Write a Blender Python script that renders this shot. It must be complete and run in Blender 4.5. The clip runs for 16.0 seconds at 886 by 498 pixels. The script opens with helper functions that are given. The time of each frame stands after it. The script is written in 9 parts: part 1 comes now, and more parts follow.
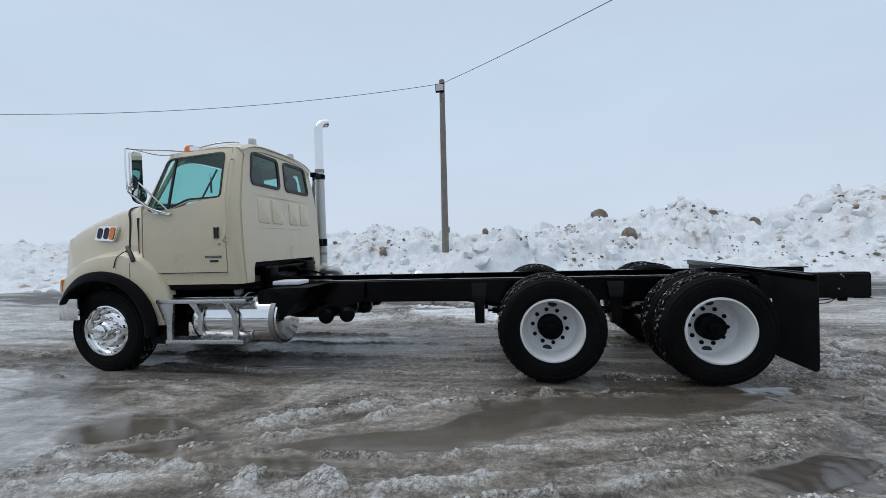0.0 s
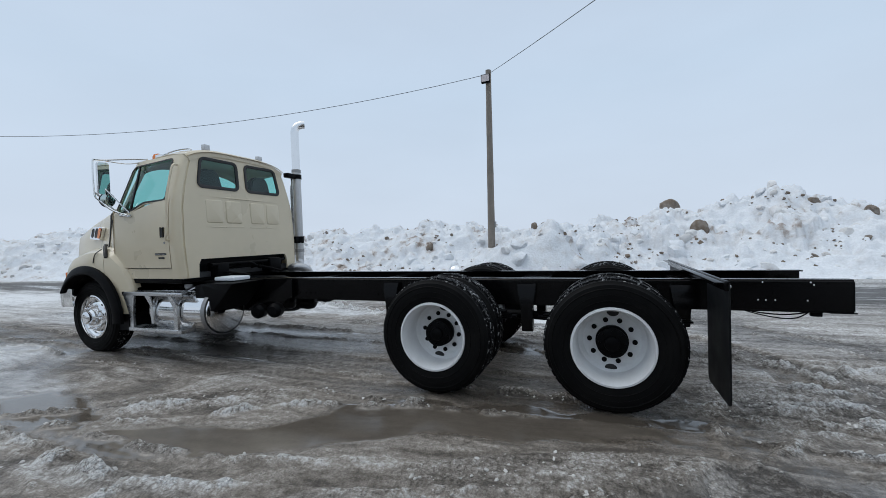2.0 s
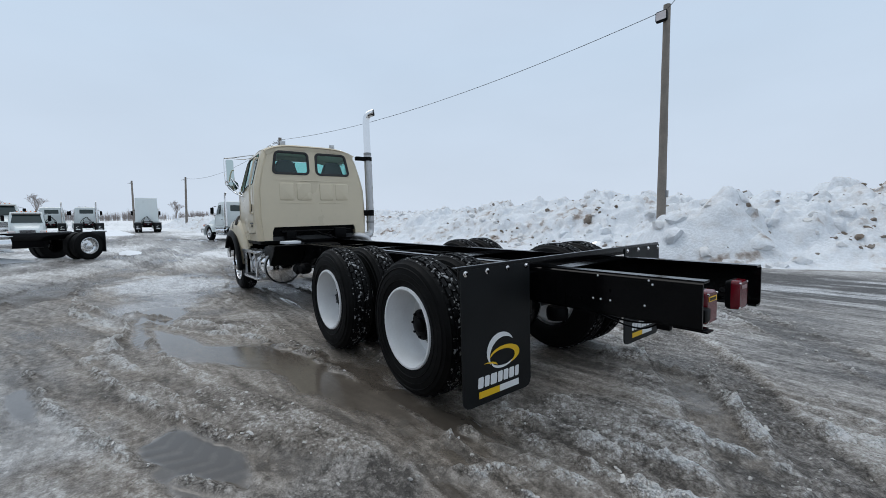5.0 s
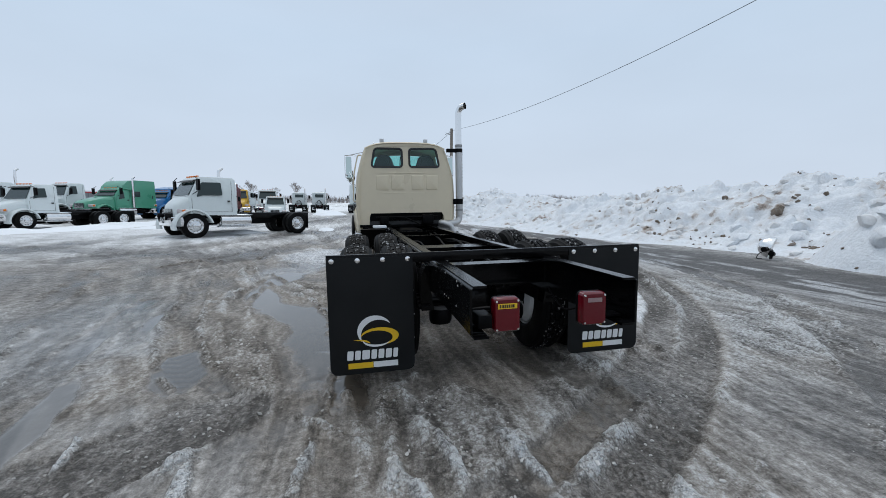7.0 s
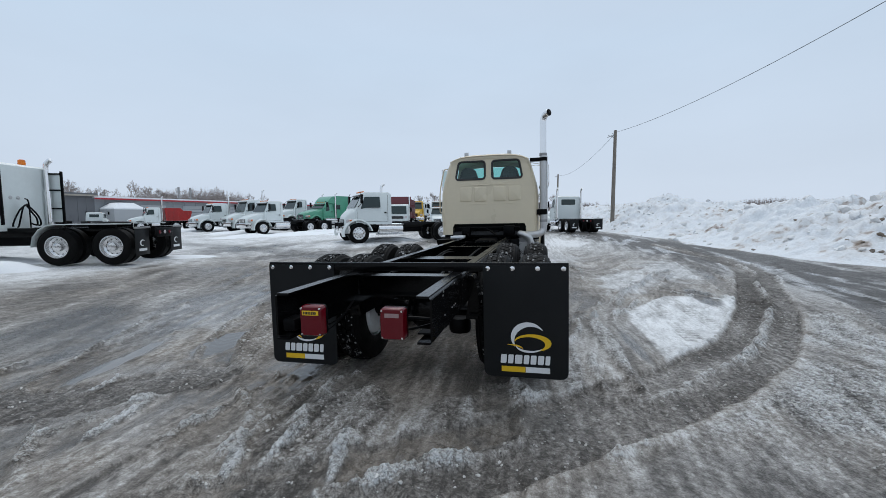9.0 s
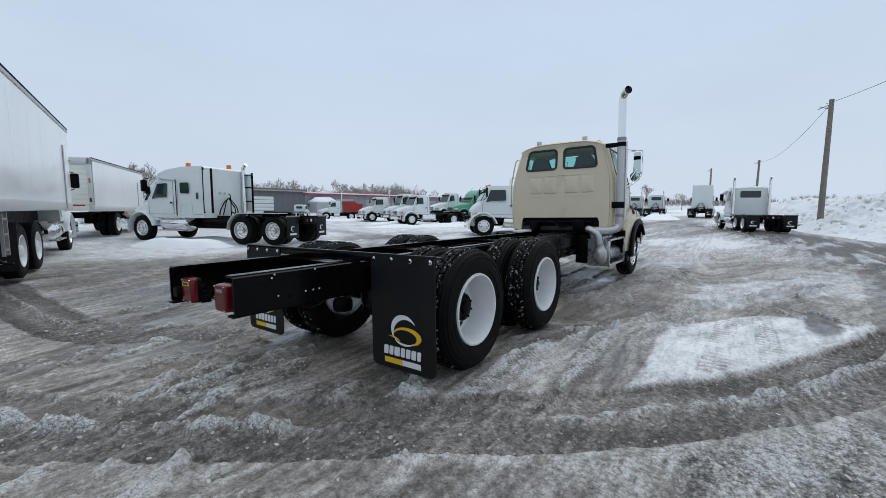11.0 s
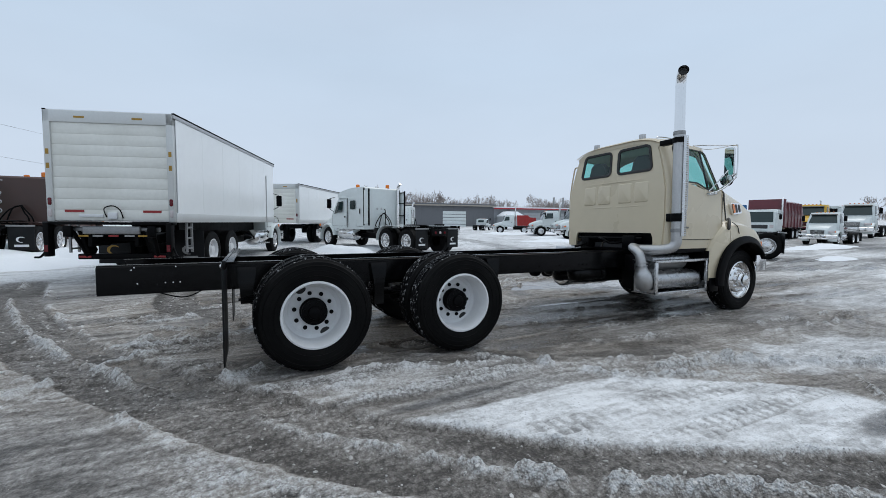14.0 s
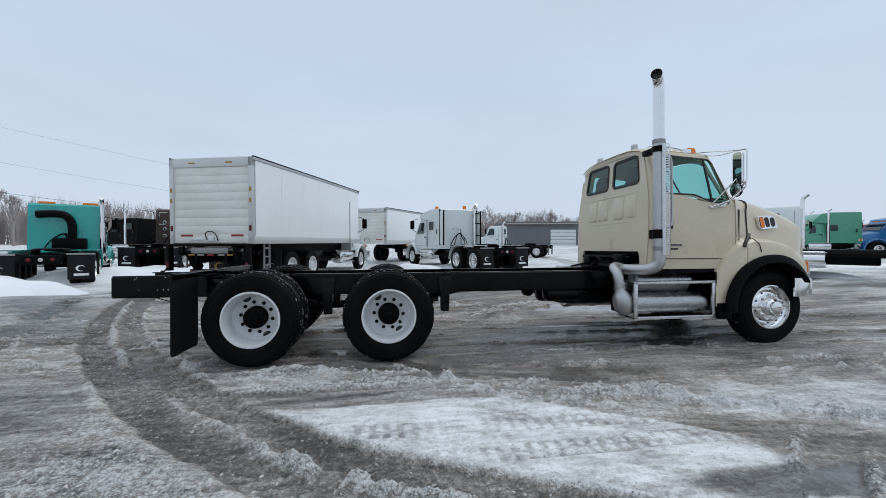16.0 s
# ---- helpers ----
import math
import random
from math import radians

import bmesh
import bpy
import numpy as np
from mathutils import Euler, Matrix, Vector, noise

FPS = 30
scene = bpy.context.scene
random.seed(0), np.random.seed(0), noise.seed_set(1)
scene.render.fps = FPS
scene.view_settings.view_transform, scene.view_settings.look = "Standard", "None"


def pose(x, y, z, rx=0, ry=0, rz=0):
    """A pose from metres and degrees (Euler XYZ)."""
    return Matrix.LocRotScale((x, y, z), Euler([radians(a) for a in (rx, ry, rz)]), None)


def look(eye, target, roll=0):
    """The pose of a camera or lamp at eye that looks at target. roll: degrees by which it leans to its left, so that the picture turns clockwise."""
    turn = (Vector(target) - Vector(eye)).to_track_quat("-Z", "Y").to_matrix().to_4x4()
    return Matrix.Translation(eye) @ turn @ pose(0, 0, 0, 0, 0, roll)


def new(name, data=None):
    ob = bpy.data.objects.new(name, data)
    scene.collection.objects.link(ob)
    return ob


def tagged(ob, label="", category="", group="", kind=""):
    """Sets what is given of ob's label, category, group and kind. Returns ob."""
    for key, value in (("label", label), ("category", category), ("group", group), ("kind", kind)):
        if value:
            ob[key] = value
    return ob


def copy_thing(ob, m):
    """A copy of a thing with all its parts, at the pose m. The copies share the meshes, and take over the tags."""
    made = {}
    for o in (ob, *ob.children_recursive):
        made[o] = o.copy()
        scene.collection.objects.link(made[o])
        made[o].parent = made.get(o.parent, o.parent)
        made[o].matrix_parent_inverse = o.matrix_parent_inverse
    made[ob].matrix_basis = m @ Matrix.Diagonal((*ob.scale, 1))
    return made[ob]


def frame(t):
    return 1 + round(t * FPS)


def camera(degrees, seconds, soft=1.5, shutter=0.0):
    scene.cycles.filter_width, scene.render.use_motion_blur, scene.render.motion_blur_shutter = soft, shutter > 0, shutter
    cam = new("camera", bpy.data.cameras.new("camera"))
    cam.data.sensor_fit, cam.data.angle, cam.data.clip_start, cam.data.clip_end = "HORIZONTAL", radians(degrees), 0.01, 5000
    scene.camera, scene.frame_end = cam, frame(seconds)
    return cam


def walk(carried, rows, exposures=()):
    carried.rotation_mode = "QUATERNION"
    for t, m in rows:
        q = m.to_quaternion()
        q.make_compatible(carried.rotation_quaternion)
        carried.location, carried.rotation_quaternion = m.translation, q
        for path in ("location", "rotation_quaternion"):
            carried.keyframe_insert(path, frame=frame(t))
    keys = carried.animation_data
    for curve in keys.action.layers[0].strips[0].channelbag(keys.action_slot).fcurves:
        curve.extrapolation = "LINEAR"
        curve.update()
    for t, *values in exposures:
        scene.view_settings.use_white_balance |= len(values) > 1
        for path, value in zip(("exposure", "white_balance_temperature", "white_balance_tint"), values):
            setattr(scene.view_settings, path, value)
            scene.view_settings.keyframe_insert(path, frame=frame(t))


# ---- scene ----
cam = camera(95.0, 16.0, soft=0.75)
METRES, EYE, TILT, LEAN, TURN = 16.084, 1.335, 0.11, 0.74, 8.5
ROWS = [
    (0.0, 0.0, 0.0, 0.0, -0.0, -0.08, 0.87),
    (0.5, 0.0294, 0.0076, 0.0009, 2.74, -0.19, 0.96),
    (1.0, 0.0609, 0.0095, 0.0013, 5.45, -0.12, 1.04),
    (1.5, 0.0884, 0.0181, -0.0, 8.62, -0.28, 1.12),
    (2.0, 0.117, 0.0246, 0.0011, 12.68, -0.72, 0.88),
    (2.5, 0.1504, 0.0289, 0.0021, 18.06, -1.17, 0.54),
    (3.0, 0.179, 0.0409, 0.0031, 23.43, -1.61, 0.61),
    (3.5, 0.2118, 0.0504, 0.0029, 28.44, -2.22, 0.99),
    (4.0, 0.2377, 0.0665, 0.0011, 33.31, -3.0, 1.18),
    (6.5, 0.3519, 0.1715, 0.005, 62.69, -6.34, -0.71),
    (7.0, 0.3679, 0.1978, 0.0068, 69.78, -6.6, -0.29),
    (7.5, 0.3814, 0.225, 0.0082, 76.55, -6.6, -0.08),
    (8.0, 0.3847, 0.2553, 0.0099, 82.98, -6.33, 0.01),
    (8.5, 0.3932, 0.2864, 0.0112, 89.06, -5.75, 0.11),
    (9.0, 0.3937, 0.3162, 0.01, 94.64, -5.4, 0.44),
    (11.5, 0.3439, 0.463, 0.0078, 123.35, -6.2, 0.07),
    (12.0, 0.326, 0.488, 0.0092, 128.39, -5.92, -0.01),
    (12.5, 0.3066, 0.5134, 0.0098, 133.1, -5.45, -0.06),
    (13.0, 0.2829, 0.5327, 0.009, 137.44, -4.87, -0.12),
    (13.5, 0.2604, 0.5547, 0.0072, 141.5, -4.5, -0.06),
    (14.0, 0.2351, 0.5736, 0.0061, 146.14, -4.08, 0.17),
    (14.5, 0.2077, 0.5893, 0.008, 150.99, -3.35, 0.31),
    (15.0, 0.1819, 0.6116, 0.0082, 155.43, -2.55, 0.41),
    (15.5, 0.1557, 0.6265, 0.0057, 159.33, -1.9, 0.57),
    (16.0, 0.1288, 0.6445, 0.005, 162.79, -1.19, 0.8),
]
walk(cam, [(t, pose(0, 0, EYE, TILT, LEAN, TURN) @ pose(METRES * x, METRES * y, METRES * z, 90 + pitch, roll, yaw)) for t, x, y, z, yaw, pitch, roll in ROWS])

# ---- world, sun, exposure ----
world = bpy.data.worlds.new("overcast_sky")
scene.world = world
world.use_nodes = True
wt = world.node_tree
wt.nodes.clear()
w_out = wt.nodes.new("ShaderNodeOutputWorld")
w_bg = wt.nodes.new("ShaderNodeBackground")
w_sky = wt.nodes.new("ShaderNodeTexSky")
w_sky.sky_type = "NISHITA"
w_sky.sun_disc = False
w_sky.sun_elevation, w_sky.sun_rotation = radians(58), radians(280)
w_sky.air_density, w_sky.dust_density, w_sky.ozone_density = 1.0, 6.0, 1.0
w_scale = wt.nodes.new("ShaderNodeVectorMath")
w_scale.operation = "SCALE"
w_scale.inputs["Scale"].default_value = 0.06
w_coord = wt.nodes.new("ShaderNodeTexCoord")
w_sep = wt.nodes.new("ShaderNodeSeparateXYZ")
w_ramp = wt.nodes.new("ShaderNodeValToRGB")
w_ramp.color_ramp.elements[0].position, w_ramp.color_ramp.elements[0].color = 0.0, (0.63, 0.72, 0.845, 1)
w_ramp.color_ramp.elements[1].position, w_ramp.color_ramp.elements[1].color = 1.0, (0.98, 1.07, 1.17, 1)
for w_pos, w_col in ((0.52, (0.555, 0.665, 0.815, 1)), (0.72, (0.76, 0.87, 0.99, 1))):
    w_ramp.color_ramp.elements.new(w_pos).color = w_col
e = w_ramp.color_ramp.elements.new(0.35)
e.color = (0.565, 0.69, 0.845, 1)
w_map = wt.nodes.new("ShaderNodeMapping")
w_map.inputs["Scale"].default_value = (1.0, 1.0, 3.0)
w_noise = wt.nodes.new("ShaderNodeTexNoise")
w_noise.inputs["Scale"].default_value, w_noise.inputs["Detail"].default_value = 2.2, 5.0
w_cl = wt.nodes.new("ShaderNodeMapRange")
w_cl.inputs["To Min"].default_value, w_cl.inputs["To Max"].default_value = 0.93, 1.07
w_mul = wt.nodes.new("ShaderNodeVectorMath")
w_mul.operation = "SCALE"
w_mix = wt.nodes.new("ShaderNodeMix")
w_mix.data_type = "RGBA"
w_mix.inputs["Factor"].default_value = 0.97
wt.links.new(w_coord.outputs["Generated"], w_sep.inputs[0])
wt.links.new(w_sep.outputs["Z"], w_ramp.inputs["Fac"])
wt.links.new(w_coord.outputs["Generated"], w_map.inputs["Vector"])
wt.links.new(w_map.outputs[0], w_noise.inputs["Vector"])
wt.links.new(w_noise.outputs["Fac"], w_cl.inputs["Value"])
wt.links.new(w_ramp.outputs["Color"], w_mul.inputs[0])
wt.links.new(w_cl.outputs["Result"], w_mul.inputs["Scale"])
wt.links.new(w_sky.outputs["Color"], w_scale.inputs[0])
wt.links.new(w_scale.outputs[0], w_mix.inputs["A"])
wt.links.new(w_mul.outputs[0], w_mix.inputs["B"])
wt.links.new(w_mix.outputs["Result"], w_bg.inputs["Color"])
w_bg.inputs["Strength"].default_value = 1.0
wt.links.new(w_bg.outputs[0], w_out.inputs[0])

sun = new("sun", bpy.data.lights.new("sun", "SUN"))
sun.data.energy, sun.data.angle, sun.data.color = 0.70, radians(40), (1.0, 0.97, 0.93)
sun.matrix_world = look((0, 0, 40), (24, 4, 0))


# ---- materials ----
def mat(name, color, rough=0.5, metal=0.0, var=0.12, scale=6.0, fine=60.0, bump=0.0, coat=0.0, dirt=None, dirt_amt=0.0, rvar=0.1, spec=0.5, rand=0.0, edge=(0.42, 0.72)):
    """A painted, metal or mineral surface: base colour, broad and fine variation, stains and fine relief."""
    m = bpy.data.materials.new(name)
    m.use_nodes = True
    nt = m.node_tree
    N, L = nt.nodes, nt.links
    bsdf = N["Principled BSDF"]
    co = N.new("ShaderNodeTexCoord")
    n1, n2 = N.new("ShaderNodeTexNoise"), N.new("ShaderNodeTexNoise")
    n1.inputs["Scale"].default_value, n1.inputs["Detail"].default_value = scale, 4
    n2.inputs["Scale"].default_value, n2.inputs["Detail"].default_value = fine, 3
    for n in (n1, n2):
        L.new(co.outputs["Object"], n.inputs["Vector"])
    add = N.new("ShaderNodeMath")
    add.operation = "ADD"
    L.new(n1.outputs["Fac"], add.inputs[0])
    L.new(n2.outputs["Fac"], add.inputs[1])
    mr = N.new("ShaderNodeMapRange")
    mr.inputs["From Min"].default_value, mr.inputs["From Max"].default_value = 0.6, 1.4
    mr.inputs["To Min"].default_value, mr.inputs["To Max"].default_value = 1 - var, 1 + var
    L.new(add.outputs[0], mr.inputs["Value"])
    sc = N.new("ShaderNodeVectorMath")
    sc.operation = "SCALE"
    sc.inputs[0].default_value = color
    L.new(mr.outputs["Result"], sc.inputs["Scale"])
    last = sc.outputs[0]
    if rand:
        oi = N.new("ShaderNodeObjectInfo")
        r2 = N.new("ShaderNodeMapRange")
        r2.inputs["To Min"].default_value, r2.inputs["To Max"].default_value = 1 - rand, 1 + rand
        L.new(oi.outputs["Random"], r2.inputs["Value"])
        s2 = N.new("ShaderNodeVectorMath")
        s2.operation = "SCALE"
        L.new(last, s2.inputs[0])
        L.new(r2.outputs["Result"], s2.inputs["Scale"])
        last = s2.outputs[0]
    if dirt:
        n3 = N.new("ShaderNodeTexNoise")
        n3.inputs["Scale"].default_value, n3.inputs["Detail"].default_value = scale * 0.6, 8
        L.new(co.outputs["Object"], n3.inputs["Vector"])
        r3 = N.new("ShaderNodeMapRange")
        r3.inputs["From Min"].default_value, r3.inputs["From Max"].default_value = edge
        r3.inputs["To Max"].default_value = dirt_amt
        L.new(n3.outputs["Fac"], r3.inputs["Value"])
        mx = N.new("ShaderNodeMix")
        mx.data_type = "RGBA"
        L.new(r3.outputs["Result"], mx.inputs["Factor"])
        L.new(last, mx.inputs["A"])
        mx.inputs["B"].default_value = (*dirt, 1)
        last = mx.outputs["Result"]
    L.new(last, bsdf.inputs["Base Color"])
    rr = N.new("ShaderNodeMapRange")
    rr.inputs["From Min"].default_value, rr.inputs["From Max"].default_value = 0.3, 0.7
    rr.inputs["To Min"].default_value, rr.inputs["To Max"].default_value = max(0.02, rough * (1 - rvar)), min(1, rough * (1 + rvar * 2))
    L.new(n1.outputs["Fac"], rr.inputs["Value"])
    L.new(rr.outputs["Result"], bsdf.inputs["Roughness"])
    bsdf.inputs["Metallic"].default_value = metal
    bsdf.inputs["Specular IOR Level"].default_value = spec
    bsdf.inputs["Coat Weight"].default_value = coat
    bsdf.inputs["Coat Roughness"].default_value = 0.06
    if bump:
        b = N.new("ShaderNodeBump")
        b.inputs["Strength"].default_value, b.inputs["Distance"].default_value = bump, 0.01
        L.new(n2.outputs["Fac"], b.inputs["Height"])
        L.new(b.outputs[0], bsdf.inputs["Normal"])
    return m


def glass_mat(name, tint, rough=0.0):
    """A thin tinted pane: see-through with a mirror film that grows at glancing angles."""
    m = bpy.data.materials.new(name)
    m.use_nodes = True
    nt = m.node_tree
    nt.nodes.clear()
    o = nt.nodes.new("ShaderNodeOutputMaterial")
    mix = nt.nodes.new("ShaderNodeMixShader")
    tr = nt.nodes.new("ShaderNodeBsdfTransparent")
    gl = nt.nodes.new("ShaderNodeBsdfGlossy")
    lw = nt.nodes.new("ShaderNodeLayerWeight")
    lw.inputs["Blend"].default_value = 0.5
    fp = nt.nodes.new("ShaderNodeMath")
    fp.operation = "POWER"
    fp.inputs[1].default_value = 4.0
    fr = nt.nodes.new("ShaderNodeMapRange")
    fr.inputs["To Min"].default_value, fr.inputs["To Max"].default_value = 0.05, 0.9
    nt.links.new(lw.outputs["Facing"], fp.inputs[0])
    nt.links.new(fp.outputs[0], fr.inputs["Value"])
    tr.inputs["Color"].default_value = (*tint, 1)
    gl.inputs["Roughness"].default_value = 0.02 + rough
    nt.links.new(fr.outputs[0], mix.inputs[0])
    nt.links.new(tr.outputs[0], mix.inputs[1])
    nt.links.new(gl.outputs[0], mix.inputs[2])
    nt.links.new(mix.outputs[0], o.inputs[0])
    return m


def glow_lens(name, color, rough=0.2):
    return mat(name, color, rough, var=0.1, scale=30, fine=200, coat=0.15, spec=0.35)


CREAM = mat("cream_paint", (0.62, 0.535, 0.385), 0.28, var=0.03, scale=1.5, fine=8, coat=0.5, dirt=(0.42, 0.37, 0.29), dirt_amt=0.12)
BLACK = mat("gloss_black_chassis_paint", (0.002, 0.002, 0.0023), 0.16, var=0.3, scale=4, fine=90, coat=0.03, dirt=(0.009, 0.0085, 0.008), dirt_amt=0.2, bump=0.04, spec=0.13)
SATIN = mat("satin_black", (0.0025, 0.0025, 0.003), 0.42, var=0.3, scale=6, fine=80, bump=0.06, dirt=(0.010, 0.0095, 0.009), dirt_amt=0.2, spec=0.07)
RUBBER = mat("tyre_rubber", (0.0028, 0.0028, 0.003), 0.6, var=0.35, scale=7, fine=120, bump=0.15, dirt=(0.012, 0.0115, 0.011), dirt_amt=0.35, spec=0.10)
TREAD = mat("tread_with_slush", (0.0045, 0.0045, 0.005), 0.6, var=0.35, scale=46, fine=120, bump=0.15, dirt=(0.42, 0.42, 0.42), dirt_amt=0.75, spec=0.12, edge=(0.585, 0.64))
FLAP = mat("mudflap_rubber", (0.006, 0.007, 0.008), 0.42, var=0.2, scale=5, fine=60, bump=0.05, dirt=(0.02, 0.02, 0.02), dirt_amt=0.25, spec=0.2)
RIMW = mat("white_rim_paint", (0.74, 0.75, 0.76), 0.4, var=0.05, scale=8, fine=60, dirt=(0.45, 0.43, 0.40), dirt_amt=0.25)
CHROME = mat("chrome", (0.80, 0.80, 0.80), 0.07, 1.0, var=0.04, scale=5, fine=60)
ALU = mat("brushed_aluminium", (0.62, 0.625, 0.63), 0.26, 1.0, var=0.10, scale=5, fine=90, bump=0.05)
DULLALU = mat("oxidised_aluminium", (0.50, 0.50, 0.50), 0.42, 0.9, var=0.15, scale=6, fine=70, bump=0.08)
STEEL = mat("grey_steel", (0.30, 0.30, 0.30), 0.45, 0.8, var=0.2, scale=7, fine=60, bump=0.1)
SEAT = mat("grey_seat_cloth", (0.045, 0.047, 0.05), 0.85, var=0.15, scale=10, fine=150, bump=0.2)
DASH = mat("dark_dash_plastic", (0.03, 0.031, 0.033), 0.55, var=0.1, fine=150, bump=0.1)
GASKET = mat("window_gasket", (0.010, 0.010, 0.010), 0.5, var=0.2)
TEAL = glass_mat("tinted_green_glass", (0.50, 0.80, 0.76))
# mirror colour dimmed and greened to stand in for dark surroundings in the reflection
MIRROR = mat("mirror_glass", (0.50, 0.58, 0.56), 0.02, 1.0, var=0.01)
AMBER = glow_lens("amber_lens", (0.75, 0.19, 0.015))
RED = glow_lens("red_lens", (0.11, 0.003, 0.008))
CLEAR = glow_lens("clear_lens", (0.55, 0.50, 0.50))
DIMLENS = glow_lens("dim_reversing_lens", (0.30, 0.20, 0.20))
DRED = mat("dark_red_decal", (0.30, 0.02, 0.02), 0.4, var=0.1)
YEL = mat("yellow_decal", (0.75, 0.46, 0.012), 0.4, var=0.06)
WHT = mat("white_decal", (0.72, 0.73, 0.74), 0.4, var=0.06)
OCHRE = mat("road_grimed_yellow_decal", (0.36, 0.21, 0.03), 0.6, var=0.25, scale=8)
GRIMEW = mat("road_grimed_white_decal", (0.30, 0.30, 0.29), 0.6, var=0.25, scale=8)
# print on labels, and the painted dark of holes and openings
INK_DARK = mat("black_ink_and_hole_dark", (0.01, 0.01, 0.01), 0.5)
WHITEP = mat("white_truck_paint", (0.66, 0.71, 0.705), 0.3, var=0.04, scale=1.2, fine=9, coat=0.4, dirt=(0.58, 0.57, 0.54), dirt_amt=0.2)
PALEFRAME = mat("pale_grey_frame", (0.60, 0.61, 0.60), 0.35, 0.25, var=0.05, scale=1.5, fine=20, dirt=(0.42, 0.40, 0.36), dirt_amt=0.3)
PANEL = mat("white_box_panel", (0.90, 0.92, 0.92), 0.22, var=0.03, scale=0.6, fine=5, coat=0.4, dirt=(0.72, 0.73, 0.72), dirt_amt=0.2)
DOORW = mat("dirty_white_roll_door", (0.78, 0.78, 0.73), 0.5, var=0.06, scale=1.6, fine=14, dirt=(0.55, 0.54, 0.47), dirt_amt=0.4)
GREENP = mat("green_truck_paint", (0.065, 0.30, 0.19), 0.3, var=0.05, coat=0.5, scale=1.5)
TEALP = mat("teal_truck_paint", (0.012, 0.36, 0.33), 0.25, var=0.05, coat=0.6, scale=1.5)
BLUEP = mat("blue_truck_paint", (0.015, 0.145, 0.37), 0.3, var=0.06, coat=0.5, scale=1.5)
REDP = mat("red_dump_paint", (0.36, 0.016, 0.014), 0.4, var=0.12, scale=3, dirt=(0.12, 0.03, 0.03), dirt_amt=0.4)
MAROON = mat("maroon_body_paint", (0.115, 0.010, 0.018), 0.35, var=0.12, scale=2, coat=0.3)
BROWNP = mat("brown_body_paint", (0.065, 0.030, 0.024), 0.4, var=0.1, scale=2, coat=0.2)
YELP = mat("yellow_truck_paint", (0.60, 0.36, 0.03), 0.4, var=0.08)
WOODP = mat("weathered_pole_wood", (0.20, 0.175, 0.15), 0.85, var=0.3, scale=3, fine=40, bump=0.5)
WIRE = mat("black_cable", (0.02, 0.02, 0.022), 0.6)
# twig colour lightened to carry the haze of distance
HAZED_BARK = mat("bare_twigs_in_haze", (0.30, 0.265, 0.25), 0.9, var=0.3, scale=2)
WALLG = mat("grey_metal_cladding", (0.24, 0.255, 0.27), 0.55, var=0.08, scale=0.5, fine=6)
WALLD = mat("dark_grey_cladding", (0.135, 0.14, 0.15), 0.6, var=0.1, scale=0.5)
REDTRIM = mat("red_roof_trim", (0.36, 0.02, 0.03), 0.5)
CONC = mat("concrete_block", (0.34, 0.31, 0.27), 0.85, var=0.2, scale=5, bump=0.4)


def snow_mat(name):
    """Dirty ploughed snow: white, with grey and brown dirt in broken patches and a crumbly relief."""
    m = bpy.data.materials.new(name)
    m.use_nodes = True
    N, L = m.node_tree.nodes, m.node_tree.links
    bsdf = N["Principled BSDF"]
    co = N.new("ShaderNodeTexCoord")
    big, mid, fin = (N.new("ShaderNodeTexNoise") for _ in range(3))
    for n, s, d in ((big, 0.55, 8), (mid, 3.2, 8), (fin, 17.0, 6)):
        n.inputs["Scale"].default_value, n.inputs["Detail"].default_value = s, d
        L.new(co.outputs["Object"], n.inputs["Vector"])
    mul = N.new("ShaderNodeMath")
    mul.operation = "MULTIPLY"
    L.new(big.outputs["Fac"], mul.inputs[0])
    L.new(mid.outputs["Fac"], mul.inputs[1])
    ramp = N.new("ShaderNodeValToRGB")
    cr = ramp.color_ramp
    cr.elements[0].position, cr.elements[0].color = 0.22, (0.715, 0.74, 0.77, 1)
    cr.elements[1].position, cr.elements[1].color = 0.46, (0.19, 0.145, 0.115, 1)
    a = cr.elements.new(0.33)
    a.color = (0.65, 0.655, 0.665, 1)
    b = cr.elements.new(0.375)
    b.color = (0.46, 0.42, 0.395, 1)
    L.new(mul.outputs[0], ramp.inputs["Fac"])
    grain = N.new("ShaderNodeMapRange")
    for key, val in (("From Min", 0.32), ("From Max", 0.66), ("To Min", 1.06), ("To Max", 0.93)):
        grain.inputs[key].default_value = val
    L.new(fin.outputs["Fac"], grain.inputs["Value"])
    shade = N.new("ShaderNodeVectorMath")
    shade.operation = "SCALE"
    L.new(ramp.outputs["Color"], shade.inputs[0])
    L.new(grain.outputs["Result"], shade.inputs["Scale"])
    L.new(shade.outputs[0], bsdf.inputs["Base Color"])
    bsdf.inputs["Roughness"].default_value = 0.7
    bsdf.inputs["Specular IOR Level"].default_value = 0.25
    ad = N.new("ShaderNodeMath")
    ad.operation = "ADD"
    L.new(mid.outputs["Fac"], ad.inputs[0])
    L.new(fin.outputs["Fac"], ad.inputs[1])
    bp = N.new("ShaderNodeBump")
    bp.inputs["Strength"].default_value, bp.inputs["Distance"].default_value = 0.42, 0.07
    L.new(ad.outputs[0], bp.inputs["Height"])
    L.new(bp.outputs[0], bsdf.inputs["Normal"])
    return m


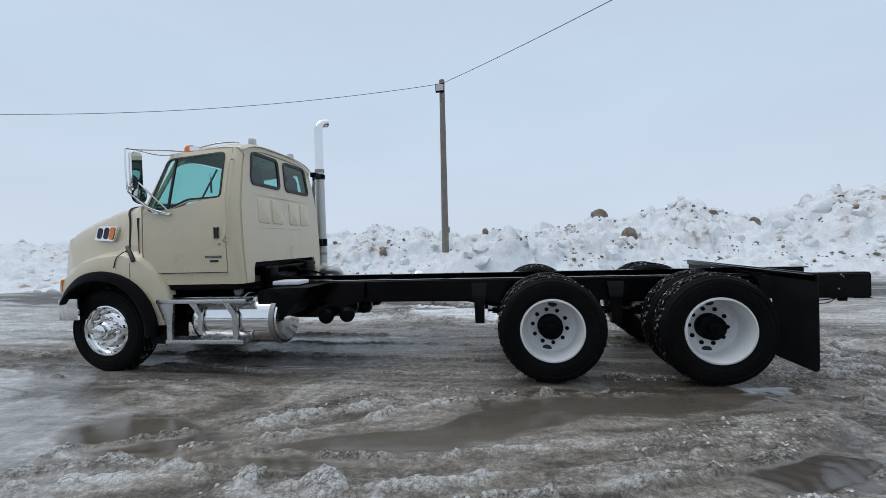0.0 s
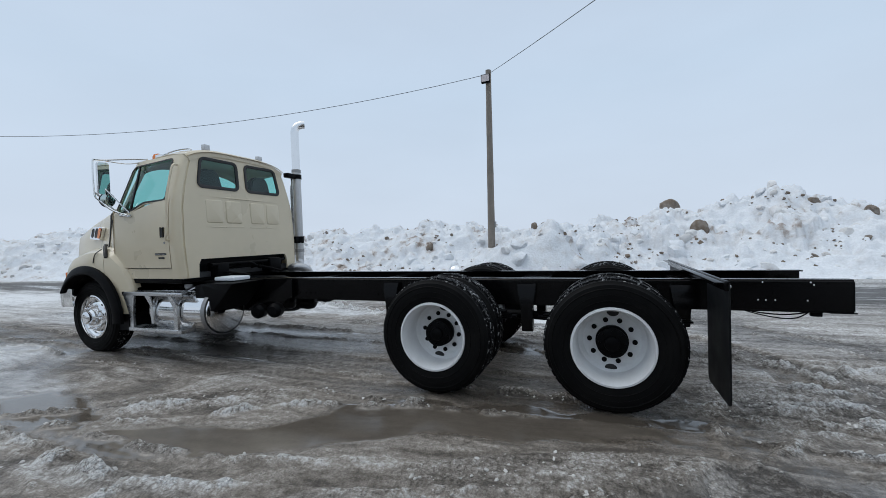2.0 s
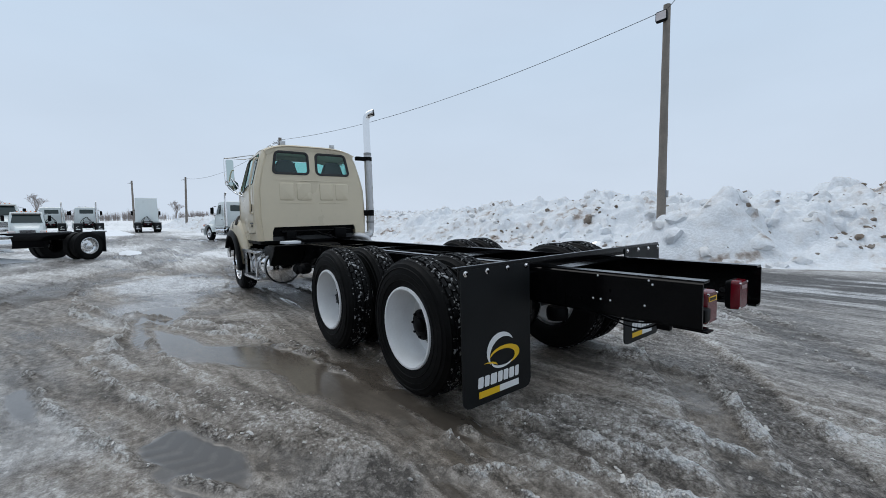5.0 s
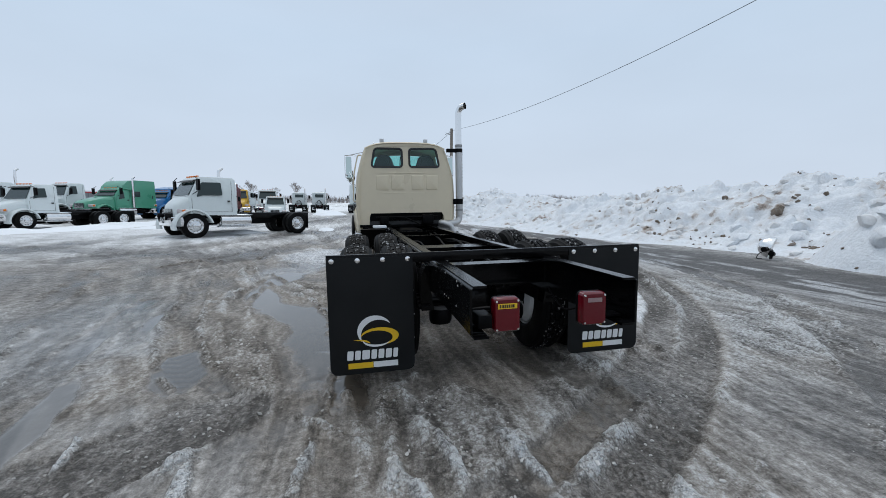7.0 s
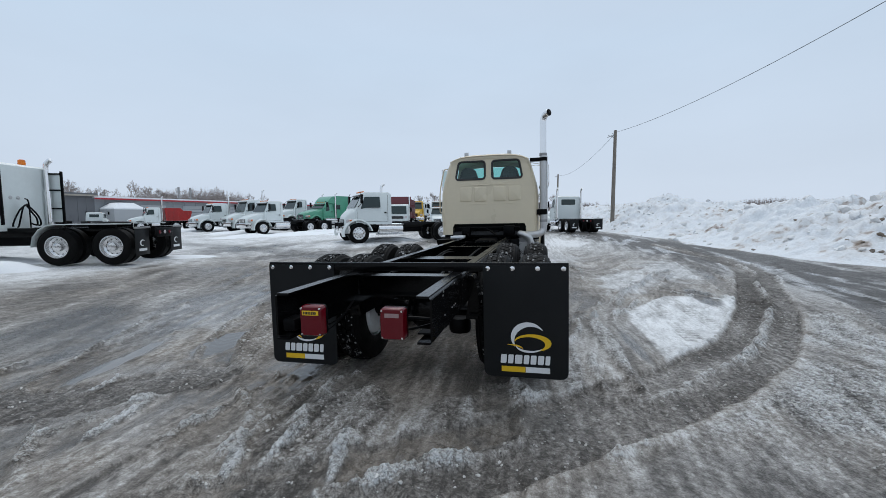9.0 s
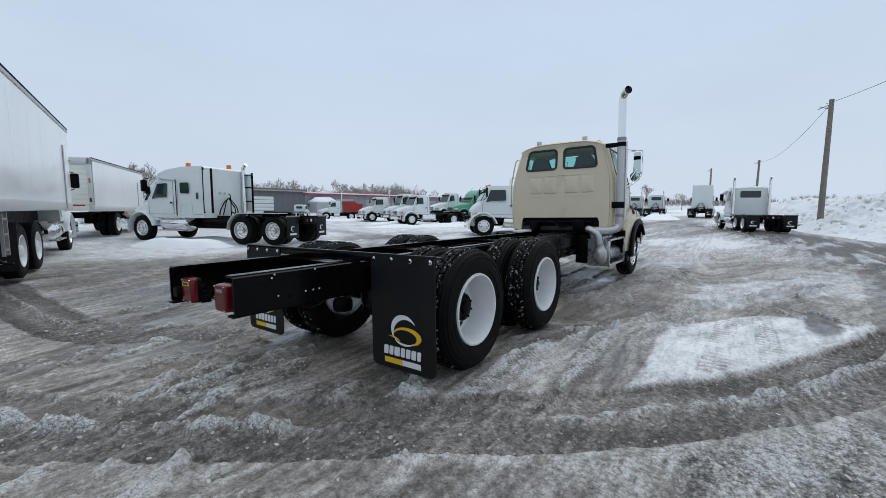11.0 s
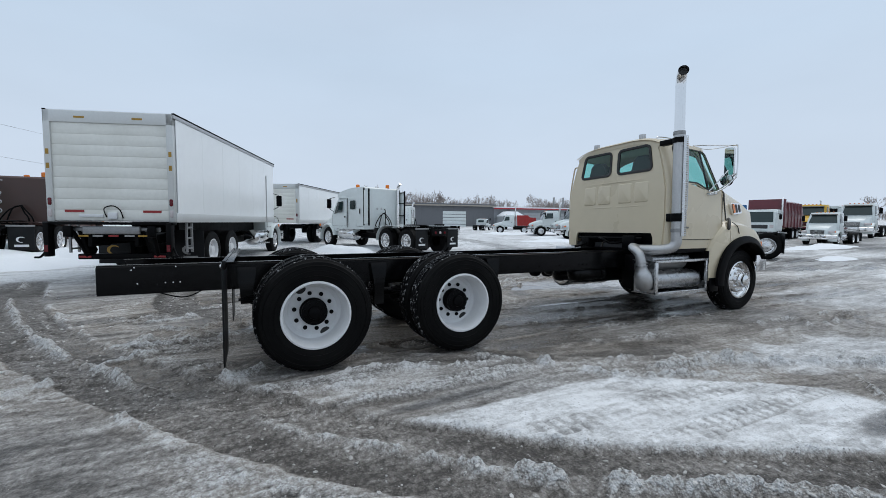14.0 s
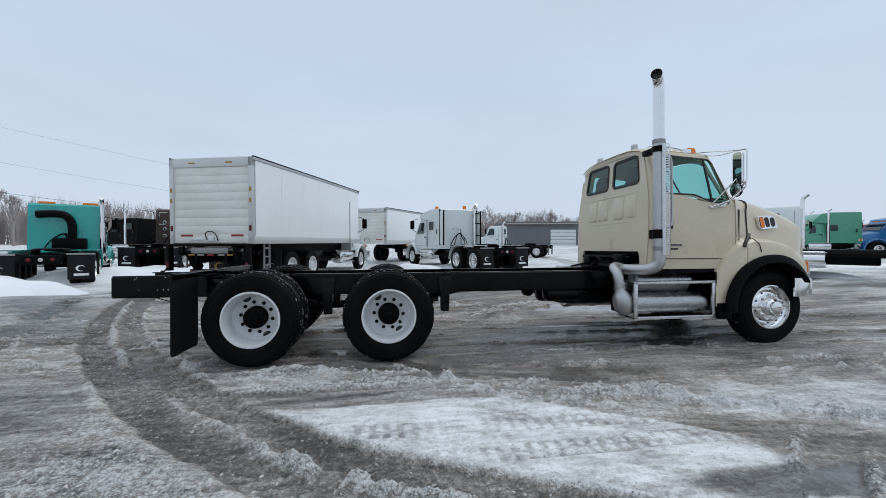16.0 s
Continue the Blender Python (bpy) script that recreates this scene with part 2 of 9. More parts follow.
SNOW = snow_mat("dirty_ploughed_snow")
CHUNK = mat("snow_lump", (0.76, 0.765, 0.77), 0.75, var=0.12, scale=2, fine=18, bump=0.7, dirt=(0.36, 0.31, 0.26), dirt_amt=0.55, spec=0.25)
DIRTLUMP = mat("frozen_dirt_lump", (0.165, 0.13, 0.10), 0.9, var=0.35, scale=3, fine=20, bump=0.9, dirt=(0.5, 0.49, 0.47), dirt_amt=0.3)
CLEANSNOW = mat("settled_snow", (0.80, 0.82, 0.845), 0.7, var=0.05, scale=1.5, fine=30, bump=0.3, spec=0.25)


# ---- mesh helpers ----
def link(name, bm, material, parent=None, label="", angle=35, loc=None):
    me = bpy.data.meshes.new(name)
    bmesh.ops.recalc_face_normals(bm, faces=bm.faces[:])
    bm.to_mesh(me)
    bm.free()
    me.polygons.foreach_set("use_smooth", [True] * len(me.polygons))
    me.set_sharp_from_angle(angle=radians(angle))
    if material:
        me.materials.append(material)
    ob = new(name, me)
    if parent:
        ob.parent = parent
    if label:
        ob["label"] = label
    return ob


def part(name, bm, material, parent, label=""):
    return link(name, bm, material, parent, label)


def thing(name, label, category, group="", kind="", at=None):
    ob = new(name)
    ob.empty_display_size = 0.2
    if at is not None:
        ob.matrix_basis = at
    return tagged(ob, label, category, group, kind)


def B():
    return bmesh.new()


def box(bm, x0, x1, y0, y1, z0, z1, bev=0.0, seg=2, m=None):
    r = bmesh.ops.create_cube(bm, size=1.0)
    vs = r["verts"]
    for v in vs:
        v.co = Vector((x0 + (v.co.x + 0.5) * (x1 - x0), y0 + (v.co.y + 0.5) * (y1 - y0), z0 + (v.co.z + 0.5) * (z1 - z0)))
    if bev:
        es = list({e for v in vs for e in v.link_edges})
        r = bmesh.ops.bevel(bm, geom=es, offset=bev, segments=seg, affect="EDGES", profile=0.5)
        vs = list({v for f in r["faces"] for v in f.verts} | {v for v in vs if v.is_valid})
    if m is not None:
        bmesh.ops.transform(bm, matrix=m, verts=[v for v in vs if v.is_valid])
    return bm


def frame_of(d):
    d = Vector(d).normalized()
    a = Vector((0, 0, 1)) if abs(d.z) < 0.9 else Vector((1, 0, 0))
    u = d.cross(a).normalized()
    return u, d.cross(u).normalized()


def tube(bm, pts, r, n=8, caps=True, radii=None):
    """A round bar along points."""
    pts = [Vector(p) for p in pts]
    rings = []
    u = None
    for i, p in enumerate(pts):
        d = (pts[min(i + 1, len(pts) - 1)] - pts[max(i - 1, 0)]).normalized()
        if u is None:
            u, v = frame_of(d)
        else:
            u = (u - d * u.dot(d)).normalized()
            v = d.cross(u)
        rr = radii[i] if radii else r
        rings.append([bm.verts.new(p + (u * math.cos(a) + v * math.sin(a)) * rr) for a in [2 * math.pi * k / n for k in range(n)]])
    for a, b in zip(rings, rings[1:]):
        for k in range(n):
            bm.faces.new((a[k], a[(k + 1) % n], b[(k + 1) % n], b[k]))
    if caps:
        bm.faces.new(rings[0][::-1])
        bm.faces.new(rings[-1])
    return bm


def smooth(pts, n=6):
    """Catmull-Rom through points."""
    P = [Vector(p) for p in pts]
    P = [2 * P[0] - P[1]] + P + [2 * P[-1] - P[-2]]
    out = []
    for i in range(1, len(P) - 2):
        for k in range(n):
            t = k / n
            out.append(0.5 * (2 * P[i] + (P[i + 1] - P[i - 1]) * t + (2 * P[i - 1] - 5 * P[i] + 4 * P[i + 1] - P[i + 2]) * t * t + (3 * P[i] - P[i - 1] - 3 * P[i + 1] + P[i + 2]) * t ** 3))
    return out + [P[-2]]


def lathe(bm, prof, c, axis, n=40, close=False):
    """Turn a profile of (radius, height along the axis) about the axis through c."""
    c, d = Vector(c), Vector(axis).normalized()
    u, v = frame_of(d)
    rings = []
    for r, h in prof:
        if r < 1e-5:
            rings.append([bm.verts.new(c + d * h)])
        else:
            rings.append([bm.verts.new(c + d * h + (u * math.cos(a) + v * math.sin(a)) * r) for a in [2 * math.pi * k / n for k in range(n)]])
    pairs = list(zip(rings, rings[1:]))
    if close:
        pairs.append((rings[-1], rings[0]))
    for a, b in pairs:
        if len(a) == 1 and len(b) == 1:
            continue
        for k in range(n):
            q = (k + 1) % n
            if len(a) == 1:
                bm.faces.new((a[0], b[q], b[k]))
            elif len(b) == 1:
                bm.faces.new((a[k], a[q], b[0]))
            else:
                bm.faces.new((a[k], a[q], b[q], b[k]))
    return bm


def loft(bm, rings, closed=True, caps=True):
    """Skin over rings of equally many points."""
    R = [[bm.verts.new(p) for p in ring] for ring in rings]
    n = len(R[0])
    for a, b in zip(R, R[1:]):
        for k in range(n if closed else n - 1):
            q = (k + 1) % n
            try:
                bm.faces.new((a[k], a[q], b[q], b[k]))
            except ValueError:
                pass
    if caps and closed:
        bm.faces.new(R[0][::-1])
        bm.faces.new(R[-1])
    return bm


def slab(bm, outline, holes, put, thick):
    """A flat sheet with holes. outline and holes are lists of (a, b); put(a, b, d) gives the place of a point at depth d."""
    def loop(pts):
        vs = [bm.verts.new((a, b, 0)) for a, b in pts]
        return vs, [bm.edges.new((vs[i], vs[(i + 1) % len(vs)])) for i in range(len(vs))]
    edges = []
    for pts in [outline] + list(holes):
        edges += loop(pts)[1]
    r = bmesh.ops.triangle_fill(bm, use_beauty=True, edges=edges)
    faces = [g for g in r["geom"] if isinstance(g, bmesh.types.BMFace)]
    ex = bmesh.ops.extrude_face_region(bm, geom=faces)
    top = [g for g in ex["geom"] if isinstance(g, bmesh.types.BMVert)]
    bot = {v for e in edges for v in e.verts} | {v for f in faces if f.is_valid for v in f.verts}
    tops = set(top)
    for v in top:
        v.co = put(v.co.x, v.co.y, thick)
    for v in bot - tops:
        v.co = put(v.co.x, v.co.y, 0.0)
    return bm


def rounded(a0, a1, b0, b1, r, n=4):
    """A rectangle with round corners, as (a, b) points."""
    out = []
    for ca, cb, s in ((a1 - r, b1 - r, 0), (a0 + r, b1 - r, 90), (a0 + r, b0 + r, 180), (a1 - r, b0 + r, 270)):
        for k in range(n + 1):
            t = radians(s + 90 * k / n)
            out.append((ca + r * math.cos(t), cb + r * math.sin(t)))
    return out


def round_poly(pts, r, n=4):
    """A polygon with its corners rounded."""
    out = []
    m = len(pts)
    for i in range(m):
        p, a, b = Vector((*pts[i], 0)), Vector((*pts[i - 1], 0)), Vector((*pts[(i + 1) % m], 0))
        da, db = (a - p).normalized(), (b - p).normalized()
        rr = min(r, (a - p).length * 0.45, (b - p).length * 0.45)
        s, e = p + da * rr, p + db * rr
        for k in range(n + 1):
            t = k / n
            q = (1 - t) ** 2 * s + 2 * t * (1 - t) * p + t * t * e
            out.append((q.x, q.y))
    return out


def inset(pts, d):
    """Points drawn in towards their middle by about d."""
    n = len(pts)
    out = []
    for i in range(n):
        a, p, b = Vector(pts[i - 1]), Vector(pts[i]), Vector(pts[(i + 1) % n])
        t = (b - a)
        if t.length < 1e-9:
            out.append(tuple(p))
            continue
        t.normalize()
        nrm = Vector((-t.y, t.x))
        out.append((p.x + nrm.x * d, p.y + nrm.y * d))
    return out


# ---- vectorised noise for relief ----
def _hash(ix, iy, seed):
    h = (ix.astype(np.int64) * 374761393 + iy.astype(np.int64) * 668265263 + seed * 1442695041) & 0xFFFFFFFF
    h = ((h ^ (h >> 13)) * 1274126177) & 0xFFFFFFFF
    return ((h ^ (h >> 16)) & 0xFFFF) / 65535.0


def vnoise(x, y, seed=0):
    ix, iy = np.floor(x), np.floor(y)
    fx, fy = x - ix, y - iy
    fx, fy = fx * fx * (3 - 2 * fx), fy * fy * (3 - 2 * fy)
    a, b = _hash(ix, iy, seed), _hash(ix + 1, iy, seed)
    c, d = _hash(ix, iy + 1, seed), _hash(ix + 1, iy + 1, seed)
    return (a * (1 - fx) + b * fx) * (1 - fy) + (c * (1 - fx) + d * fx) * fy


def fbm(x, y, seed=0, octaves=4, gain=0.5):
    out, amp, tot = 0.0, 1.0, 0.0
    for o in range(octaves):
        out = out + amp * vnoise(x * 2 ** o + 17.3 * o, y * 2 ** o - 9.1 * o, seed + o)
        tot += amp
        amp *= gain
    return out / tot


def cells(x, y, seed=0):
    """Distance to the nearest of scattered points, and that point's random number."""
    ix, iy = np.floor(x), np.floor(y)
    best, rnd = np.full(x.shape, 9.0), np.zeros(x.shape)
    for dx in (-1, 0, 1):
        for dy in (-1, 0, 1):
            px = ix + dx + _hash(ix + dx, iy + dy, seed)
            py = iy + dy + _hash(ix + dx, iy + dy, seed + 7)
            d = np.hypot(px - x, py - y)
            near = d < best
            best = np.where(near, d, best)
            rnd = np.where(near, _hash(ix + dx, iy + dy, seed + 13), rnd)
    return best, rnd


def ground_z(x, y):
    return 0.03 + 0.013 * max(0.0, math.hypot(x + 0.5, y - 5.0) - 7.0)


# ---- ground: one sheet of slush, ice and snow ----
def ground_material():
    """Wet mud, thin grey slush and packed snow, laid out by the sheet's own snow, wet and brown fields."""
    m = bpy.data.materials.new("slush_and_ice")
    m.use_nodes = True
    N, L = m.node_tree.nodes, m.node_tree.links
    bsdf = N["Principled BSDF"]
    co = N.new("ShaderNodeTexCoord")
    snow, wet, brown, loose = (N.new("ShaderNodeAttribute") for _ in range(4))
    for node, key in ((snow, "snow"), (wet, "wet"), (brown, "brown"), (loose, "loose")):
        node.attribute_name = key

    def tex(s, d, rough=0.6, stretch=None):
        n = N.new("ShaderNodeTexNoise")
        n.inputs["Scale"].default_value, n.inputs["Detail"].default_value, n.inputs["Roughness"].default_value = s, d, rough
        if stretch:
            mp = N.new("ShaderNodeMapping")
            mp.inputs["Scale"].default_value = stretch
            L.new(co.outputs["Object"], mp.inputs["Vector"])
            L.new(mp.outputs[0], n.inputs["Vector"])
        else:
            L.new(co.outputs["Object"], n.inputs["Vector"])
        return n.outputs["Fac"]

    def vor(s):
        n = N.new("ShaderNodeTexVoronoi")
        n.inputs["Scale"].default_value = s
        L.new(co.outputs["Object"], n.inputs["Vector"])
        return n.outputs["Distance"]

    def op(kind, a, b):
        n = N.new("ShaderNodeMath")
        n.operation = kind
        for i, v in enumerate((a, b)):
            if isinstance(v, (int, float)):
                n.inputs[i].default_value = v
            else:
                L.new(v, n.inputs[i])
        return n.outputs[0]

    def span(v, a, b, c, d, smooth_=False):
        n = N.new("ShaderNodeMapRange")
        if smooth_:
            n.interpolation_type = "SMOOTHSTEP"
        for key, val in (("From Min", a), ("From Max", b), ("To Min", c), ("To Max", d)):
            n.inputs[key].default_value = val
        L.new(v, n.inputs["Value"])
        return n.outputs["Result"]

    def ramp(v, stops):
        n = N.new("ShaderNodeValToRGB")
        n.color_ramp.elements[0].position, n.color_ramp.elements[0].color = stops[0][0], (*stops[0][1], 1)
        n.color_ramp.elements[1].position, n.color_ramp.elements[1].color = stops[-1][0], (*stops[-1][1], 1)
        for p, c in stops[1:-1]:
            n.color_ramp.elements.new(p).color = (*c, 1)
        L.new(v, n.inputs["Fac"])
        return n.outputs["Color"]

    def mix(f, a, b):
        n = N.new("ShaderNodeMix")
        n.data_type = "RGBA"
        for key, v in (("Factor", f), ("A", a), ("B", b)):
            if isinstance(v, tuple):
                n.inputs[key].default_value = (*v, 1)
            elif isinstance(v, (int, float)):
                n.inputs[key].default_value = v
            else:
                L.new(v, n.inputs[key])
        return n.outputs["Result"]

    mid, fine, grit = tex(5.0, 5, 0.62), tex(19, 6, 0.68), tex(95, 4, 0.7)
    drag = tex(9.0, 4, 0.6, (0.35, 2.2, 1.0))
    grain = op("SUBTRACT", 1.0, op("ADD", op("MULTIPLY", vor(34), 0.75), op("MULTIPLY", vor(85), 0.5)))
    lo, wt_ = loose.outputs["Fac"], wet.outputs["Fac"]
    # still water hides the grain, loose slush shows it
    dry = span(wt_, 0.70, 0.95, 1.0, 0.12)
    speck = op("ADD", op("MULTIPLY", op("SUBTRACT", fine, 0.5), 0.75), op("MULTIPLY", op("SUBTRACT", grit, 0.5), 0.75))
    speck = op("ADD", speck, op("MULTIPLY", op("SUBTRACT", drag, 0.5), 0.60))
    speck = op("ADD", speck, op("MULTIPLY", op("SUBTRACT", mid, 0.5), 0.30))
    speck = op("ADD", speck, op("MULTIPLY", op("MULTIPLY", op("SUBTRACT", grain, 0.40), 0.75), op("ADD", lo, 0.15)))
    tone = op("ADD", snow.outputs["Fac"], op("MULTIPLY", speck, dry))
    dirty = ramp(tone, ((0.08, (0.072, 0.060, 0.048)), (0.25, (0.150, 0.128, 0.105)), (0.40, (0.235, 0.205, 0.175)), (0.55, (0.345, 0.310, 0.272)), (0.70, (0.50, 0.472, 0.44)), (0.95, (0.74, 0.73, 0.715))))
    clean = ramp(tone, ((0.08, (0.075, 0.073, 0.072)), (0.25, (0.165, 0.162, 0.160)), (0.40, (0.262, 0.260, 0.258)), (0.55, (0.385, 0.384, 0.383)), (0.70, (0.56, 0.563, 0.566)), (0.95, (0.83, 0.84, 0.85))))
    col = mix(brown.outputs["Fac"], clean, dirty)
    # grains of grit and mud lying in the slush
    bits = op("MULTIPLY", span(vor(41), 0.14, 0.24, 1.0, 0.0), span(mid, 0.48, 0.60, 0.0, 0.8))
    col = mix(op("MULTIPLY", bits, dry), col, (0.060, 0.054, 0.048))
    L.new(col, bsdf.inputs["Base Color"])
    w1 = op("ADD", wt_, op("MULTIPLY", op("SUBTRACT", fine, 0.5), op("MULTIPLY", dry, 0.7)))
    w1 = op("SUBTRACT", w1, op("MULTIPLY", lo, 0.25))
    L.new(span(w1, 0.20, 0.92, 0.66, 0.05), bsdf.inputs["Roughness"])
    h = op("ADD", op("MULTIPLY", fine, 0.55), op("MULTIPLY", grit, 0.30))
    h = op("ADD", h, op("MULTIPLY", drag, 0.45))
    h = op("ADD", h, op("MULTIPLY", op("MULTIPLY", grain, op("ADD", lo, 0.10)), 1.0))
    bp = N.new("ShaderNodeBump")
    bp.inputs["Distance"].default_value = 0.042
    L.new(span(w1, 0.35, 0.90, 0.95, 0.03), bp.inputs["Strength"])
    L.new(h, bp.inputs["Height"])
    L.new(bp.outputs[0], bsdf.inputs["Normal"])
    return m


def graded(lo, hi, step, far, grow=1.09):
    mid = list(np.arange(lo, hi + step / 2, step))
    out, s, x = [], step, hi
    while x < far:
        s *= grow
        x += s
        out.append(x)
    pre, s, x = [], step, lo
    while x > -far:
        s *= grow
        x -= s
        pre.append(x)
    return np.array(pre[::-1] + mid + out)


def sampled(pts, n=10):
    return np.array([(p.x, p.y) for p in smooth([(a, b, 0) for a, b in pts], n)])


def side_distance(X, Y, line, reach):
    """Distance to a line on the ground, and the way along it."""
    lo, hi = line.min(0) - reach, line.max(0) + reach
    sel = (X > lo[0]) & (X < hi[0]) & (Y > lo[1]) & (Y < hi[1])
    x, y = X[sel], Y[sel]
    best, way, run = np.full(x.shape, 99.0), np.zeros(x.shape), 0.0
    for (ax, ay), (bx, by) in zip(line, line[1:]):
        dx, dy = bx - ax, by - ay
        ll = math.hypot(dx, dy) + 1e-9
        t = np.clip(((x - ax) * dx + (y - ay) * dy) / ll ** 2, 0, 1)
        d = ((x - ax) * dy - (y - ay) * dx) / ll
        d = np.where((t > 0) & (t < 1), np.abs(d), np.hypot(x - ax - t * dx, y - ay - t * dy))
        sg = np.sign((x - ax) * dy - (y - ay) * dx)
        near = d < np.abs(best)
        best = np.where(near, d * np.where(sg == 0, 1, sg), best)
        way = np.where(near, run + t * ll, way)
        run += ll
    return sel, best, way


GX, GY = graded(-5.4, 5.8, 0.0170, 1600, 1.06), graded(1.3, 9.6, 0.0170, 1600, 1.04)
X, Y = np.meshgrid(GX, GY, indexing="ij")
RAD = np.hypot(X + 0.5, Y - 5.0)
NEAR = np.clip(1 - (RAD - 16) / 14, 0, 1)
base = 0.03 + 0.013 * np.maximum(0, RAD - 7.0)


def step(v, a, b):
    """Smooth rise from 0 at a to 1 at b."""
    t = np.clip((v - a) / (b - a), 0, 1)
    return t * t * (3 - 2 * t)


# the yard rises a little under the truck's far side
base = base + 0.040 * step(Y, 3.9, 6.0) * (1 - 0.45 * step(Y, 6.4, 7.4)) * step(RAD, 12, 8)

# the slush is dragged along the ways that vehicles took: with the truck near it, aslant to either side
LEFT, RIGHT, ASTERN = step(Y, 4.0, 3.0), step(Y, 6.2, 7.4) * step(X, 1.2, -0.8), step(X, 2.5, 3.6)
lie = Y - 0.42 * X * LEFT + 0.36 * X * RIGHT
wob_x, wob_y = fbm(X * 0.7, Y * 0.7, 3, 3), fbm(X * 0.7, Y * 0.7, 9, 3)
along, across = X + 0.9 * wob_x, lie + 0.55 * wob_y
streak = fbm(along * 0.55, across * 2.4, 21, 5)
thread = fbm(along * 1.2, across * 9.0, 23, 4)
hair = fbm(along * 1.8, across * 26.0, 25, 3)
blot = fbm(X * 0.75 + wob_x, Y * 1.0 + wob_y, 33, 5)
ragged = fbm(X * 2.6, Y * 3.2, 101, 5) - 0.5
clump = fbm(X * 6.0, Y * 6.0, 40, 4)

rear = step(Y, 6.0, 7.0)
snow_f = 0.37 + 0.60 * (streak - 0.5) + 0.40 * (blot - 0.5) + 0.50 * (thread - 0.5) + 0.34 * (hair - 0.5)
snow_f += 0.12 * rear + 0.14 * ASTERN - 0.04 * LEFT - 0.05 * step(Y, 4.2, 4.7) * step(Y, 5.9, 5.4) * step(X, 3.0, 2.2)
wet_f = 0.44 - 0.7 * (blot - 0.5) - 0.7 * (streak - 0.5) - 0.14 * rear
brown_f = np.clip(0.70 + 1.1 * (fbm(X * 0.4, Y * 0.4, 61, 3) - 0.5) + 0.28 * step(Y, 6.4, 5.4) * step(X, 4.2, 3.0) - 0.35 * step(Y, 2.0, 0.8), 0, 1)
loose_f = 0.20 + 0.9 * np.clip(snow_f - 0.48, 0, 0.4)
relief = 0.012 * (fbm(X * 1.4, Y * 1.4, 70, 3) - 0.5) + 0.016 * (streak - 0.5) + 0.010 * (thread - 0.5) + 0.005 * (hair - 0.5)

# packed snow over the far yard, bare wet asphalt along the bank
far_yard = np.clip((RAD - 7.5) / 5, 0, 1)
snow_f += far_yard * (0.24 + 1.3 * (fbm(X * 0.14, Y * 0.34, 81, 5) - 0.5)) * np.clip((10.2 - Y) / 2.5, 0, 1)
snow_f += 0.50 * np.clip((RAD - 45) / 30, 0, 1)
brown_f = brown_f * (1 - 0.75 * far_yard)
belt_y = Y - (12.1 - 0.035 * X - 0.009 * X * X * (X < 0) - 0.004 * X * X * (X > 0))
belt = np.clip(1.5 * np.exp(-(belt_y / 1.7) ** 2), 0, 1) * (X > -30) * (X < 16)
drag = 0.6 * fbm(X * 0.40 + wob_x, (Y + 0.10 * X) * 2.3, 91, 5) + 0.4 * fbm(X * 0.9, (Y + 0.10 * X) * 6.5, 92, 4)
bare = step(drag + 0.15 * np.exp(-((belt_y - 0.8) / 0.9) ** 2), 0.45, 0.56)
snow_f = snow_f * (1 - belt) + belt * (0.50 - 0.46 * bare + 0.5 * (hair - 0.5))
wet_f = wet_f * (1 - belt) + belt * (0.80 - 0.55 * bare + 0.5 * (blot - 0.5))
brown_f = brown_f * (1 - 0.88 * belt)
loose_f = loose_f * (1 - 0.7 * belt)


def spread(cx, cy, rx, ry, turn, rag=1.0, hard=2.2):
    """A ragged oval: 1 within, 0 without."""
    c, s = math.cos(radians(turn)), math.sin(radians(turn))
    u, v = ((X - cx) * c + (Y - cy) * s) / rx, (-(X - cx) * s + (Y - cy) * c) / ry
    return np.clip(hard * (1 - np.sqrt(u * u + v * v)) + 2.4 * rag * ragged + 0.9 * rag * (streak - 0.5), 0, 1)


def lay(q, snow=None, wet=None, brown=None, loose=None, rise=0.0, grain=0.5):
    """Blend the ground towards the given state where q is 1."""
    global snow_f, wet_f, brown_f, loose_f, relief
    if snow is not None:
        snow_f = snow_f * (1 - q) + q * (snow + grain * (0.55 * (thread - 0.5) + 0.40 * (hair - 0.5) + 0.50 * (clump - 0.5) + 0.35 * (blot - 0.5)))
    if wet is not None:
        wet_f = wet_f * (1 - q) + q * wet
    if brown is not None:
        brown_f = brown_f * (1 - q) + q * brown
    if loose is not None:
        loose_f = loose_f * (1 - q) + q * loose
    relief = relief + rise * q


def pool(cx, cy, rx, ry, turn, snow=0.16, brown=0.9, rag=1.0):
    global relief
    q = spread(cx, cy, rx, ry, turn, rag, 3.0)
    lay(q, snow, 0.98, brown, 0.0, 0.0, 0.12)
    still = np.clip(q * 1.5 - 0.3, 0, 1)
    relief = relief * (1 - still) - 0.007 * still


def crust(cx, cy, rx, ry, turn, snow=0.60, brown=0.75, rise=0.022, loose=0.75, rag=1.0):
    lay(spread(cx, cy, rx, ry, turn, rag, 3.4), snow, 0.35, brown, loose, rise, 0.9)


